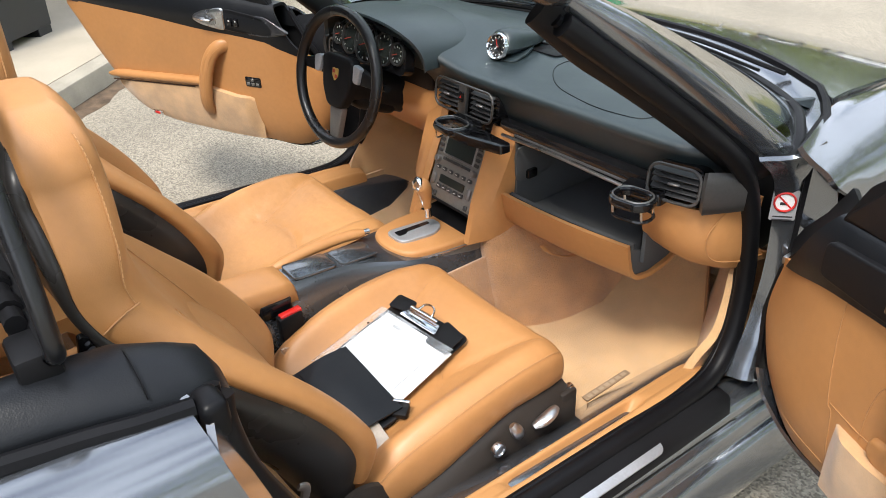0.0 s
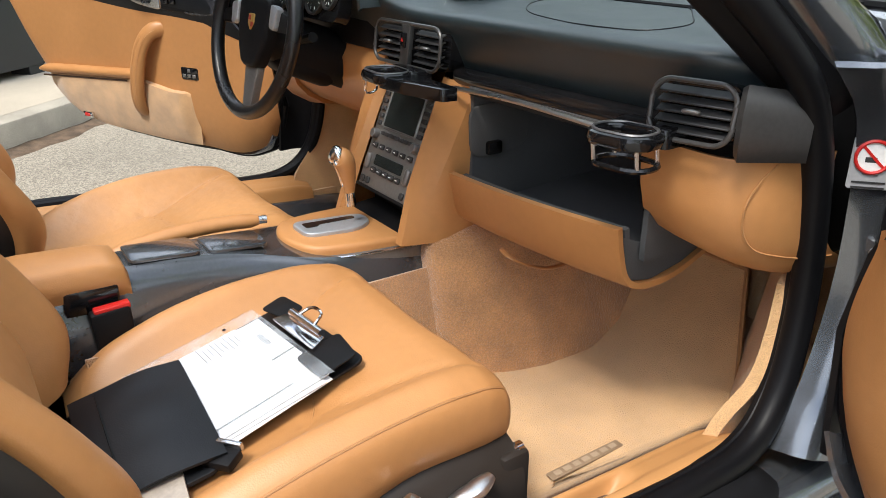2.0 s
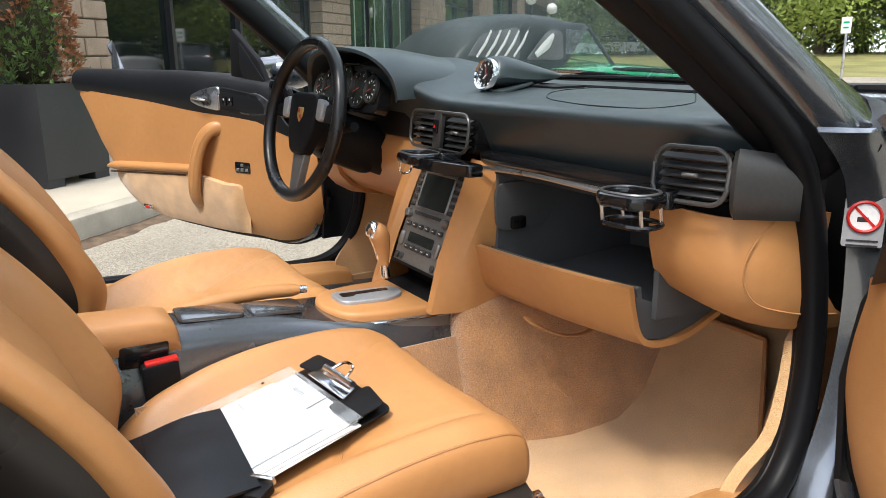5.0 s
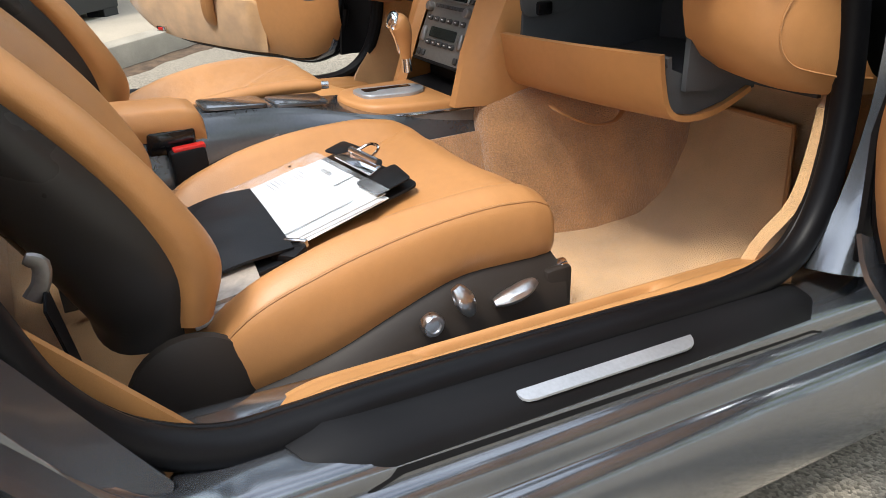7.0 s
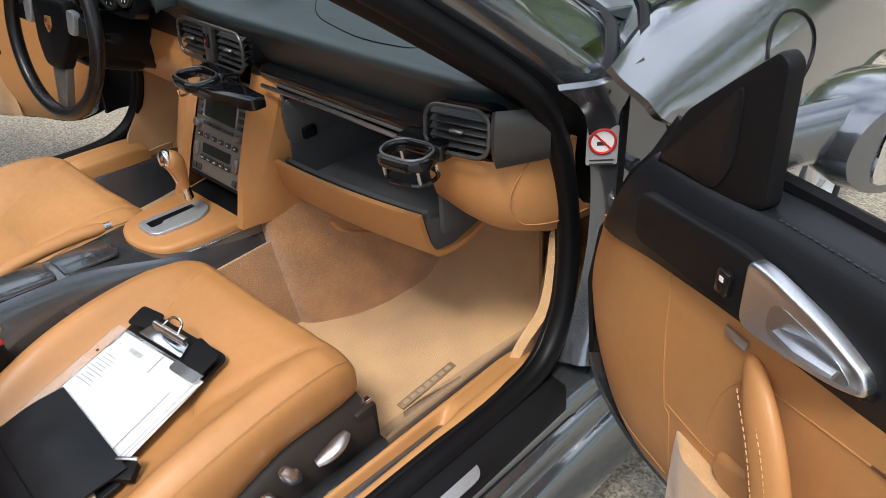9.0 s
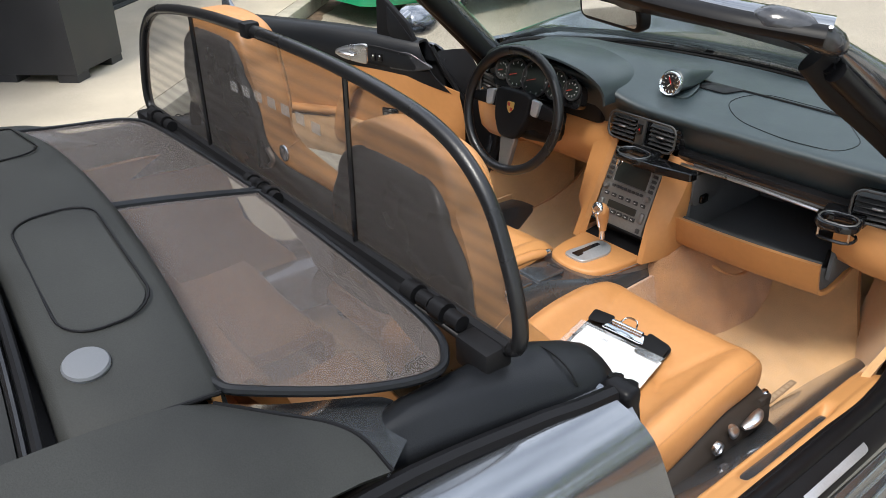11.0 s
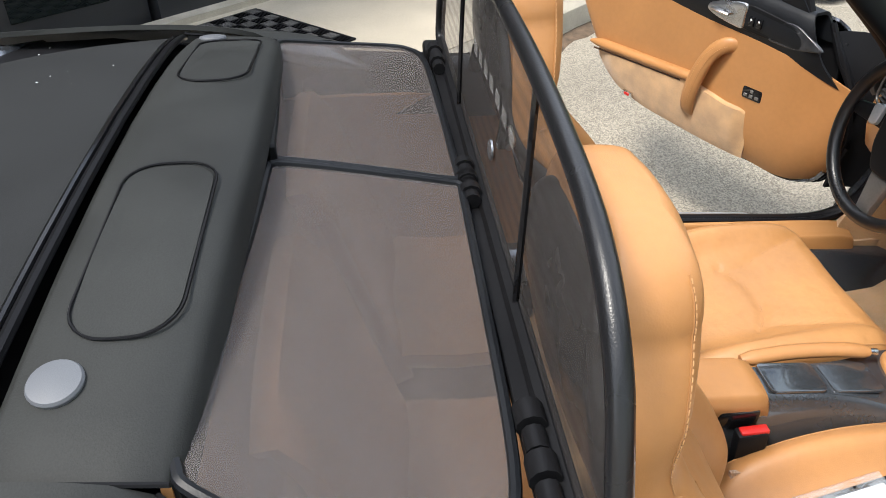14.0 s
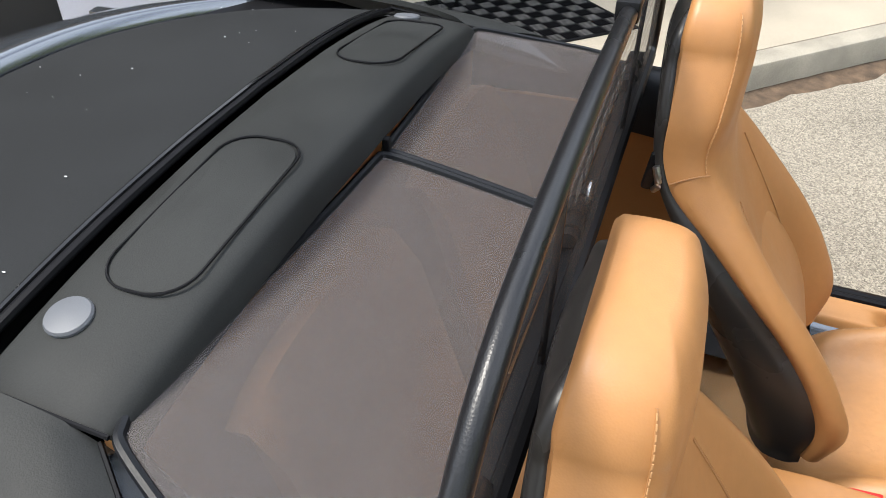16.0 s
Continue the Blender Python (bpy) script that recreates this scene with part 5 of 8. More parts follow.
tray = part("lid_tray", sheet([[A3((x, y + 0.016 + 0.012 * (2 * (x - 0.155) / 0.445 - 1) ** 2, z + 0.022 * (x - 0.155) / 0.445)) for x in np.linspace(0.156, 0.594, 12)] for y, z in ((1.163, 0.590), (1.170, 0.555), (1.20, 0.528), (1.30, 0.526), (1.385, 0.532), (1.56, 0.545))], -0.01), m_liner, lid, "dark grey flocked tray")
part("tray_end", sheet([[A3((0.594, 1.188, 0.60)), A3((0.594, 1.205, 0.525))], [A3((0.594, 1.25, 0.575)), A3((0.594, 1.26, 0.515))], [A3((0.594, 1.40, 0.56)), A3((0.594, 1.40, 0.54))]], 0.008), m_liner, lid)
part("damper_strut", tube([(0.576, 1.258, 0.545), (0.590, 1.238, 0.632)], 0.006, 8), m_black, lid, "black damper strut")
for yy in (1.205, 1.225, 1.245):
    part("tray_bolt", lathe([(0.008, 0), (0.008, 0.006), (0.005, 0.009), (0, 0.009)], 10, Matrix.Translation((0.548 + (yy - 1.2) * 0.6, yy, 0.546 - (yy - 1.2) * 0.05))), m_gloss, lid)
# cup holders that swing out of the slot
for cx, cy, cz, yaw, wide in ((0.634, 1.135, 0.770, 0.15, 0.084), (0.055, 1.118, 0.766, -0.08, 0.096)):
    ho = axes((cx, cy, cz), (math.cos(yaw), math.sin(yaw), 0), (0, 1, 0))
    hol = part("cup_holder", prism(rpoly([(-0.046, 0.014), (0.046, 0.014), (0.050, 0.062), (-0.050, 0.062)], 0.01), 0.026, 0.004, ho @ Matrix.Translation((0, 0, 0.012))), m_gloss, car, "gloss black folding cup holder")
    loop = [ho @ Vector((p[0], p[1] - 0.012, 0)) for p in rounded(wide, 0.064, 0.028, 6)]
    part("holder_ring", tube(loop, 0.0085, 8, closed=True, flat=1.3), m_gloss, hol, "gloss black ring")
    part("holder_lip", tube([p + Vector((0, 0, 0.011)) for p in loop], 0.0022, 6, closed=True), m_titan, hol, "bright ring edge")
    if cx > 0.3:
        low = [p + Vector((0, 0.006, -0.036)) for p in loop]
        part("holder_foot", tube(low, 0.004, 6, closed=True), m_gloss, hol, "lower wire ring")
        for q in (3, 10, 17, 24):
            part("holder_strut", tube([loop[q], low[q]], 0.0028, 6), m_alu, hol)
    else:
        part("holder_foot", tube(cat([loop[14], loop[14] + Vector((0.010, 0, -0.03)), loop[18] + Vector((0, 0, -0.034)), loop[19]], 12), 0.0024, 6), m_chrome, hol, "thin chrome foot")
        part("holder_arm", prism(rpoly([(0.02, -0.040), (0.10, -0.030), (0.195, -0.002), (0.195, 0.03), (0.03, 0.03)], 0.008), 0.022, 0.003, ho @ Matrix.Translation((0, 0, 0.006))), m_gloss, hol, "gloss black swing arm")
# centre console face with radio
stack = axes((CX, 1.150, 0.628), (1, 0, 0), (0, 0.40, 1))
SH = 0.235
rows = [[(CX + s * w, y, z) for s in np.linspace(-1, 1, 7)] for w, y, z in ((0.115, 1.205, 0.765), (0.118, 1.165, 0.66), (0.12, 1.13, 0.565), (0.125, 1.098, 0.475))]
for side in (1, -1):
    rows = []
    for y, z, w, g in ((1.195, 0.762, 0.106, 0.042), (1.150, 0.66, 0.108, 0.036), (1.108, 0.56, 0.110, 0.024), (1.075, 0.455, 0.118, 0.0)):
        rows.append([A3((CX + side * (w - 0.012), y + 0.012, z)), A3((CX + side * (w - 0.004), y, z + 0.002)), A3((CX + side * (w + 0.012), y + 0.003, z)), A3((CX + side * (w + 0.028 + g), y + 0.022 + 0.05 * (g < 0.02), z - 0.002)), A3((CX + side * (w + 0.036 + g), y + 0.05 + 0.05 * (g < 0.02), z - 0.004)), A3((CX + side * (w + 0.04 + g), y + 0.22, z - 0.01))])
    part("console_side", sheet(rows, 0.008 * side), m_tan, car, "tan leather side of the centre console", 45)
radio = part("radio", prism(rounded(0.186, SH, 0.006, 3), 0.03, 0.002, stack), m_radio, car, "grey metallic radio and climate panel with many small keys")
part("display", prism(rounded(0.118, 0.075, 0.003, 2, 0, 0.055), 0.002, 0.0, stack @ Matrix.Translation((0, 0, 0.0022))), m_screen, radio, "dead dark display")
part("display_bezel", tube([stack @ Vector((p[0], p[1], 0.002)) for p in rounded(0.124, 0.081, 0.004, 3, 0, 0.055)], 0.0025, 6, closed=True), m_titan, radio)
for side in (-1, 1):
    for k in range(6):
        part("key", rbox((0.016, 0.0095, 0.006), 0.0015, 1, stack @ Matrix.Translation((side * 0.078, 0.098 - k * 0.0155, 0.002))), m_key, radio)
    part("knob", lathe([(0.010, 0), (0.010, 0.010), (0.008, 0.013), (0, 0.013)], 18, stack @ Matrix.Translation((side * 0.077, -0.003, 0.0))), m_titan, radio, "round knob")
for k in range(8):
    part("key", rbox((0.012, 0.008, 0.005), 0.0012, 1, stack @ Matrix.Translation((-0.052 + k * 0.0148, 0.002, 0.002))), m_key, radio)
for k in range(6):
    part("key", rbox((0.017, 0.011, 0.006), 0.002, 1, stack @ Matrix.Translation((-0.068 + k * 0.0272, -0.026, 0.002))), m_key, radio)
    part("key_mark", rbox((0.006, 0.002, 0.0006), 0, 1, stack @ Matrix.Translation((-0.068 + k * 0.0272, -0.026, 0.0054))), m_white, radio)
part("climate_display", prism(rounded(0.105, 0.022, 0.003, 2, 0, -0.054), 0.003, 0, stack @ Matrix.Translation((0, 0, 0.0026))), m_screen, radio, "climate display")
for side in (-1, 1):
    part("temperature_rocker", rbox((0.016, 0.034, 0.012), 0.006, 3, stack @ Matrix.Translation((side * 0.077, -0.062, 0.002))), m_titan, radio, "temperature rocker")
for k in range(5):
    part("key", rbox((0.019, 0.012, 0.006), 0.002, 1, stack @ Matrix.Translation((-0.048 + k * 0.024, -0.076, 0.002))), m_key, radio)
    part("key_mark", rbox((0.007, 0.002, 0.0006), 0, 1, stack @ Matrix.Translation((-0.048 + k * 0.024, -0.076, 0.0054))), m_white, radio)
for x in (-0.078, -0.058, 0.078):
    part("key", rbox((0.014, 0.014, 0.006), 0.002, 1, stack @ Matrix.Translation((x, -0.101, 0.002))), m_key, radio)
part("lower_tray", sheet([[(CX + s * 0.105, y, z) for s in (-1, -0.5, 0, 0.5, 1)] for y, z in ((1.105, 0.525), (1.16, 0.50), (1.16, 0.47), (1.08, 0.462))], 0.006), m_black, car, "black open tray under the radio")

# ---- tunnel console ----
rows = []
for y in np.linspace(0.30, 1.165, 30):
    t = curve1([0.3, 0.55, 0.62, 0.75, 0.9, 1.05, 1.22], [0.49, 0.50, 0.498, 0.488, 0.462, 0.44, 0.42])(y)
    w = curve1([0.3, 0.6, 0.8, 0.92, 1.05, 1.22], [0.046, 0.048, 0.066, 0.108, 0.118, 0.12])(y)
    h = [(w + 0.045, 0.20), (w + 0.038, 0.33), (w + 0.012, t - 0.05), (w, t - 0.012), (w - 0.010, t), (0, t + 0.002)]
    rows.append([A3((CX + x, y, z)) for x, z in h] + [A3((CX - x, y, z)) for x, z in h[-2::-1]])
tun = part("tunnel_console", sheet(rows, 0.01), m_console_grey, car, "dark grey painted tunnel console", 40)
# armrest
rows = []
for y, t, w in ((0.26, 0.47, 0.04), (0.275, 0.505, 0.052), (0.32, 0.520, 0.060), (0.45, 0.524, 0.062), (0.56, 0.518, 0.060), (0.590, 0.511, 0.056), (0.598, 0.495, 0.054)):
    rows.append([A3((CX + x, y, z)) for x, z in cat([A3((w, t - 0.055))[:2], A3((w + 0.004, t - 0.03))[:2], A3((w - 0.004, t - 0.006))[:2], A3((w - 0.018, t))[:2], A3((0, t + 0.003))[:2], A3((-w + 0.018, t))[:2], A3((-w + 0.004, t - 0.006))[:2], A3((-w - 0.004, t - 0.03))[:2], A3((-w, t - 0.055))[:2]], 30)])
part("armrest", from_rings(rows), m_tan, car, "tan leather centre armrest", 55)
part("armrest_end", rbox((0.016, 0.085, 0.045), 0.006, 2, Matrix.Translation((CX + 0.058, 0.535, 0.462)) @ Matrix.Rotation(-0.05, 4, "X")), m_gloss, car, "gloss black storage latch")
for k in range(2):
    part("console_lid", prism(rounded(0.082, 0.120 - 0.01 * k, 0.012, 3), 0.006, 0.002, axes((CX + 0.0, 0.665 + k * 0.128, 0.503 - k * 0.013), (1, 0, 0), (0, 1, -0.08))), m_console_grey, tun, "glossy blue-grey storage lid")
# handbrake along the driver side
hb = cat([(CX - 0.082, 0.60, 0.478), (CX - 0.080, 0.70, 0.492), (CX - 0.072, 0.80, 0.497), (CX - 0.062, 0.868, 0.494)], 14)
hbk = part("handbrake", tube(hb, [0.012] + [0.018] * 11 + [0.017, 0.012], 10, flat=0.8), m_tan, car, "tan leather handbrake lever", 50)
part("handbrake_button", tube([(CX - 0.062, 0.866, 0.494), (CX - 0.060, 0.884, 0.4935)], 0.008, 10), m_alu, hbk, "bright release button")
# gear panel with chrome gate and shifter
gp = rpoly([(-0.110, 1.10), (-0.106, 0.99), (-0.085, 0.91), (0.0, 0.882), (0.085, 0.91), (0.106, 0.99), (0.115, 1.10), (0.115, 1.17), (-0.11, 1.17)], 0.05, 5)
go = axes((CX, 0, 0.492), (1, 0, 0), (0, 1, -0.03))
part("gear_plinth", prism([(p[0] * 1.03, p[1] * 1.0 - 0.004) for p in gp], 0.05, 0.004, go @ Matrix.Translation((0, 0, -0.008))), m_titan, car, "dark grey metallic plinth")
gpan = part("gear_panel", prism(gp, 0.02, 0.010, go @ Matrix.Translation((0, 0, 0.010)), 3), m_tan, car, "tan leather gear lever surround", 45)
part("gear_plinth_line", tube([go @ Vector((p[0] * 1.03, p[1] - 0.004, -0.012)) for p in gp], 0.0025, 6, closed=True), m_chrome, car)
part("gate_plate", prism(rpoly([(-0.045, 0.925), (0.035, 0.925), (0.048, 1.03), (0.02, 1.075), (-0.03, 1.075)], 0.025, 4), 0.01, 0.003, go @ Matrix.Translation((0, 0, 0.018)), 3), m_satin, gpan, "bright metal shift gate")
part("gate_slot", prism(rpoly([(-0.022, 0.94), (0.004, 0.94), (0.004, 0.965), (-0.004, 0.97), (-0.004, 1.05), (-0.018, 1.05)], 0.004, 2), 0.004, 0, go @ Matrix.Translation((0, 0, 0.0192))), m_gloss, gpan)
sh0 = A3((CX + 0.012, 1.035, 0.514))
part("shift_stalk", tube([sh0, sh0 + A3((0, -0.004, 0.05))], [0.011, 0.008], 10), m_chrome, gpan)
kn = cat([sh0 + A3((0.0, -0.002, 0.028)), sh0 + A3((0, -0.004, 0.055)), sh0 + A3((0, -0.008, 0.082)), sh0 + A3((0, -0.016, 0.100)), sh0 + A3((0, -0.028, 0.106))], 16)
part("shift_knob", tube(kn, [0.011, 0.0115, 0.0125, 0.0135, 0.015, 0.0165, 0.018, 0.0195, 0.0205, 0.021, 0.021, 0.0205, 0.0195, 0.0175, 0.0135, 0.008], 14), m_tan, gpan, "tan leather shift knob", 60)
part("knob_cap", tube([p + A3((-0.006, -0.007, 0.003)) for p in kn[1:]], [0.006, 0.008, 0.009, 0.010, 0.0115, 0.013, 0.0145, 0.016, 0.0175, 0.0185, 0.0195, 0.0195, 0.0185, 0.016, 0.008], 14), m_chrome, gpan, "chrome knob cap")
# buckles
for x in (0.100, -0.088):
    bk = part("belt_buckle", rbox((0.028, 0.062, 0.10), 0.006, 2, axes((x, 0.556, 0.405), (1, 0, 0), (0, 1, 0.05))), m_black, car, "black belt buckle with a red button")
    part("buckle_button", rbox((0.020, 0.056, 0.010), 0.003, 2, axes((x, 0.558, 0.455), (1, 0, 0), (0, 1, 0.05))), m_red, bk, "red release button")
# footwell
rows = []
for y, xt, xb, t in ((1.162, 0.120, 0.150, 0.425), (1.160, 0.146, 0.184, 0.448), (1.170, 0.162, 0.208, 0.456), (1.205, 0.178, 0.236, 0.462), (1.26, 0.196, 0.268, 0.468), (1.35, 0.216, 0.296, 0.472), (1.44, 0.232, 0.322, 0.474), (1.55, 0.240, 0.336, 0.476), (1.66, 0.24, 0.338, 0.476)):
    rows.append([A3((x, y - 0.012 * math.sin(math.pi * k / 6), z)) for k, (x, z) in enumerate([(0.04, t), (xt - 0.045, t - 0.002), (xt - 0.006, t - 0.022), (0.72 * xt + 0.28 * xb + 0.006, t - 0.09), (0.4 * xt + 0.6 * xb + 0.008, 0.29), (xb, 0.205), (xb + 0.006, 0.165)])])
rows = [cat(r, 26) for r in cat([np.array(r) for r in rows], 30)]
part("tunnel_carpet", sheet(rows, -0.02), m_suede, car, "tan plush carpet over the tunnel side", 70)
part("tunnel_carpet", sheet([[A3((-p[0] + 2 * CX, p[1], p[2])) for p in r] for r in rows], 0.02), m_suede, car, "tan plush carpet over the tunnel side", 70)
part("tunnel_lining", sheet([[A3((x, y, z)) for x, z in ((0.145, 0.40), (0.162, 0.34), (0.178, 0.26), (0.188, 0.18))] for y in (0.50, 0.75, 0.95, 1.19)], -0.01), m_suede, car, "tan carpet on the tunnel side")
part("carpet_pull", tube(cat([(0.30, 1.20, 0.475), (0.335, 1.20, 0.468), (0.345, 1.26, 0.44), (0.345, 1.32, 0.435), (0.33, 1.36, 0.45)], 14), 0.006, 8, flat=0.5), m_tan, car, "tan leather carpet loop")
for side in (1, -1):
    rows = []
    for y, z in ((0.86, 0.188), (1.0, 0.186), (1.12, 0.187), (1.22, 0.190), (1.32, 0.196), (1.42, 0.218), (1.50, 0.262), (1.57, 0.34), (1.61, 0.42)):
        rows.append([A3((side * x, y, z + 0.006 * noise.noise(Vector((x * 5, y * 5, side))))) for x in np.linspace(0.17, 0.735 - 0.9 * max(0, y - 1.30) ** 1.3, 14)])
    fm = solo("floor_mat", sheet(rows, -0.012), m_carpet, "tan carpet floor mat with a small metal logo plate", "floor mat", "floor mats")
    part("mat_edge", tube([p + A3((0, 0, 0.003)) for p in cat([r[-1] for r in rows], 30)] + [p + A3((0, 0, 0.003)) for p in rows[-1][::-1]], 0.0045, 6), m_tan_dark, fm, "sewn mat edge")
    if side > 0:
        lo = axes((0.574, 1.175, 0.1925), (0.003, 0.157, 0.003), (-1, 0.02, 0))
        lb = part("logo_plate", prism(rounded(0.160, 0.019, 0.002, 2), 0.003, 0.0006, lo), mat("logo_grey", (0.33, 0.23, 0.145), 0.5, metal=0.2, var=0.1), fm, "small woven metal name strip")
        for k in range(7):
            part("strip_bar", rbox((0.014, 0.010, 0.0008), 0, 1, lo @ Matrix.Translation((-0.062 + k * 0.0207, 0, 0.0007))), mat("logo_light", (0.42, 0.31, 0.21), 0.5, var=0.1), lb)
    # tan sill cover inside the seal, with the grip slot
    rows = []
    for y in np.linspace(0.462, 1.285, 60):
        z = 0.368 - 0.047 * (y - 0.46)
        d = max(0, min(1, (y - 0.655) / 0.05)) * max(0, min(1, (1.085 - y) / 0.06))
        e = max(0, (y - 1.22) / 0.065)
        z -= 0.03 * max(0, (0.56 - y) / 0.10) ** 2
        d = d * d * (3 - 2 * d)
        prof = ((0.700, -0.115), (0.708, -0.070), (0.716, -0.040), (0.722, -0.024), (0.727, -0.0185), (0.7315, -0.0175 - 0.003 * d), (0.737, -0.016 - 0.018 * d), (0.744, -0.013 - 0.032 * d), (0.756, -0.009 - 0.037 * d), (0.765, -0.006 - 0.026 * d), (0.7705, -0.003 - 0.007 * d), (0.777, 0.000), (0.789, 0.0), (0.799, -0.008), (0.803, -0.03))
        rows.append([A3((side * p[0], y, z + p[1] - 0.010 * e ** 2)) for p in cat([A3(q) for q in prof], 50)])
    part("sill_trim", sheet(rows, 0.002 * -side), m_tan_plain, car, "tan sill cover with a long grip slot", 60)
    rows = [[A3((side * x, y, z)) for x, y, z in r] for r in ([(0.738, 1.20, 0.18), (0.715, 1.34, 0.18), (0.585, 1.58, 0.22)], [(0.762, 1.25, 0.33), (0.745, 1.36, 0.34), (0.60, 1.60, 0.34)], [(0.778, 1.305, 0.40), (0.756, 1.38, 0.42), (0.61, 1.61, 0.44)], [(0.776, 1.335, 0.47), (0.748, 1.40, 0.50), (0.62, 1.62, 0.52)], [(0.772, 1.350, 0.548), (0.742, 1.42, 0.57), (0.62, 1.63, 0.59)])]
    rows = [cat(r, 10) for r in cat([np.array(r) for r in rows], 16)]
    part("kick_panel", sheet(rows, 0.02 * side), m_carpet, car, "tan carpet kick panel", 60)
    # lining between mat and sill
    part("side_carpet", sheet([[A3((side * x, y, z)) for x, z in ((0.715, 0.18), (0.722, 0.24), (0.726, 0.29))] for y in (0.45, 0.8, 1.2, 1.4, 1.55)], 0.01 * side), m_carpet, car)

# ---- doors ----
DA = radians(25)


def door(side):
    d, n = Vector((side * math.cos(DA), -math.sin(DA), 0)), Vector((-side * math.sin(DA), -math.cos(DA), 0))
    o = Vector((side * 0.83, 1.25, 0))
    W = lambda u, k, z: A3(o + d * u + n * k + Vector((0, 0, z)))     # u from the hinge, k inwards, z up
    flat = lambda u, k, z: Matrix(((d.x, 0, n.x, (o + d * u + n * k).x), (d.y, 0, n.y, (o + d * u + n * k).y), (d.z, 1, n.z, z), (0, 0, 0, 1)))
    dr = part("door", rbox((0.82, 0.02, 0.36), 0.004, 1, axes(W(0.56, -0.09, 0.63), d, n)), m_black, car, "open door with tan leather lining and a black leather top")
    top = curve1([0.05, 0.27, 0.6, 1.0, 1.31], [0.880, 0.893, 0.910, 0.916, 0.918])
    belt = curve1([0.05, 0.18, 0.3, 0.6, 0.87, 1.09, 1.31], [0.690, 0.748, 0.764, 0.786, 0.815, 0.833, 0.852])
    bot = curve1([0.06, 0.09, 0.14, 0.35, 0.66, 0.88, 0.98, 1.10, 1.16, 1.25, 1.31], [0.455, 0.405, 0.376, 0.362, 0.366, 0.384, 0.410, 0.498, 0.575, 0.725, 0.83])
    us = np.linspace(0.070, 1.296, 70)
    lead = curve1([0.36, 0.66, 0.70, 0.76, 0.83, 0.90, 0.95], [0.0, 0.0, 0.022, 0.072, 0.115, 0.158, 0.185])   # how far the front edge leans back

    def lining_k(u, z):
        s = min(1, max(0, (z - bot(u) - 0.004) / (belt(u) - bot(u) - 0.004)))
        return 0.012 - 0.035 * (1 - s) ** 6 - 0.012 * max(0, (u - 1.2) / 0.11) - 0.055 * max(0, (0.28 - u) / 0.21) ** 2

    def pressed_line(points, material, r=0.0013):
        """A fine line that lies in the lining's surface."""
        pts = cat([A3((u, z, 0)) for u, z in points], 40)
        return part("relief_line", tube([W(p[0], lining_k(p[0], p[1]) + 0.0003, p[1]) for p in pts], r, 6), material, dr)
    # lower lining, tan, three fields in relief
    rows = []
    for u in us:
        b, t = bot(u) + 0.004, belt(u)
        col = []
        for s in np.linspace(0, 1, 26):
            z = b + (t - b) * s
            k = 0.012 - 0.035 * (1 - s) ** 6 - 0.012 * max(0, (u - 1.2) / 0.11) - 0.055 * max(0, (0.28 - u) / 0.21) ** 2
            col.append(W(u - 0.02 * math.sin(math.pi * min(1, s * 1.1)) * max(0, 1 - (u - 0.07) / 0.2), k, z))
        rows.append(col)
    lin = part("lining", sheet(rows, 0.012 * side), m_tan, dr, "tan leather door lining", 60)
    # carpeted map pocket with its armrest lip
    lip_z = lambda u: 0.592 - 0.04 * (u - 0.63)
    pt = lambda u: 0.534 + 0.022 * min(1, max(0, (u - 0.44) / 0.14)) - 0.04 * max(0, u - 0.63)
    rows = []
    for u in np.linspace(0.345, 1.095, 60):
        b, t = bot(u) + 0.008, pt(u)
        r = min(1, (u - 0.34) / 0.05) * min(1, max(0.05, (1.12 - u) / 0.12))
        rows.append([W(u, 0.004 + 0.030 * math.sin(min(1, s * 1.15) * math.pi * 0.5) ** 0.8 * r, b + (t - b) * s) for s in np.linspace(0, 1, 14)] + [W(u, 0.004 + 0.020 * r, t + 0.003), W(u, 0.002, t + 0.004)])
    part("map_pocket", sheet(rows, 0.006 * side), m_suede_door, dr, "tan suede-like map pocket", 60)
    lip = [W(u, 0.030, lip_z(u) - 0.014 - 0.006 * max(0, u - 1.08) / 0.07) for u in np.linspace(0.575, 1.130, 22)]
    part("armrest_lip", tube(lip, [0.020] + [0.024] * 18 + [0.022, 0.017, 0.008], 14, flat=0.72), m_tan, dr, "padded tan leather armrest lid", 60)
    part("armrest_line", tube([W(u, 0.040, lip_z(u) - 0.036 - 0.004 * (u - 0.7)) for u in np.linspace(0.64, 1.10, 10)], 0.0032, 6), m_gap, dr)
    # upright pull handle over its padded base
    hp = cat([W(0.592, 0.004, 0.452), W(0.590, 0.034, 0.464), W(0.580, 0.052, 0.52), W(0.555, 0.056, 0.61), W(0.520, 0.050, 0.688), W(0.478, 0.034, 0.728), W(0.436, 0.0, 0.722)], 30)
    part("pull_handle", tube(hp, [0.030] * 3 + [0.030] * 10 + list(np.linspace(0.030, 0.025, 14)) + [0.024, 0.022, 0.018], 14, flat=0.52, up=n), m_tan, dr, "curved tan leather pull handle", 60)
    for q in (0.011, -0.011):
        part("seam", stitches([p + A3(n) * 0.0150 + A3(d) * q for p in hp[6:26]], 0.008, 0.005, 0.0008, n), m_thread, dr)
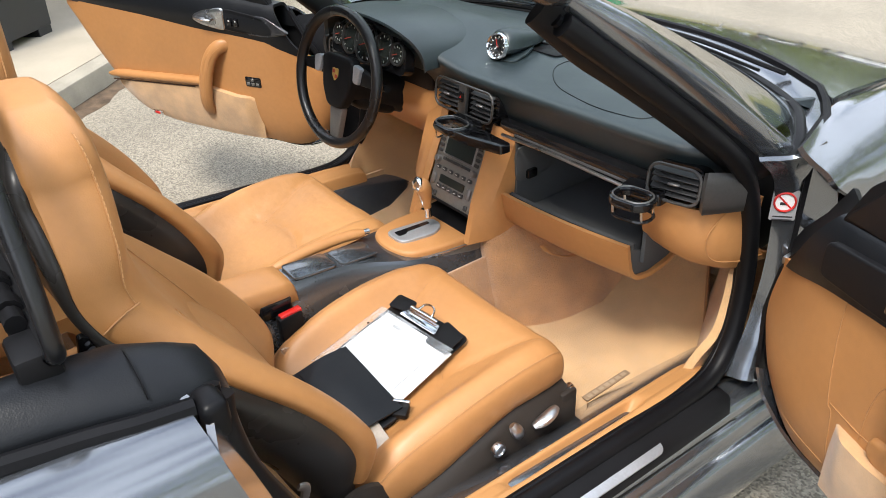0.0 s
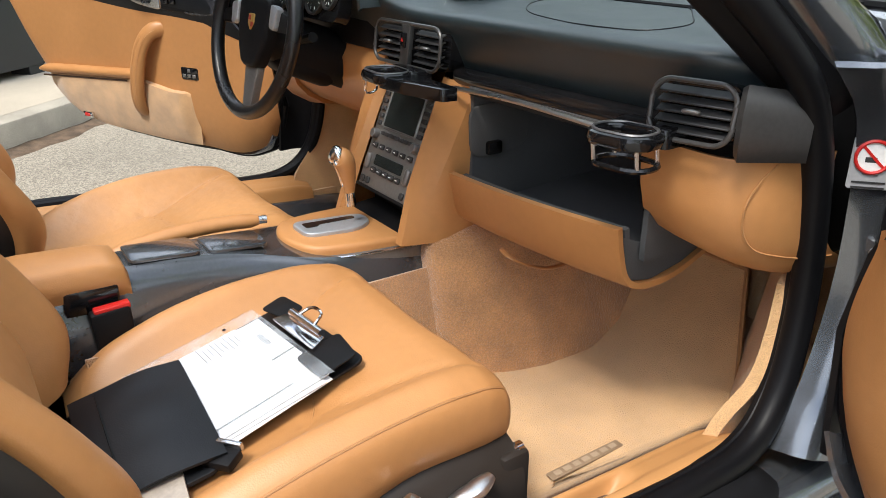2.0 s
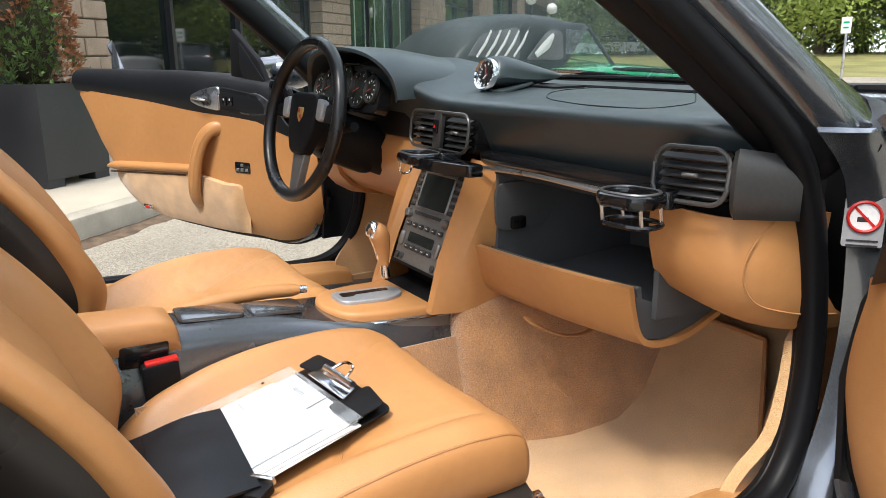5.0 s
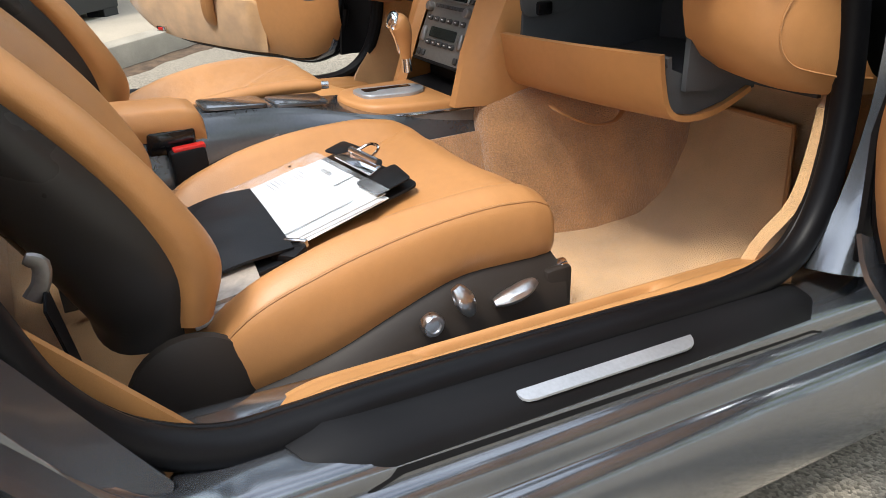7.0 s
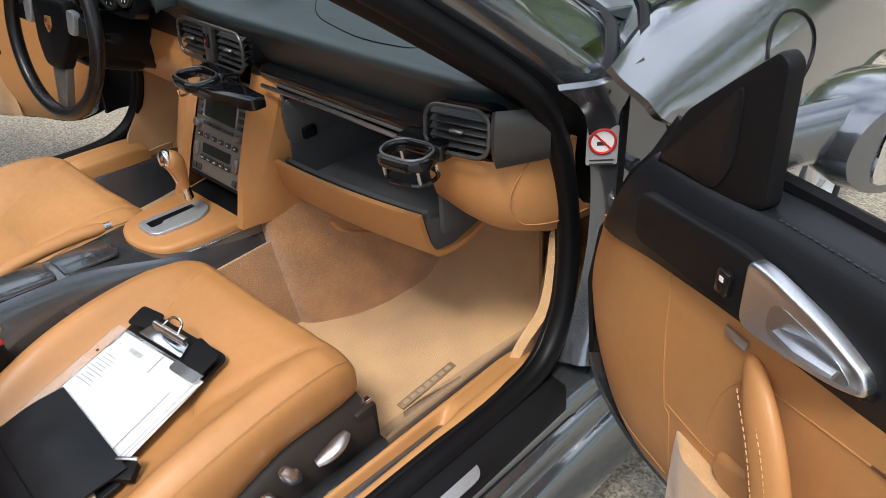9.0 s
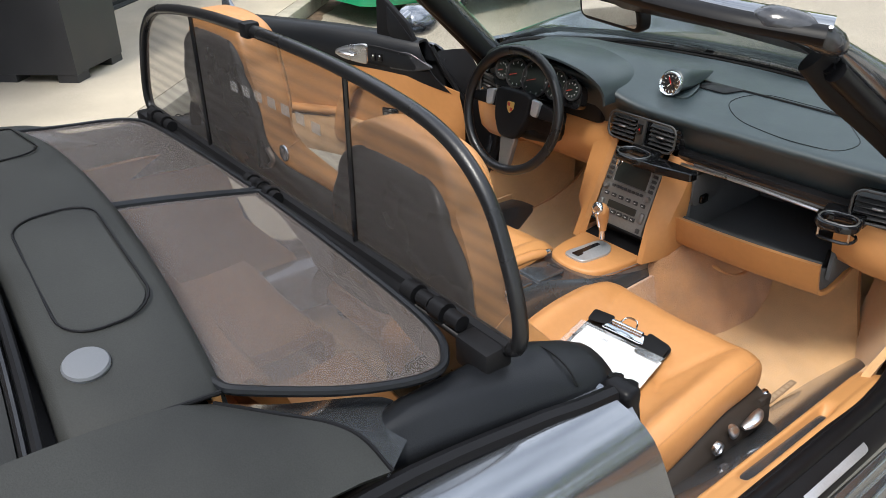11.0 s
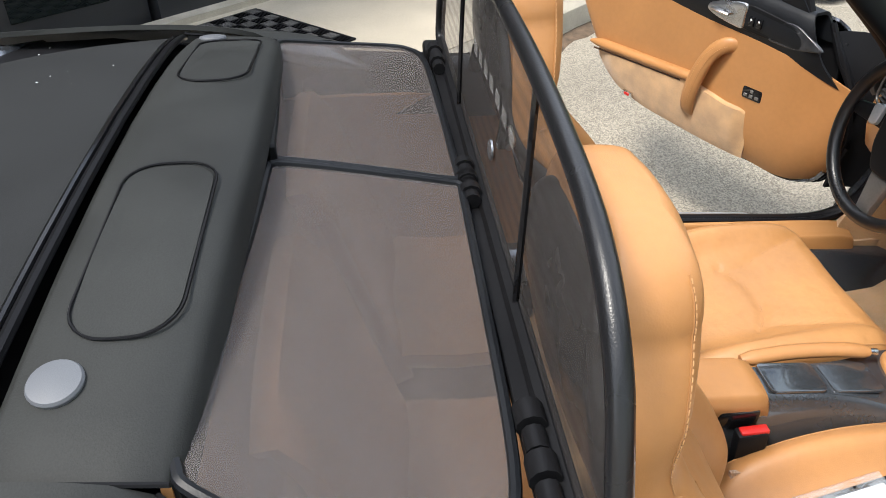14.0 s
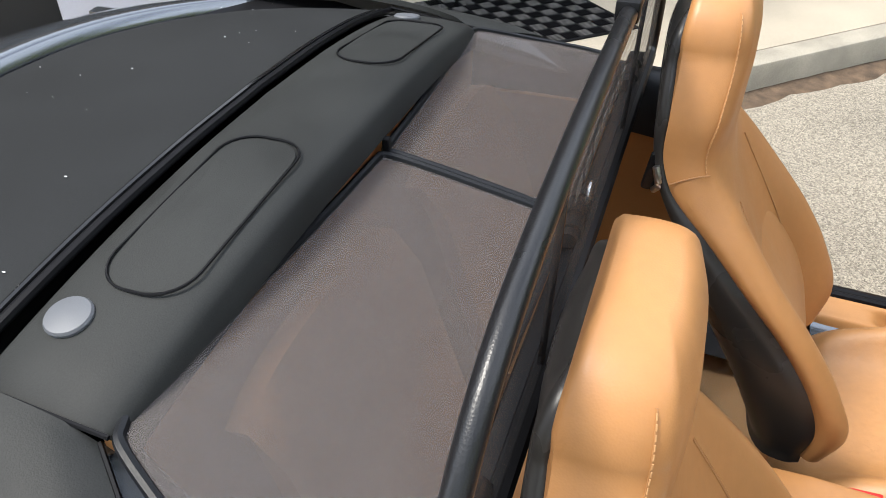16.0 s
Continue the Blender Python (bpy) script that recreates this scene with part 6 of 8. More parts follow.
    # end of the armrest inside the handle
    part("armrest_end", prism(rpoly([(0.64, 0.588), (0.50, 0.592), (0.428, 0.582), (0.424, 0.545), (0.47, 0.520), (0.60, 0.516), (0.64, 0.530)], 0.014), 0.044, 0.010, flat(0, 0.022, 0), 3), m_tan, dr, "tan leather end of the armrest", 60)
    # seams pressed into the lining
    pressed_line([(0.60, belt(0.60) - 0.046), (0.52, belt(0.5) - 0.050), (0.455, 0.715), (0.420, 0.675), (0.405, 0.62), (0.402, 0.545)], m_tan_dark)
    pressed_line([(u, belt(u) - 0.032 - 0.014 * max(0, (0.9 - u) / 0.3)) for u in np.linspace(0.60, 1.285, 24)], m_gap, 0.0018)
    pressed_line([(0.300, belt(0.3) - 0.004), (0.305, 0.66), (0.320, 0.56), (0.334, 0.534), (0.342, 0.40)], m_tan_dark)
    pressed_line([(0.325, 0.560), (0.36, 0.558), (0.40, 0.557), (0.425, 0.560)], m_tan_dark)
    # pressed edge of the loudspeaker cover
    pressed_line([(0.330, 0.412), (0.22, 0.414), (0.145, 0.420), (0.118, 0.450), (0.115, 0.56), (0.118, 0.64)], m_tan_dark, 0.0011)
    # black leather top
    rows = []
    for u in np.linspace(0.075, 1.312, 56):
        b, t = belt(u), top(u)
        prof = [(0.012, b - 0.002), (0.022, b + 0.35 * (t - b)), (0.018, b + 0.72 * (t - b)), (0.0, t - 0.004), (-0.022, t), (-0.055, t - 0.002), (-0.062, t - 0.02), (-0.062, t - 0.08)]
        col = []
        for k, z in prof:
            v = u if u > 0.42 else u + lead(z) * (0.42 - u) / 0.345
            col.append(W(v, k - 0.05 * max(0, (0.26 - v) / 0.19) ** 2, z))
        rows.append(col)
    rows = [cat(r, 22) for r in rows]
    part("door_top", sheet(rows, 0.01 * side), m_black_leather, dr, "black leather door top with a stitched edge", 60)
    part("seam", stitches([W(u, -0.004, top(u) - 0.0005) for u in np.linspace(0.42, 1.30, 60)], 0.009, 0.005, 0.0009), m_key, dr)
    part("window_rubber", tube([W(u, -0.072, top(u) - 0.006) for u in np.linspace(0.30, 1.31, 8)], 0.012, 8), m_rubber, dr)
    # switch panel with the bright release cup
    part("switch_panel", prism(rpoly([(0.24, 0.780), (0.40, 0.788), (0.595, 0.812), (0.56, 0.850), (0.42, 0.872), (0.24, 0.850)], 0.02), 0.02, 0.006, flat(0, 0.030, 0), 3), m_black, dr, "black switch panel")
    cup = [(0.432, 0.790), (0.50, 0.797), (0.555, 0.808), (0.588, 0.822), (0.580, 0.842), (0.53, 0.860), (0.46, 0.872), (0.430, 0.872)]
    cm = flat(0, 0.036, 0)
    cp = part("release_cup", prism(rpoly(cup, 0.02), 0.016, 0.005, cm, 3), m_alu, dr, "satin silver release handle surround")
    # flat plate in darker metal: the cup's inner shade is put into its colour
    part("cup_shade", prism(rpoly([(0.47, 0.806), (0.53, 0.812), (0.576, 0.824), (0.55, 0.842), (0.47, 0.852)], 0.02), 0.004, 0.0, cm @ Matrix.Translation((0, 0, 0.0008))), mat("cup_shadow", (0.42, 0.43, 0.44), 0.3, metal=1.0, var=0.1), cp)
    part("release_lever", tube([W(0.49, 0.042, 0.826), W(0.525, 0.050, 0.832), W(0.56, 0.044, 0.832)], [0.008, 0.011, 0.007], 8, flat=0.6), m_alu, cp)
    for k in range(2 if side < 0 else 1):
        part("window_switch", rbox((0.020, 0.03, 0.010), 0.003, 2, flat(0.405 - k * 0.03, 0.033, 0.825)), m_gloss, dr, "black window switch")
        part("switch_mark", rbox((0.006, 0.006, 0.0006), 0, 1, flat(0.405 - k * 0.03, 0.0385, 0.831)), m_white, dr)
    if side < 0:
        part("grab_recess", prism(rpoly([(0.14, 0.800), (0.24, 0.780), (0.345, 0.782), (0.355, 0.850), (0.25, 0.856)], 0.025), 0.01, 0.004, flat(0, 0.030, 0), 3), m_seal_end, dr, "dark grey recess")
        sm = flat(0.350, 0.020, 0.602)
        sw = part("seat_switch_block", prism(rounded(0.075, 0.038, 0.006, 3), 0.008, 0.002, sm @ Matrix.Translation((0, 0, 0.006))), m_gloss, dr, "black seat memory switch block")
        for k in range(3):
            part("memory_key", rbox((0.014, 0.010, 0.004), 0.001, 1, sm @ Matrix.Translation((-0.022 + k * 0.022, -0.007, 0.0075))), m_titan, sw)
        part("memory_key", rbox((0.012, 0.010, 0.004), 0.001, 1, sm @ Matrix.Translation((0, 0.009, 0.0075))), m_titan, sw)
    part("badge", prism(rounded(0.034, 0.013, 0.002, 2), 0.003, 0.0006, flat(0.622 if side < 0 else 0.420, 0.018, 0.776 if side < 0 else 0.754)), m_alu, dr, "small metal badge")
    part("badge", prism(rounded(0.022, 0.007, 0.002, 2), 0.003, 0.0006, flat(0.408 if side < 0 else 0.72, 0.018, 0.758 if side < 0 else 0.782)), m_alu, dr)
    part("courtesy_lamp", rbox((0.05, 0.02, 0.012), 0.003, 2, flat(0.892, 0.031, 0.412)), m_chrome, dr, "door courtesy lamp")
    part("lamp_lens", rbox((0.028, 0.012, 0.012), 0.002, 1, flat(0.892, 0.033, 0.412)), m_red, dr)
    # mirror triangle
    tri = [(0.225, 0.872), (0.33, 0.876), (0.405, 0.90), (0.398, 1.052), (0.383, 1.060), (0.335, 1.018), (0.268, 0.957), (0.242, 0.905)]
    part("mirror_triangle", prism(rpoly(tri, 0.012), 0.020, 0.006, flat(0, 0.0, 0), 2), m_black, dr, "black mirror triangle")
    part("triangle_inset", prism(rpoly([(0.235, 0.885), (0.335, 0.89), (0.355, 0.93), (0.352, 1.02)], 0.016), 0.004, 0.002, flat(0, 0.003, 0), 2), m_black_leather, dr)
    # shell behind the lining: painted outer skin and dark edge
    rows = []
    for u in us:
        b, t = bot(u) - 0.012, top(u)
        rows.append([W(u + 0.004 + max(0, lead(z) - 0.02) * max(0, 0.42 - u) / 0.35, k, z) for k, z in ((-0.035, b), (-0.055, b - 0.006), (-0.12, b + 0.004), (-0.150, b + 0.10), (-0.155, b + 0.25), (-0.13, t - 0.06), (-0.085, t - 0.012))])
    part("outer_skin", sheet([cat(r, 18) for r in rows], -0.008 * side), m_paint, dr, "grey metallic outer door skin", 50)
    edge = [W(u, -0.050 - 0.040 * max(0, (0.28 - u) / 0.21) ** 2, bot(u) - 0.010) for u in us]
    part("door_edge_seal", tube(edge, 0.013, 8), m_rubber, dr, "black rubber edge of the door")
    part("front_edge", sheet([[W(u + lead(z), k, z) for u, k in ((0.062, -0.05), (0.052, -0.09), (0.02, -0.125), (-0.035, -0.155))] for z in (0.375, 0.44, 0.55, 0.66, 0.70, 0.76, 0.84)], 0.01 * side), m_black, dr, "black front edge of the door")
    part("front_edge", tube([W(u + lead(z), -0.064, z) for u, z in ((0.098, 0.39), (0.070, 0.44), (0.058, 0.52), (0.058, 0.66), (0.062, 0.72), (0.064, 0.80), (0.066, 0.86))], 0.010, 8), m_rubber, dr)
    part("rear_edge", sheet([[W(1.312, k, z) for k in (0.0, -0.05, -0.13)] for z in (0.83, 0.86, 0.905)], -0.01 * side), m_paint, dr)
    # door check strap and hinge
    part("hinge", rbox((0.034, 0.022, 0.034), 0.005, 2, axes(W(0.02, -0.165, 0.70), d, n)), m_paint, dr)
    part("hinge", rbox((0.034, 0.022, 0.034), 0.005, 2, axes(W(0.02, -0.165, 0.48), d, n)), m_paint, dr)
    # outside mirror
    mc = W(0.345, -0.150, 0.935)
    part("mirror_arm", tube(cat([W(0.33, -0.03, 0.925), W(0.335, -0.08, 0.930), mc], 8), 0.036, 12, flat=0.7, up=d), m_paint, dr, "grey metallic mirror arm")
    rings = []
    for k, (f, r) in enumerate([(-0.055, 0.75), (-0.05, 0.95), (-0.03, 1.02), (0.01, 0.98), (0.05, 0.80), (0.07, 0.5), (0.078, 0.1)]):
        c = W(0.335, -0.232, 0.918)
        fw = -A3(d)
        lat = -A3(n)
        rings.append([c + fw * f + lat * (0.115 * r * math.cos(q)) + A3((0, 0, 0.062 * r * math.sin(q) * (1 - 0.15 * math.cos(q) * 1))) for q in np.linspace(0, 2 * math.pi, 33)[:-1]])
    ms = part("mirror_housing", from_rings(rings), m_paint, dr, "grey metallic mirror housing", 50)
    gm = axes(W(0.3935, -0.232, 0.918), -n * side, (0, 0, 1))
    part("mirror_glass", prism(rpoly([(-0.078, -0.042), (0.085, -0.038), (0.088, 0.036), (-0.070, 0.044)], 0.03), 0.012, 0.002, gm), m_mirror, ms, "convex mirror glass")
    return dr


door(1)
door(-1)

# ---- steering wheel ----
WC = A3((-0.354, 1.005, 0.822))
wa = A3((0.07, -0.965, 0.24))          # along the column towards the driver
wx = A3((0.997, 0.072, 0))
wy = np.cross(wa / np.linalg.norm(wa), wx)
wm = axes(WC, wx, wy)
sw = part("steering_wheel", tube([wm @ Vector((0.186 * math.cos(q), 0.186 * math.sin(q), -0.004)) for q in np.linspace(0, 2 * math.pi, 61)[:-1]], 0.0158, 12, closed=True, up=wa), m_rim, car, "black leather three-spoke steering wheel", 60)
part("hub_pad", prism(rpoly([(-0.075, 0.055), (-0.055, 0.066), (0.055, 0.066), (0.075, 0.055), (0.065, -0.03), (0.035, -0.085), (-0.035, -0.085), (-0.065, -0.03)], 0.02), 0.03, 0.010, wm @ Matrix.Translation((0, 0, 0.002)), 3), m_black, sw, "black airbag pad", 45)
for s in (1, -1):
    part("spoke", prism(rpoly([(s * 0.066, 0.050), (s * 0.178, 0.030), (s * 0.178, 0.0), (s * 0.062, 0.0)], 0.012), 0.02, 0.005, wm @ Matrix.Translation((0, 0, -0.008)), 2), m_black, sw)
    part("spoke_switch", prism(rpoly([(s * 0.078, 0.055), (s * 0.112, 0.048), (s * 0.106, 0.0), (s * 0.080, 0.004)], 0.010), 0.016, 0.005, wm @ Matrix.Translation((0, 0, 0.003)), 2), m_satin, sw, "silver shift button")
part("lower_spoke", prism(rpoly([(-0.032, -0.08), (0.032, -0.08), (0.020, -0.178), (-0.020, -0.178)], 0.008), 0.018, 0.004, wm @ Matrix.Translation((0, 0, -0.010)), 2), m_titan, sw, "dark metal lower spoke")
cr = part("crest", prism(rpoly([(-0.014, 0.017), (0.014, 0.017), (0.014, -0.004), (0, -0.020), (-0.014, -0.004)], 0.004), 0.004, 0.001, wm @ Matrix.Translation((0, 0.012, 0.0045))), m_gold, sw, "small coloured shield")
part("crest_field", rbox((0.010, 0.010, 0.001), 0, 1, wm @ Matrix.Translation((-0.006, 0.020, 0.0048))), m_orange_red, cr)
part("crest_field", rbox((0.010, 0.010, 0.001), 0, 1, wm @ Matrix.Translation((0.006, 0.006, 0.0048))), m_orange_red, cr)
part("steering_column", tube([WC + A3((0, 0.02, -0.008)), WC + A3((0, 0.10, -0.045)), WC + A3((0, 0.24, -0.10))], [0.05, 0.06, 0.065], 14), m_black, car, "black steering column shroud")
part("column_shroud", rbox((0.11, 0.16, 0.12), 0.03, 3, axes((-0.365, 1.13, 0.755), (1, 0, 0), (0, 0.92, -0.39))), m_black, car)
part("ignition_stalk", tube([WC + A3((0.05, 0.08, -0.03)), WC + A3((0.16, 0.07, -0.01))], [0.008, 0.011], 8), m_black, car)
part("ignition_stalk", tube([WC + A3((-0.05, 0.08, -0.03)), WC + A3((-0.16, 0.07, -0.01))], [0.008, 0.011], 8), m_black, car)
# rear-view mirror
mm = axes((0.03, 0.975, 1.185), (0.98, -0.20, 0), (0, -0.16, 1))
mr = part("rear_view_mirror", prism(rpoly([(-0.125, -0.038), (0.125, -0.038), (0.122, 0.034), (-0.122, 0.034)], 0.034), 0.03, 0.008, mm, 3), m_black, car, "black framed rear-view mirror", 50)
part("mirror_pane", prism(rpoly([(-0.110, -0.026), (0.110, -0.026), (0.108, 0.022), (-0.108, 0.022)], 0.016), 0.002, 0, mm @ Matrix.Translation((0, 0, 0.0015))), m_mirror, mr)
part("mirror_stem", tube(cat([(0.03, 0.99, 1.19), (0.03, 1.03, 1.21), (0.03, 1.06, 1.225)], 6), 0.011, 8), m_black, mr)
for side in (1, -1):
    vs = sheet([[A3((side * x, y + 0.002, z)) for x, z in ((0.10, 1.268 - f), (0.35, 1.262 - f), (0.58, 1.245 - f))] for y, f in ((0.80, 0.004), (0.87, 0.03), (0.94, 0.062))], -0.018)
    part("sun_visor", vs, m_black, car, "black folded sun visor", 50)

# ---- things on the passenger seat ----
PA = radians(6)
pw, pl = Vector((math.cos(PA), math.sin(PA), 0)), Vector((-math.sin(PA), math.cos(PA), 0.2)).normalized()
board_at = Vector((0.337, 0.667, 0.40))
bo2 = axes(board_at, pw, pl)          # x across, y towards the dash, z off the board
P2 = lambda z=0.0, x=0.0, y=0.0, r=0.0: bo2 @ Matrix.Translation((x, y, z)) @ Matrix.Rotation(r, 4, "Z")
cb = thing("clipboard", board_at, "black clipboard with a metal clip lying on the passenger seat", "clipboard")
part("board", prism(rounded(0.236, 0.325, 0.016, 5), 0.004, 0.001, P2(0.004)), m_black, cb)
part("board_flap", prism(rpoly([(-0.118, 0.16), (-0.055, 0.165), (-0.050, 0.128), (-0.112, 0.115)], 0.01), 0.002, 0.0006, P2(0.020)), m_black, cb)
part("board_flap", prism(rpoly([(0.05, 0.163), (0.118, 0.15), (0.12, 0.085), (0.05, 0.085)], 0.01), 0.002, 0.0006, P2(0.020)), m_black, cb)
part("clip_plate", prism(rpoly([(-0.062, -0.012), (0.062, -0.012), (0.050, 0.016), (-0.050, 0.016)], 0.004), 0.003, 0.0008, P2(0.026, 0.0, 0.122, 0.0)), m_chrome, cb, "chrome clip plate")
part("clip_spring", tube([P2(0.030, 0.0, 0.138) @ Vector((x, 0, 0)) for x in np.linspace(-0.045, 0.045, 4)], 0.0065, 10), m_chrome, cb, "chrome clip spring")
part("clip_handle", tube([P2(0.034, 0, 0.150) @ Vector(p) for p in cat([(-0.024, -0.012, 0), (-0.014, 0.010, 0.006), (0.014, 0.010, 0.006), (0.024, -0.012, 0)], 10)], 0.0026, 6), m_chrome, cb, "chrome wire handle")
for k, (dx, dy, r) in enumerate([(0.006, -0.018, 0.00), (0.012, -0.026, -0.03), (0.018, -0.022, 0.03)]):
    solo("paper_sheet", prism([(-0.108, -0.14), (0.108, -0.14), (0.108, 0.12), (-0.108, 0.12)], 0.0012, 0, P2(0.0072 + 0.0024 * (2 - k), dx, dy, r)), m_paper, "white paper sheet held on the clipboard", "paper", "sheets on the clipboard")
form = thing("printed_form", P2(0.014).translation, "white printed form with a block of fine print", "form")
part("sheet", prism([(-0.10, -0.082), (-0.085, -0.082), (0.095, -0.098), (0.093, 0.055), (0.02, 0.06), (0.018, 0.10), (-0.055, 0.092), (-0.058, 0.06), (-0.10, 0.06)], 0.0012, 0, P2(0.0165, 0.0, 0.0)), m_paper, form)
for k in range(9):
    part("print_line", rbox((0.03 + 0.008 * (k * 7 % 3), 0.0012, 0.0004), 0, 1, P2(0.0168, -0.074 + 0.002 * (k % 2), 0.05 - k * 0.0075)), m_key, form)
for k in range(9):
    part("bar_code_bar", rbox((0.0016, 0.009, 0.0004), 0, 1, P2(0.0168, -0.052 + k * 0.0042, 0.078)), m_key, form)
# clear sleeve with a crumpled lower end
rows = []
for v in np.linspace(-0.118, 0.105, 22):
    row = []
    for u in np.linspace(-0.122, 0.128, 22):
        k = max(0, (u - 0.02) / 0.11) + max(0, (-0.03 - v) / 0.09)
        row.append(A3(P2(0.0205 + 0.003 * k * (0.5 + noise.noise(Vector((u * 40, v * 40, 3)))) + 0.0006 * noise.noise(Vector((u * 20, v * 20, 8)))) @ Vector((u, v, 0))))
    rows.append(row)
m_sleeve = bpy.data.materials.new("plastic_sleeve")
m_sleeve.use_nodes = True
sn, sl_ = m_sleeve.node_tree.nodes, m_sleeve.node_tree.links
sb = sn["Principled BSDF"]
sb.inputs["Base Color"].default_value = (0.62, 0.66, 0.70, 1)
sb.inputs["Roughness"].default_value = 0.14
st_, sx_ = sn.new("ShaderNodeBsdfTransparent"), sn.new("ShaderNodeMixShader")
sw_, sc_, sr_ = sn.new("ShaderNodeTexNoise"), sn.new("ShaderNodeTexCoord"), sn.new("ShaderNodeMapRange")
sw_.inputs["Scale"].default_value = 14
sr_.inputs["From Min"].default_value, sr_.inputs["From Max"].default_value = 0.35, 0.7
sr_.inputs["To Min"].default_value, sr_.inputs["To Max"].default_value = 0.14, 0.42
sl_.new(sc_.outputs["Object"], sw_.inputs["Vector"])
sl_.new(sw_.outputs["Fac"], sr_.inputs["Value"])
sl_.new(sr_.outputs["Result"], sx_.inputs["Fac"])
sl_.new(st_.outputs["BSDF"], sx_.inputs[1])
sl_.new(sb.outputs["BSDF"], sx_.inputs[2])
sl_.new(sx_.outputs["Shader"], sn["Material Output"].inputs["Surface"])
sleeve = solo("plastic_sleeve", from_rings(rows, closed=False, caps=False), m_sleeve, "clear crumpled plastic document sleeve over the form", "document sleeve")
part("sleeve_hole", lathe([(0.003, 0), (0.003, 0.0008), (0, 0.0008)], 10, P2(0.0215, -0.105, 0.045)), m_gloss, sleeve)
part("sleeve_edge", tube([P2(0.0215) @ Vector((-0.121, v, 0)) for v in (-0.115, 0.1)], 0.0012, 5), m_clear, sleeve)
# loose binder clip on the paper edge
bc = thing("binder_clip", P2(0.01, 0.15, -0.09).translation, "small black and silver binder clip on the paper edge", "binder clip")
part("clip_body", rbox((0.045, 0.03, 0.014), 0.003, 2, P2(0.014, 0.148, -0.085, 0.5)), m_black, bc)
part("clip_jaw", rbox((0.04, 0.008, 0.012), 0.003, 2, P2(0.022, 0.142, -0.068, 0.5)), m_alu, bc)
# black leather case with booklets
wo = bo2 @ Matrix.Translation((0.022, -0.135, 0.0)) @ Matrix.Rotation(radians(-9), 4, "Z")
wc = thing("document_case", wo.translation, "black leather document case half over its booklets", "document case")
part("case_back", prism(rounded(0.255, 0.165, 0.018, 5), 0.006, 0.002, wo @ Matrix.Translation((0, -0.015, 0.011))), m_black_leather, wc)
rows = []
for u in np.linspace(-0.130, 0.118, 20):
    rows.append([A3(wo @ Vector((u + 0.004 * math.sin(v * 18), v, 0.020 + 0.016 * math.cos((v + 0.0) * 16) * (1 - (u / 0.2) ** 2) + 0.004 * noise.noise(Vector((u * 14, v * 14, 1)))))) for v in np.linspace(-0.085, 0.078, 18)])
part("case_flap", sheet(rows, 0.004), m_black_leather, wc, "soft black leather flap", 70)
part("case_seam", tube([rows[i][4] + A3((0, 0, 0.001)) for i in range(1, 19)], 0.0014, 5), m_rubber, wc)
for k in range(3):
    solo("booklet", prism([(-0.045, -0.05), (0.05, -0.05), (0.05, 0.05), (-0.045, 0.05)], 0.006, 0.001, wo @ Matrix.Translation((0.118 + 0.006 * k, -0.03 - 0.004 * k, 0.0175 - 0.0068 * k)) @ Matrix.Rotation(0.08 * (k - 1), 4, "Z")), mat("booklet_cover", (0.42 + 0.1 * k, 0.36 + 0.12 * k, 0.30 + 0.15 * k), 0.35, var=0.35, scale=30, bump=0.0), "glossy owner booklet sticking out of the case", "booklet", "booklets in the case")

# ---- stickers, latches and small fittings on the car ----
sk = axes(Vector((0.8205, 1.3875, 0.740)), (0.75, 0.66, 0.0), (-0.04, 0.0, 1))
wsn = part("warning_sticker", prism(rounded(0.052, 0.070, 0.004, 3), 0.0012, 0, sk @ Matrix.Translation((0, 0, 0.012))), mat("sticker_film", (0.34, 0.34, 0.35), 0.35, var=0.1, bump=0), car, "white warning sticker with a red no-child-seat sign")
part("sign_ring", tube([sk @ Matrix.Translation((0, 0.008, 0.0135)) @ Vector((0.021 * math.cos(q), 0.021 * math.sin(q), 0)) for q in np.linspace(0, 2 * math.pi, 33)[:-1]], 0.0024, 6, closed=True), m_red, wsn, "red ring")
part("sign_field", lathe([(0.020, 0), (0.020, 0.0006), (0, 0.0006)], 24, sk @ Matrix.Translation((0, 0.008, 0.0122))), m_white, wsn)
part("sign_bar", rbox((0.04, 0.0035, 0.001), 0, 1, sk @ Matrix.Translation((0, 0.008, 0.0132)) @ Matrix.Rotation(-0.78, 4, "Z")), m_red, wsn, "red cross bar")
part("sign_mark", rbox((0.014, 0.007, 0.0008), 0.002, 1, sk @ Matrix.Translation((-0.002, 0.004, 0.0128))), m_key, wsn)
for k in range(2):
    part("print_bar", rbox((0.04, 0.0025, 0.0006), 0, 1, sk @ Matrix.Translation((0, -0.026 - 0.007 * k, 0.0128))), m_key, wsn)
part("door_check", rbox((0.018, 0.036, 0.020), 0.005, 2, Matrix.Translation((0.862, 1.385, 0.622))), m_alu, car, "metal door check bracket")
for yy in (1.368, 1.402):
    part("check_bolt", lathe([(0.009, 0), (0.009, 0.012), (0.005, 0.014), (0, 0.014)], 8, axes((0.872, yy, 0.622), (0, 1, 0), (0, 0, 1))), m_alu, car)
part("hinge_arm", tube([(0.87, 1.43, 0.69), (0.90, 1.40, 0.69), (0.93, 1.33, 0.69)], 0.014, 8), m_paint, car)
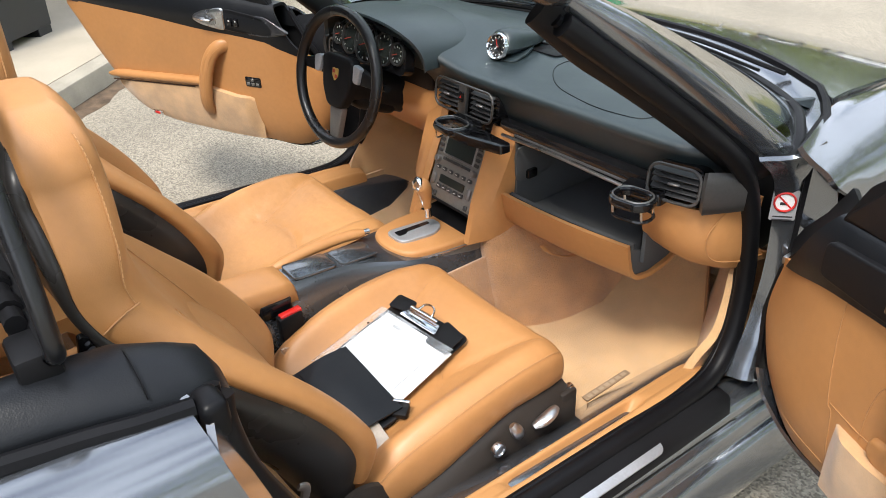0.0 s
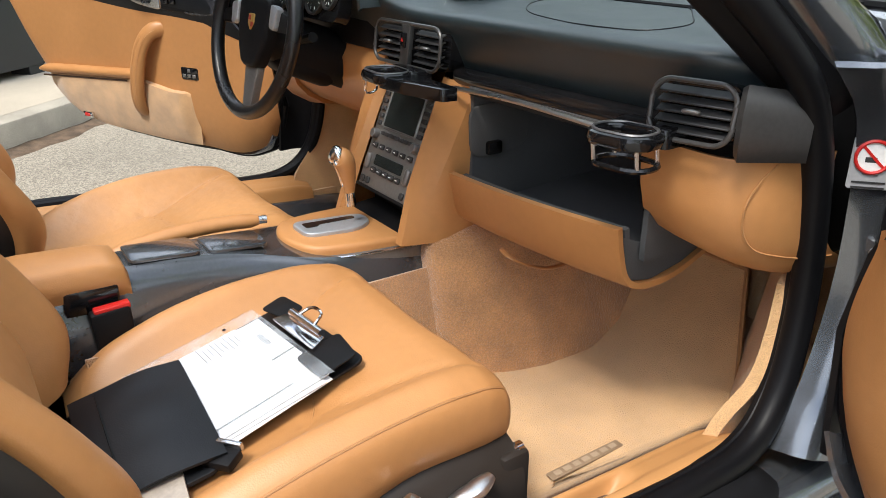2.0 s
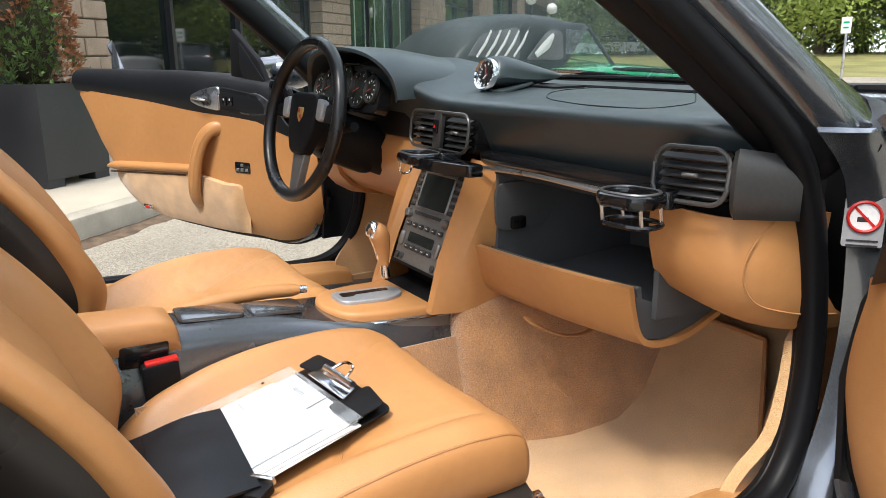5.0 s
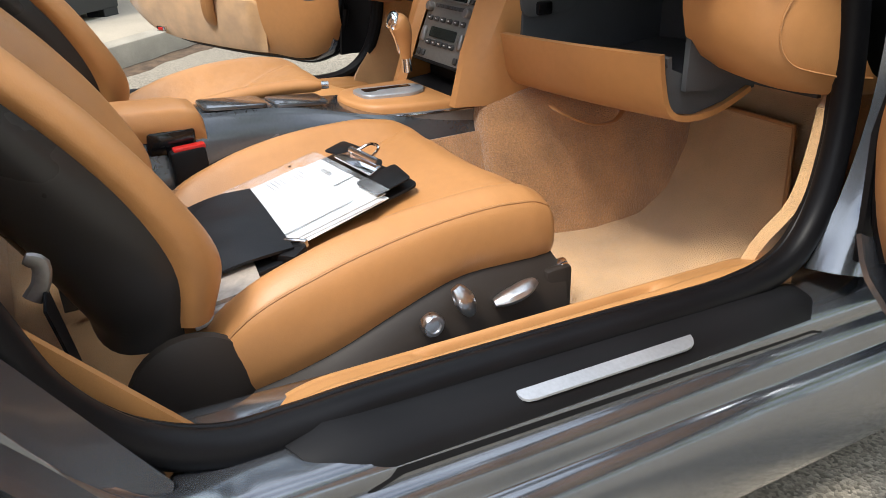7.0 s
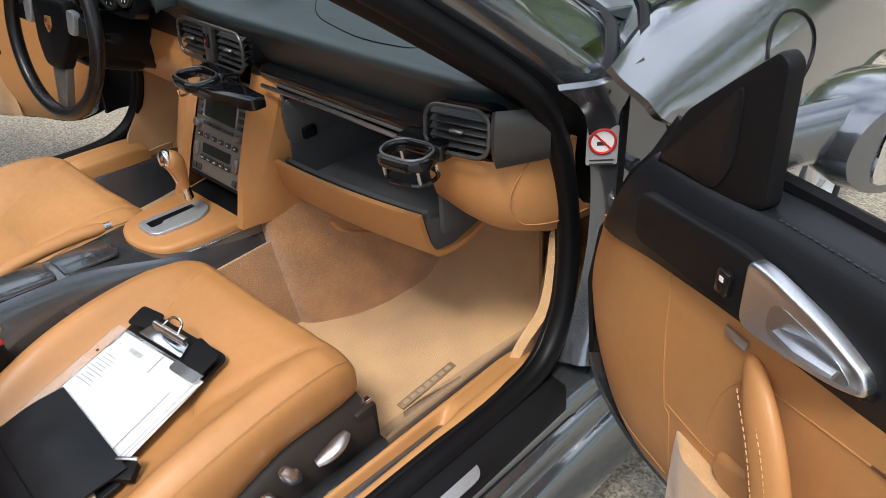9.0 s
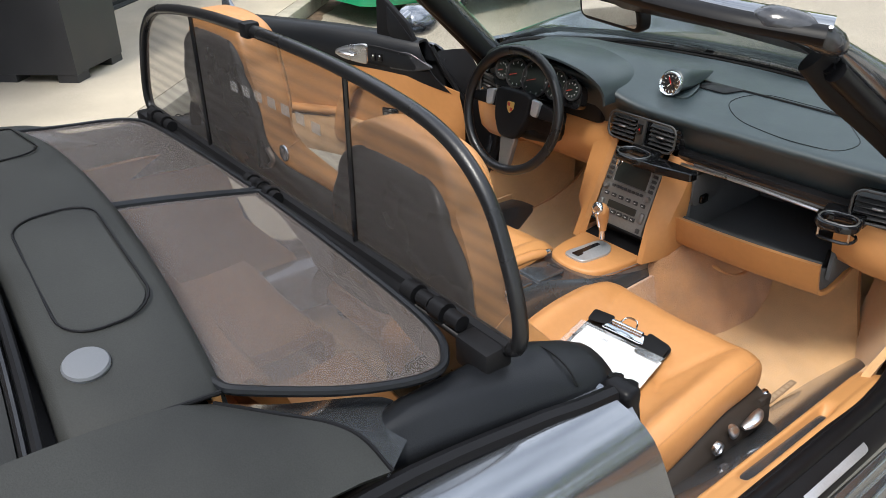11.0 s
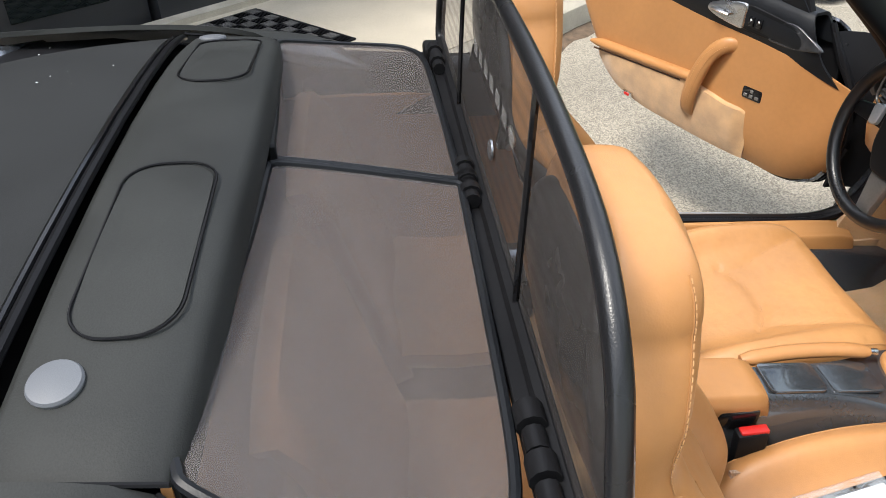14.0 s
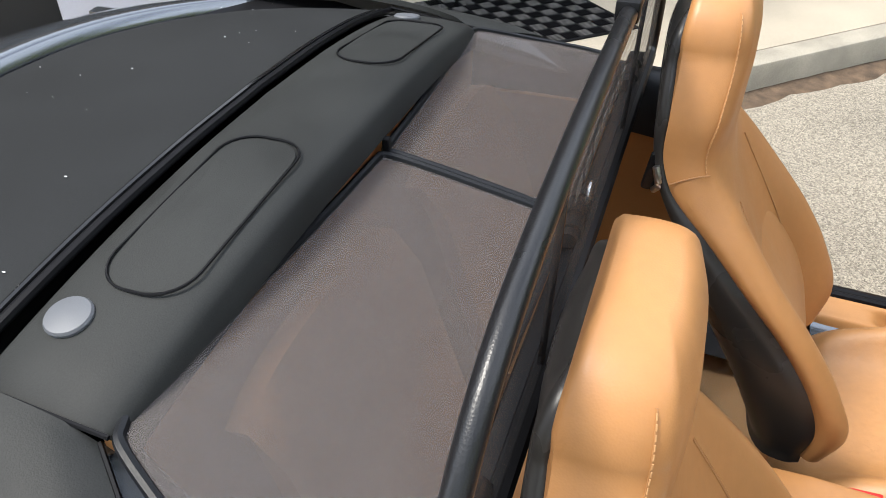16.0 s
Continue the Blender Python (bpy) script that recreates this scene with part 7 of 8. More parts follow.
# belt guide beside the seat
part("belt_guide", tube(cat([(0.667, 0.285, 0.50), (0.667, 0.296, 0.515), (0.667, 0.300, 0.535), (0.668, 0.288, 0.545)], 10), [0.010, 0.010, 0.0095, 0.009, 0.009, 0.009, 0.009, 0.0085, 0.008, 0.006], 8, flat=0.5, up=(1, 0, 0)), m_titan, car, "grey belt guide hook")
part("belt_strap", sheet([[A3((0.66, 0.30 + 0.008 * k, 0.51 - 0.06 * k)), A3((0.70, 0.295 + 0.01 * k, 0.50 - 0.06 * k))] for k in range(5)], 0.003), m_black, car, "black seat belt webbing")
# lint specks on the roof cover
bms = []
for k in range(20):
    x, y = random.uniform(-0.5, 0.55), random.uniform(-0.98, -0.56)
    r = random.uniform(0.0004, 0.0015)
    z = TZ(abs(x)) + 0.006 - 0.005 * (-0.552 - y) / 0.47 - 0.05 * ((-0.552 - y) / 0.47) ** 3 + 0.0008
    b = bmesh.new()
    bmesh.ops.create_icosphere(b, subdivisions=1, radius=r, matrix=Matrix.Translation((x, y, z)) @ Matrix.Diagonal((1, random.uniform(0.5, 2.2), 0.5, 1)))
    bms.append(b)
solo("lint_specks", merge(*bms), m_white, "pale lint and dust specks on the roof cover", "lint", kind="stuff")

# ---- building ----
BN = -1.78
m_stone = mat("split_stone", (0.36, 0.27, 0.20), 0.9, var=0.18, scale=4, fine=90, bump=0.8, fine_amt=0.18, dist=0.012)
m_mortar = mat("mortar", (0.16, 0.13, 0.105), 0.95, var=0.1)
m_dark_panel = mat("dark_shopfront", (0.022, 0.023, 0.026), 0.4, var=0.1, scale=2, bump=0.03)
m_dark_glass = mat("tinted_glass", (0.006, 0.009, 0.009), 0.03, var=0.05, bump=0.0, rough_var=0.01, spec=1.0)
m_green_glass = mat("green_glass", (0.035, 0.075, 0.055), 0.04, var=0.3, scale=1.2, bump=0.0, rough_var=0.02, spec=0.9)
m_roof = mat("flat_roof", (0.08, 0.08, 0.08), 0.9)


def wall_box(u0, u1, n0, n1, z0, z1, bevel=0.0):
    return rbox((u1 - u0, n1 - n0, z1 - z0), bevel, 1, frame_kerb((u0 + u1) / 2, (n0 + n1) / 2, (z0 + z1) / 2))


bld = thing("commercial_building", along(6, BN - 1), "low commercial building of split stone piers and tall dark windows", "building")
part("core", wall_box(-14, 40, BN - 9, BN - 0.42, 0, 4.4), m_dark_panel, bld)
part("fascia", wall_box(-14, 40, BN - 0.5, BN + 0.05, 3.3, 4.6), m_mortar, bld, "stone fascia band over the windows")
part("roof", wall_box(-14.2, 40.2, BN - 9.2, BN + 0.1, 4.6, 4.75), m_roof, bld)
piers = [(0.45, 0.82), (1.95, 2.62), (7.69, 8.89), (13.2, 15.5), (19.7, 21.9), (27.0, 29.0)]
stone_mesh = {}
near = 0
rest = []
for a, b in piers:
    pier = part("stone_pier", wall_box(a + 0.012, b - 0.012, BN - 0.45, BN - 0.02, 0.0, 3.3), m_mortar, bld, "pier of tan split stone blocks")
    for r in range(20):
        z0 = 0.075 + r * 0.165
        n = max(1, round((b - a) / 0.42))
        w = (b - a) / n
        off = 0.5 * w * (r % 2)
        cuts = sorted({a, b, *[a + off + k * w for k in range(n + 1) if a + 0.05 < a + off + k * w < b - 0.05]})
        for u0, u1 in zip(cuts, cuts[1:]):
            key = round(u1 - u0, 2)
            if a < 10:
                if key not in stone_mesh:
                    sb = rbox((u1 - u0 - 0.012, 0.40, 0.153), 0.008, 1)
                    for v in sb.verts:
                        v.co += Vector((0, 0.010 * noise.noise(v.co * 9 + Vector((key * 7, 0, 0))), 0))
                    me = bpy.data.meshes.new("stone")
                    sb.to_mesh(me)
                    sb.free()
                    me.materials.append(m_stone)
                    stone_mesh[key] = me
                ob = new("stone", stone_mesh[key])
                ob.parent = pier
                ob.matrix_basis = frame_kerb((u0 + u1) / 2, BN - 0.19 + random.uniform(-0.006, 0.006), z0 + 0.0825)
            else:
                rest.append(wall_box(u0 + 0.006, u1 - 0.006, BN - 0.4, BN + random.uniform(-0.008, 0.012), z0 + 0.006, z0 + 0.159))
tagged(part("far_stones", merge(*rest), m_stone, bld, "far stone blocks"), kind="stuff")


def window(u0, u1, mull, material, label):
    w = part("window", wall_box(u0, u1, BN - 0.30, BN - 0.27, 0.10, 3.3), material, bld, label)
    for u in mull:
        part("mullion", wall_box(u - 0.03, u + 0.03, BN - 0.27, BN - 0.20, 0.10, 3.3), m_dark_panel, w)
    part("sill", wall_box(u0, u1, BN - 0.27, BN - 0.16, 0.05, 0.16), m_dark_panel, w)
    part("rail", wall_box(u0, u1, BN - 0.27, BN - 0.20, 2.35, 2.42), m_dark_panel, w)
    return w


window(2.62, 7.69, (2.66, 3.98, 5.5, 6.6, 7.65), m_dark_glass, "tall dark window that mirrors the car park and trees")
window(8.89, 13.2, (8.93, 10.4, 11.8, 13.16), m_green_glass, "tall green-tinted window with pale blinds behind")
for k in range(7):
    part("blind_strip", wall_box(9.2 + k * 0.55, 9.26 + k * 0.55, BN - 0.266, BN - 0.262, 0.2, 3.2), mat("pale_blind", (0.30, 0.36, 0.31), 0.7), bld)
window(15.5, 19.7, (15.55, 17.6, 19.65), m_green_glass, "tall green-tinted window")
window(21.9, 27.0, (22, 24.4, 26.9), m_green_glass, "tall green-tinted window")
# dark panelled bay and door left of the planter
part("dark_bay", wall_box(-1.35, 0.45, BN - 0.30, BN - 0.05, 0.07, 3.3), m_dark_panel, bld, "plain dark panelled bay")
dw = part("glazed_door", wall_box(-3.2, -1.38, BN - 0.25, BN - 0.12, 0.09, 2.3), m_dark_panel, bld, "dark framed glazed door")
part("door_pane", wall_box(-2.2, -1.62, BN - 0.12, BN - 0.115, 0.35, 2.1), m_dark_glass, dw)
part("door_pane", wall_box(-3.05, -2.4, BN - 0.12, BN - 0.115, 0.35, 2.1), m_dark_glass, dw)
part("door_sweep", wall_box(-3.1, -1.9, BN - 0.11, BN - 0.07, 0.155, 0.20), m_kerb, dw, "pale threshold strip")
part("base_ledge", wall_box(-1.9, 0.5, BN - 0.05, BN + 0.06, 0.14, 0.19), m_kerb, bld, "rough concrete ledge at the wall foot")
part("dark_bay", wall_box(-14, -3.2, BN - 0.30, BN - 0.05, 0.07, 3.3), m_dark_panel, bld)
# printed panel standing by the door
pn = thing("sign_board", along(-3.4, -1.45, 0.15), "pale printed sign board standing by the door", "sign board")
part("face", rbox((0.6, 0.03, 0.9), 0.004, 1, frame_kerb(-3.4, -1.45, 0.62)), mat("pale_board", (0.62, 0.62, 0.70), 0.5, var=0.04, bump=0), pn)
for du in (-0.16, 0.10):
    part("oval_mark", lathe([(0.09, 0), (0.09, 0.004), (0, 0.004)], 24, frame_kerb(-3.4 + du, -1.43, 0.85) @ Matrix.Rotation(radians(90), 4, "X") @ Matrix.Diagonal((0.8, 1.5, 1, 1))), mat("grey_oval", (0.22, 0.22, 0.25), 0.5, var=0.1, bump=0), pn)

# ---- rubber entrance mat of square tiles ----
mt = thing("entrance_mat", along(-1.5, -1.15, 0.155), "black rubber entrance mat of checkered ribbed tiles", "mat")
part("mat_base", rbox((1.46, 0.94, 0.012), 0.003, 1, frame_kerb(-1.51, -1.16, 0.156)), m_rubber, mt)
m_matlight = mat("worn_mat_rib", (0.10, 0.095, 0.09), 0.8, var=0.3, scale=20)
for i in range(16):
    for j in range(10):
        bms = []
        for k in range(5):
            if (i + j) % 2:
                bms.append(rbox((0.074, 0.007, 0.007), 0, 1, frame_kerb(-2.2 + i * 0.09, -1.57 + j * 0.092 + (k - 2) * 0.016, 0.1645)))
            else:
                bms.append(rbox((0.007, 0.074, 0.007), 0, 1, frame_kerb(-2.2 + i * 0.09 + (k - 2) * 0.016, -1.57 + j * 0.092, 0.1645)))
        part("mat_tile", merge(*bms), m_matlight if (i + j) % 2 else m_rubber, mt)

# ---- planters with cedar shrubs ----
m_leaf = mat("cedar_green", (0.085, 0.14, 0.035), 0.7, var=0.35, scale=8, fine=90, bump=0.0, fine_amt=0.2)
m_dead = mat("cedar_brown", (0.30, 0.13, 0.06), 0.8, var=0.3, scale=8, fine=90, bump=0.0, fine_amt=0.2)
m_soil = mat("soil", (0.05, 0.035, 0.025), 1.0, var=0.3, scale=20)


def planter(u, n, s):
    p = thing("planter", along(u, n, 0.15), "dark grey square planter box on small feet", "planter", "planters")
    rings = []
    for z, w in ((0.205, s / 2 - 0.012), (0.21, s / 2 - 0.006), (0.86, s / 2 + 0.012), (0.875, s / 2 + 0.012), (0.875, s / 2 - 0.02), (0.82, s / 2 - 0.03)):
        rings.append([along(u + a * w, n + b * w, z) for a, b in ((-1, -1), (1, -1), (1, 1), (-1, 1))])
    part("box", from_rings(rings), m_planter, p, "", 30)
    for a in (-1, 1):
        for b in (-1, 1):
            part("foot", rbox((0.16, 0.16, 0.07), 0.004, 1, frame_kerb(u + a * (s / 2 - 0.09), n + b * (s / 2 - 0.09), 0.183)), m_planter, p)
    part("soil", rbox((s - 0.07, s - 0.07, 0.02), 0, 1, frame_kerb(u, n, 0.835)), m_soil, p)
    return p


def shrub(u, n, r, h, seed):
    rnd = random.Random(seed)
    sh = thing("cedar_shrub", along(u, n, 0.845), "dense cedar shrub with green sprays and dead brown patches", "shrub", "shrubs")
    part("stem", tube([along(u, n, 0.80), along(u + 0.02, n, 1.3), along(u, n, 0.85 + h * 0.8)], [0.03, 0.022, 0.008], 7), mat("bark", (0.11, 0.07, 0.045), 0.9), sh)
    gv, gf, dv, df = [], [], [], []
    for k in range(5200):
        z = rnd.random() ** 0.8
        q = rnd.uniform(0, 2 * math.pi)
        rr = r * (1.0 - 0.55 * z) * (0.72 + 0.3 * noise.noise(Vector((math.cos(q) * 1.6, math.sin(q) * 1.6, z * 5 + seed)))) * (0.82 + 0.25 * rnd.random())
        c = A3(along(u + rr * math.cos(q), n + rr * math.sin(q), 0.84 + z * h))
        out = A3(KU) * math.cos(q) + A3(KN) * math.sin(q)
        dead = noise.noise(Vector((math.cos(q) * 1.3 + 4, math.sin(q) * 1.3, z * 3.0 + seed))) + 0.25 * (0.5 - z) > 0.02
        d = out * rnd.uniform(0.2, 0.9) + A3((rnd.uniform(-0.5, 0.5), rnd.uniform(-0.5, 0.5), rnd.uniform(-0.1, 1.0)))
        d /= np.linalg.norm(d)
        L = rnd.uniform(0.035, 0.075)
        sd = np.cross(d, A3((rnd.uniform(-1, 1), rnd.uniform(-1, 1), rnd.uniform(-1, 1))))
        sd /= max(np.linalg.norm(sd), 1e-6)
        vv, ff = (dv, df) if dead else (gv, gf)
        for a, ln in ((-0.55, 0.75), (0.0, 1.0), (0.55, 0.75)):
            e = d * math.cos(a) + sd * math.sin(a)
            w = np.cross(e, np.cross(d, sd)) * 0.006
            i = len(vv)
            vv += [c, c + e * L * ln * 0.6 + w, c + e * L * ln, c + e * L * ln * 0.6 - w]
            ff.append((i, i + 1, i + 2, i + 3))
    for nm, vv, ff, mm_, lb in (("green_sprays", gv, gf, m_leaf, "green cedar sprays"), ("dead_sprays", dv, df, m_dead, "dead brown sprays")):
        me = bpy.data.meshes.new(nm)
        me.from_pydata([tuple(v) for v in vv], [], ff)
        me.materials.append(mm_)
        ob = new(nm, me)
        ob.parent = sh
        ob.matrix_parent_inverse = sh.matrix_basis.inverted()
        ob["label"] = lb
    # solid core, coloured dark to stand for the shade between the sprays
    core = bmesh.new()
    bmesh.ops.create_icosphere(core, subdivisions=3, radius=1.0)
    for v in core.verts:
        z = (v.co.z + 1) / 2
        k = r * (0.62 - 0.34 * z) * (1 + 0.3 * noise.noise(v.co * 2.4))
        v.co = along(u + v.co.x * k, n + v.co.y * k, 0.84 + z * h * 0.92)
    part("shade_core", core, mat("inner_shade", (0.035, 0.030, 0.016), 0.9, var=0.4, scale=12), sh)
    return sh


planter(0.98, -1.21, 0.66)
shrub(0.98, -1.21, 0.46, 1.55, 3)

# ---- the green roadster in the next bay ----
m_green = mat("green_car_paint", (0.005, 0.36, 0.16), 0.25, var=0.03, bump=0.0, coat=1.0)
m_vinyl = mat("black_vinyl_hood", (0.028, 0.034, 0.034), 0.5, var=0.12, fine=300, bump=0.1)
m_window_vinyl = glass("hood_window", (0.55, 0.56, 0.58), 0.1)
gx, gy = -5.50, 5.42
gc = thing("green_roadster", (gx, gy, GROUND), "bright green classic roadster with its black soft top up", "car")
GS = 1.15
G = lambda x, y, z: A3((gx + x * GS, gy + y * GS, GROUND + (z * 1.06 if z < 0.88 else 0.933 + (z - 0.88) * 1.12)))
rows = []
for y, w, zt in ((-1.75, 0.45, 0.72), (-1.6, 0.62, 0.80), (-1.1, 0.74, 0.86), (-0.5, 0.76, 0.87), (0.2, 0.75, 0.865), (0.7, 0.75, 0.88), (1.2, 0.74, 0.86), (1.8, 0.70, 0.80), (2.15, 0.58, 0.70), (2.25, 0.42, 0.58)):
    rows.append([G(x * w, y, z) for x, z in ((-0.9, 0.2), (-1, 0.35), (-1.02, 0.6), (-0.96, zt - 0.06), (-0.82, zt), (-0.4, zt + 0.025), (0, zt + 0.03), (0.4, zt + 0.025), (0.82, zt), (0.96, zt - 0.06), (1.02, 0.6), (1, 0.35), (0.9, 0.2))])
part("body", from_rings([cat(r, 40) for r in cat([np.array(r) for r in rows], 30)]), m_green, gc, "bright green bodywork", 60)
rows = []
for y, w, zb, zt in ((-1.12, 0.60, 0.87, 0.90), (-0.98, 0.62, 0.88, 1.08), (-0.72, 0.60, 0.88, 1.26), (-0.3, 0.57, 0.88, 1.335), (0.1, 0.55, 0.88, 1.33), (0.36, 0.54, 1.20, 1.285), (0.42, 0.53, 1.21, 1.255)):
    h = zt - zb
    rows.append([G(x, y, z) for x, z in ((-w - 0.06, zb), (-w - 0.03, zb + 0.35 * h), (-w, zb + 0.75 * h), (-w + 0.10, zt - 0.02), (-0.2, zt + 0.015), (0.2, zt + 0.015), (w - 0.10, zt - 0.02), (w, zb + 0.75 * h), (w + 0.03, zb + 0.35 * h), (w + 0.06, zb))])
part("soft_top", sheet([cat(r, 30) for r in cat([np.array(r) for r in rows], 24)], 0.012), m_vinyl, gc, "black vinyl soft top", 60)
m_zebra = mat("creased_window", (0.16, 0.16, 0.17), 0.1, var=0.3, scale=3, bump=0)
for s in (1, -1):
    for pts, lab in (([(-0.98, 0.93), (-0.80, 1.16), (-0.42, 1.225), (-0.40, 0.94)], "clear vinyl rear side window"), ([(-0.34, 0.94), (-0.10, 1.20), (0.06, 1.19), (0.08, 0.94)], "clear vinyl side window")):
        win = part("side_window", prism(rpoly([(s * p[0], p[1]) for p in pts], 0.05), 0.01, 0.002, Matrix(((0, 0, s, G(s * 0.645, 0, 0)[0]), (s * GS, 0, 0, gy), (0, 1.12, 0, GROUND - 0.053), (0, 0, 0, 1)))), m_zebra, gc, lab)
        if pts[0][0] < -0.5:
            for k in range(5):
                y0 = -0.86 + k * 0.095
                part("window_crease", tube([G(s * 0.656, y0, 0.97), G(s * 0.654, y0 + 0.09, 1.08), G(s * 0.652, y0 + 0.15, 1.19)], [0.012, 0.016, 0.01], 6, flat=0.3, up=(1, 0, 0)), m_white, win)
        else:
            part("window_crease", tube([G(s * 0.656, -0.24, 0.98), G(s * 0.654, -0.12, 1.07), G(s * 0.652, -0.05, 1.16)], [0.03, 0.05, 0.02], 6, flat=0.2, up=(1, 0, 0)), m_white, win)
    part("front_side_window", prism(rpoly([(s * 0.12, 0.90), (s * 0.12, 1.21), (s * 0.38, 1.20), (s * 0.66, 0.90)], 0.02), 0.006, 0, Matrix(((0, 0, s, G(s * 0.62, 0, 0)[0]), (s * GS, 0, 0, gy), (0, 1.12, 0, GROUND - 0.053), (0, 0, 0, 1)))), m_glass, gc)
    part("screen_pillar", tube([G(s * 0.60, 0.72, 0.88), G(s * 0.535, 0.42, 1.255)], 0.022, 8), m_vinyl, gc)
    for yy in (-1.05, 1.35):
        whl = part("wheel", tube([G(s * 0.70, yy, 0.29) + A3((0, 0.22 * math.cos(q), 0.22 * math.sin(q))) for q in np.linspace(0, 2 * math.pi, 29)[:-1]], 0.075, 10, closed=True, up=(1, 0, 0)), m_rubber, gc, "black tyre")
        part("rim", lathe([(0.17, -0.02), (0.17, 0.02), (0.06, 0.04), (0, 0.04)], 20, axes(G(s * 0.74, yy, 0.29), (0, s, 0), (0, 0, 1))), m_chrome, whl)
part("windscreen", sheet([[G(x, 0.72, 0.90) for x in (-0.58, 0, 0.58)], [G(x * 0.9, 0.42, 1.24) for x in (-0.58, 0, 0.58)]], 0.005), m_glass, gc)
part("screen_frame", tube([G(-0.535, 0.42, 1.255), G(0, 0.44, 1.265), G(0.535, 0.42, 1.255)], 0.018, 8), m_vinyl, gc)
part("inner_tub", rbox((1.0, 1.3, 0.2), 0.05, 2, Matrix.Translation(G(0, -0.2, 0.8))), m_black, gc)
part("wiper", tube([G(0.3, 0.80, 0.90), G(-0.1, 0.72, 0.95)], 0.008, 6), m_black, gc)
part("bumper", tube(cat([G(-0.7, 2.1, 0.45), G(0, 2.36, 0.46), G(0.7, 2.1, 0.45)], 12), 0.04, 8), m_chrome, gc, "chrome front bumper")

# ---- far parked cars ----
def suv(x, y, yaw, paint, label, lift=0.0):
    t = thing("parked_suv", (x, y, GROUND + lift), label, "car", "far parked cars")
    rows = []
    for yy, w, zb, zt in ((-2.3, 0.82, 0.45, 0.95), (-2.2, 0.88, 0.35, 1.10), (-1.4, 0.92, 0.32, 1.12), (0.6, 0.92, 0.32, 1.10), (1.2, 0.92, 0.32, 1.04), (2.0, 0.86, 0.35, 0.92), (2.3, 0.75, 0.42, 0.75)):
        rows.append([A3((px, yy, z)) for px, z in ((-w, zb), (-w - 0.02, (zb + zt) / 2), (-w + 0.05, zt), (0, zt + 0.02), (w - 0.05, zt), (w + 0.02, (zb + zt) / 2), (w, zb))])
    m = Matrix.Translation((x, y, GROUND + lift)) @ Matrix.Rotation(yaw, 4, "Z")
    b1 = from_rings([cat(r, 24) for r in rows])
    b1.transform(m)
    part("body", b1, paint, t, "", 50)
    rows = []
    for yy, zt in ((-2.15, 1.15), (-1.95, 1.58), (-1.2, 1.68), (0.0, 1.66), (0.45, 1.55), (1.05, 1.12)):
        w = 0.84 - 0.18 * (zt - 1.1)
        rows.append([A3((-0.86, yy, 1.05)), A3((-w, yy, zt - 0.08)), A3((-w + 0.1, yy, zt)), A3((w - 0.1, yy, zt)), A3((w, yy, zt - 0.08)), A3((0.86, yy, 1.05))])
    b2 = from_rings(rows)
    b2.transform(m)
    part("cabin", b2, m_dark_glass, t, "dark glazed cabin", 50)
    b3 = sheet([[A3((-0.62, yy, z)), A3((0, yy, z + 0.02)), A3((0.62, yy, z))] for yy, z in ((-1.98, 1.62), (-1.2, 1.70), (0.0, 1.68), (0.42, 1.58))], 0.03)
    b3.transform(m)
    part("roof", b3, paint, t, "", 50)
    for s in (1, -1):
        bl = rbox((0.10, 0.06, 0.22), 0.02, 2, m @ Matrix.Translation((s * 0.80, -2.2, 1.0)))
        part("tail_light", bl, m_red, t, "red tail light")
        for yy in (-1.45, 1.45):
            bw = lathe([(0.36, -0.11), (0.37, 0.09), (0.30, 0.11), (0.22, 0.10), (0.20, 0.06), (0, 0.06)], 22, m @ Matrix.Translation((s * 0.82, yy, 0.37)) @ Matrix.Rotation(radians(90) * s, 4, "Y"))
            part("wheel", bw, m_rubber, t, "black tyre")
    return t


m_white_paint = mat("white_car_paint", (0.72, 0.73, 0.74), 0.25, var=0.02, bump=0, coat=1)
m_dark_paint = mat("dark_car_paint", (0.02, 0.022, 0.028), 0.2, var=0.03, bump=0, coat=1)
suv(-47.4, 47.9, radians(-44), m_white_paint, "white sport utility car on the road beyond the lawn", 0.95)
suv(-50.2, 44.0, radians(-40), m_white_paint, "white car parked beyond the lawn", 0.95)
suv(-14.6, 31.6, radians(24), m_dark_paint, "black sport utility car parked across the lot")
suv(-11.0, 30.6, radians(34), m_white_paint, "white sport utility car parked beside the black one")

# ---- lawn, trees, lamps and sign ----
rows = []
for r, z in ((38, 0.012), (46, 0.25), (56, 0.72), (66, 0.95), (90, 1.1), (240, 1.2)):
    rows.append([(r * math.cos(radians(a)), r * math.sin(radians(a)), GROUND + z) for a in np.linspace(6, 141, 60)])
solo("lawn", from_rings(rows, closed=False, caps=False), m_grass, "dry yellow-green mown lawn", "lawn", kind="structure")
m_crown = mat("tree_leaves", (0.30, 0.37, 0.10), 0.75, var=0.4, scale=0.7, fine=6, bump=0.0, fine_amt=0.3)
m_crown2 = mat("dark_tree_leaves", (0.17, 0.23, 0.07), 0.75, var=0.4, scale=0.7, fine=6, bump=0.0, fine_amt=0.3)
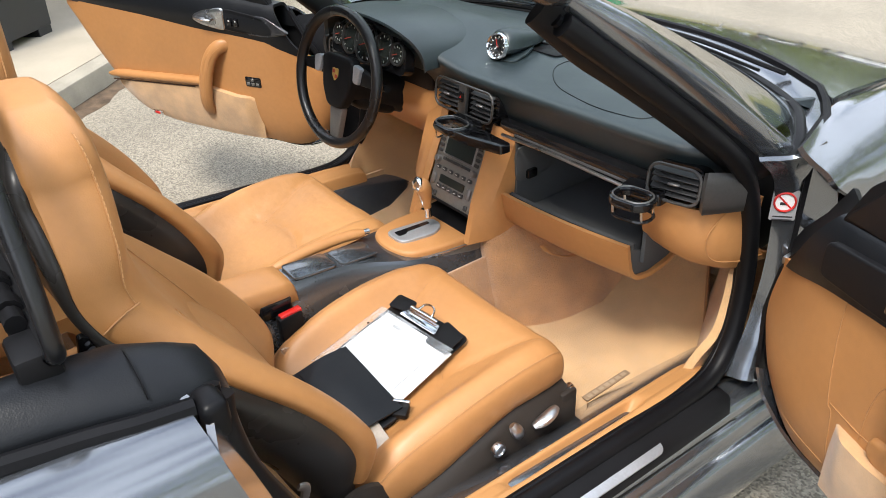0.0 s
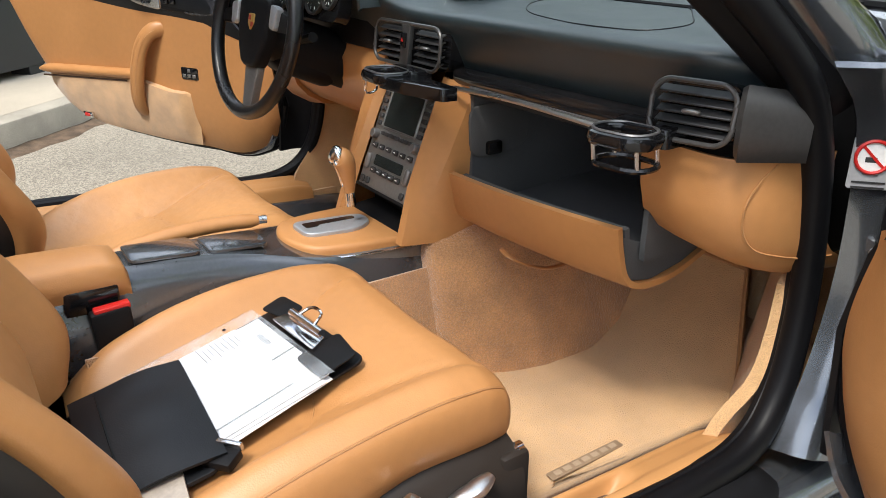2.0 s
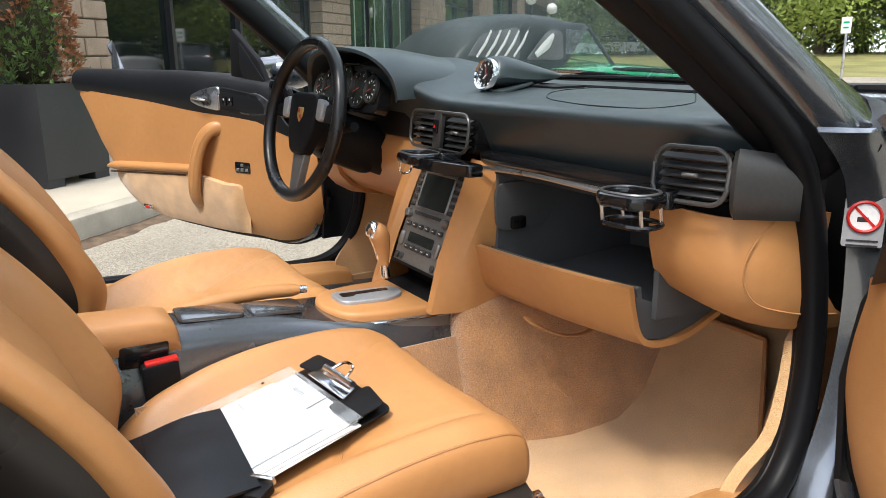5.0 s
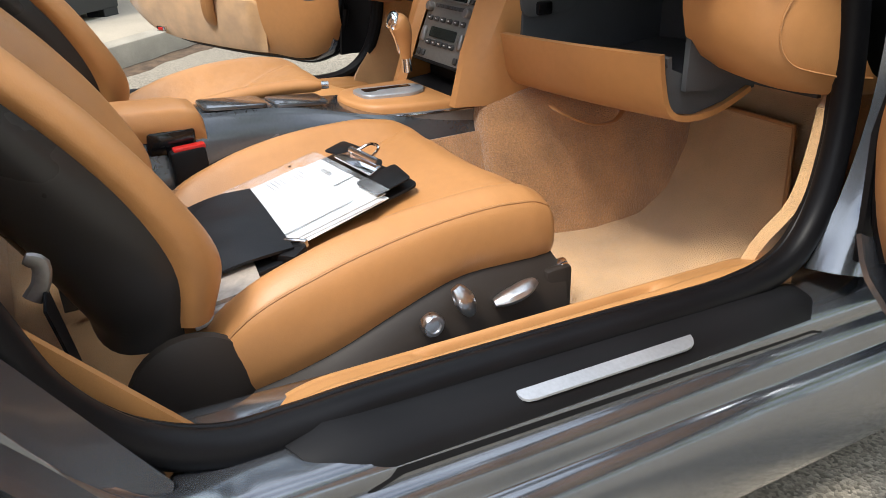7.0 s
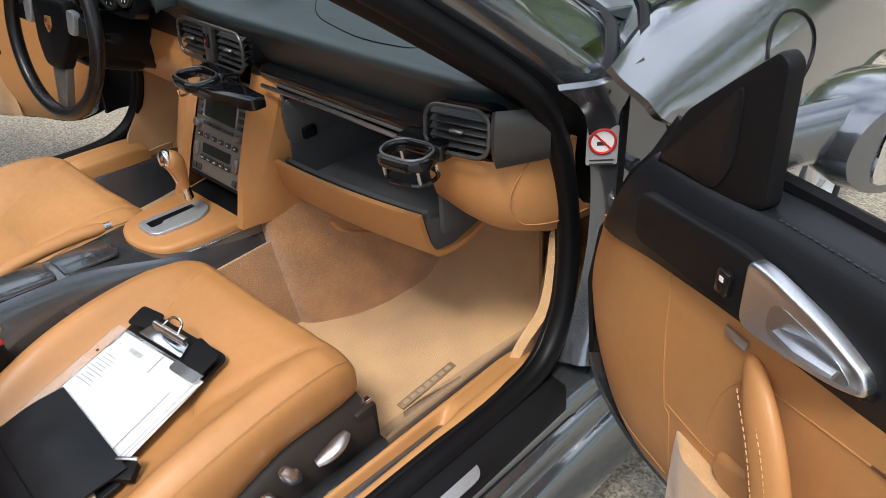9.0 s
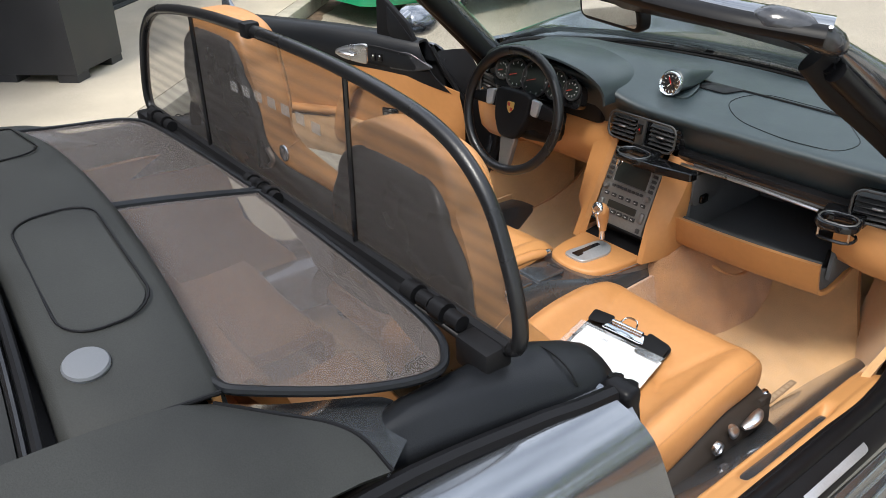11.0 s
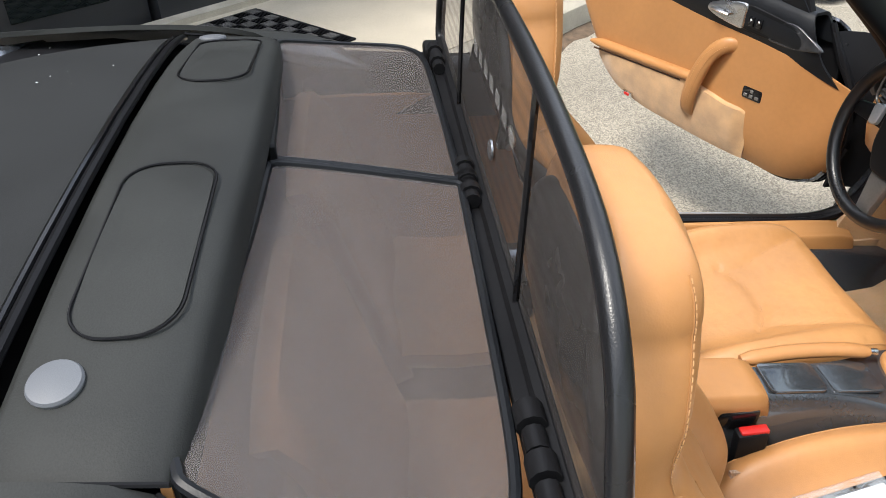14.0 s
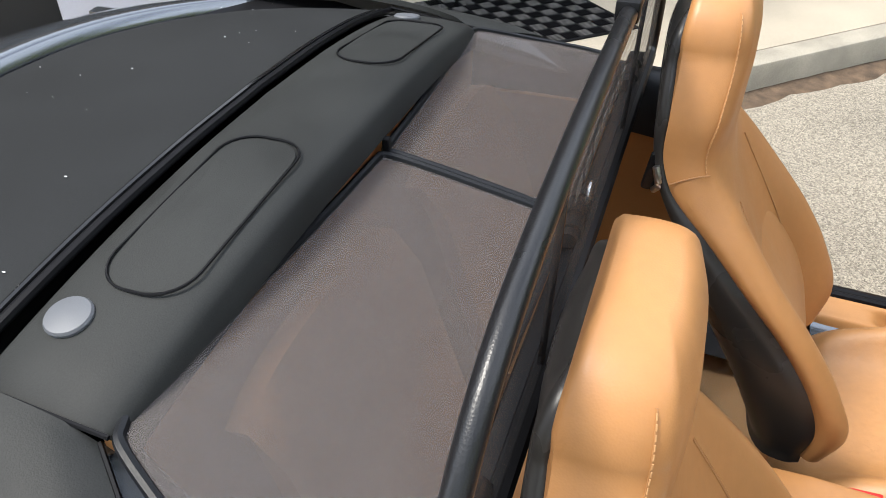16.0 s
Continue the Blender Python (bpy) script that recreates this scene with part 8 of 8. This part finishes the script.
for lm in (m_crown, m_crown2):          # light passes through the leaves
    ln, ll = lm.node_tree.nodes, lm.node_tree.links
    lb = ln["Principled BSDF"]
    lt, lx = ln.new("ShaderNodeBsdfTranslucent"), ln.new("ShaderNodeMixShader")
    lx.inputs["Fac"].default_value = 0.45
    ll.new(lb.inputs["Base Color"].links[0].from_socket, lt.inputs["Color"])
    ll.new(lb.outputs["BSDF"], lx.inputs[1])
    ll.new(lt.outputs["BSDF"], lx.inputs[2])
    ll.new(lx.outputs["Shader"], ln["Material Output"].inputs["Surface"])
m_bark = mat("tree_bark", (0.13, 0.10, 0.08), 0.9, var=0.25, scale=6, fine=60, bump=0.5, dist=0.02)


def tree(h, r, seed, leafm, n=12000):
    rnd = random.Random(seed)
    t = thing("tree", (0, 0, 0), "leafy broad tree at the edge of the lawn", "tree", "trees beyond the lawn")
    trunk = [(0, 0, -0.2), (0.1, 0.05, h * 0.25), (0.0, 0.1, h * 0.5), (0.15, 0, h * 0.8)]
    part("trunk", tube(cat(trunk, 12), np.linspace(0.22, 0.05, 12), 9), m_bark, t)
    limbs, cl = [], []
    for k in range(9):
        q, z = rnd.uniform(0, 6.28), h * rnd.uniform(0.22, 0.6)
        e = A3((math.cos(q) * r * 0.7, math.sin(q) * r * 0.7, z + h * rnd.uniform(0.12, 0.3)))
        limbs.append(tube(cat([(0, 0, z), e * 0.5 + A3((0, 0, z * 0.5 + 0.2)), e], 6), [0.09, 0.08, 0.06, 0.045, 0.03, 0.012], 6))
    part("limb", merge(*limbs), m_bark, t)
    for k in range(46):
        q, z = rnd.uniform(0, 6.28), rnd.uniform(0.10, 0.98)
        rr = r * math.sqrt(rnd.random()) * (1.05 - 0.75 * abs(z - 0.42) ** 1.2)
        cl.append((A3((rr * math.cos(q), rr * math.sin(q), z * h)), r * rnd.uniform(0.16, 0.34)))
    vv, ff = [], []
    for k in range(n):
        c, cr = cl[k % len(cl)]
        d = A3((rnd.gauss(0, 1), rnd.gauss(0, 1), rnd.gauss(0, 0.75)))
        d /= np.linalg.norm(d)
        p = c + d * cr * rnd.uniform(0.55, 1.05)
        a = A3((rnd.gauss(0, 1), rnd.gauss(0, 1), rnd.gauss(0, 1)))
        a /= np.linalg.norm(a)
        b = np.cross(a, d + A3((0.01, 0, 0)))
        b /= max(np.linalg.norm(b), 1e-6)
        s = rnd.uniform(0.05, 0.10)
        i = len(vv)
        vv += [p - a * s, p + b * s * 0.5, p + a * s, p - b * s * 0.5]
        ff.append((i, i + 1, i + 2, i + 3))
    me = bpy.data.meshes.new("crown")
    me.from_pydata([tuple(v) for v in vv], [], ff)
    me.materials.append(leafm)
    ob = new("crown", me)
    ob.parent = t
    return t


protos = [tree(8.5, 3.6, 1, m_crown), tree(10.5, 4.2, 2, m_crown2), tree(7.0, 3.4, 5, m_crown, 8000), tree(4.2, 3.0, 9, m_crown2, 8000)]
spots = []
rnd = random.Random(12)
for k in range(46):
    a = radians(62 + k * 2.35)
    d = rnd.uniform(60, 68) if k % 2 else rnd.uniform(68, 80)
    spots.append((d * math.cos(a) - 2, d * math.sin(a) * 0.98 + 2, rnd.randrange(3)))
for k in range(30):
    a = radians(62 + k * 3.6 + rnd.uniform(-1, 1))
    d = rnd.uniform(64, 70)
    spots.append((d * math.cos(a) - 2, d * math.sin(a) + 2, 3))
spots += [(14, 44, 1), (24, 28, 0), (32, 18, 1), (38, 4, 0), (36, -10, 1), (34, -22, 2)]
used = [False] * 4
for x, y, k in spots:
    m = Matrix.Translation((x, y, GROUND + (0.85 if math.hypot(x, y) > 55 else 0.0))) @ Matrix.Rotation(rnd.uniform(0, 6.28), 4, "Z")
    sc = rnd.uniform(1.4, 2.0) if k < 3 else 1.3
    m = m @ Matrix.Scale(sc, 4)
    if not used[k]:
        protos[k].matrix_basis, used[k] = m, True
    else:
        copy_thing(protos[k], m)
for x, y in ((-16.0, 13.7), (-15.7, 14.2)):
    lp = thing("street_lamp", (x, y, GROUND), "short dark lamp post with a white globe", "lamp", "globe lamps")
    top = 2.48 if x < -15.9 else 2.22
    part("post", tube([(x, y, GROUND), (x, y, top - 0.15)], [0.06, 0.04], 10), m_dark_panel, lp)
    gl = bmesh.new()
    bmesh.ops.create_uvsphere(gl, u_segments=20, v_segments=12, radius=0.15, matrix=Matrix.Translation((x, y, top - 0.02)))
    part("globe", gl, mat("white_globe", (0.85, 0.85, 0.83), 0.3, var=0.02, bump=0), lp, "white glass globe")
sg = thing("road_sign", (-11.66, 21.62, GROUND), "small white sign on a thin metal post", "sign")
part("post", tube([(-11.66, 21.62, GROUND), (-11.66, 21.62, 1.95)], 0.035, 8), m_alu, sg)
part("plate", rbox((0.30, 0.02, 0.45), 0.01, 1, Matrix.Translation((-11.66, 21.58, 1.72))), m_white, sg)
part("plate_bar", rbox((0.18, 0.005, 0.06), 0, 1, Matrix.Translation((-11.66, 21.567, 1.80))), m_green, sg)
part("plate_bar", rbox((0.16, 0.005, 0.05), 0, 1, Matrix.Translation((-11.66, 21.567, 1.66))), m_green, sg)
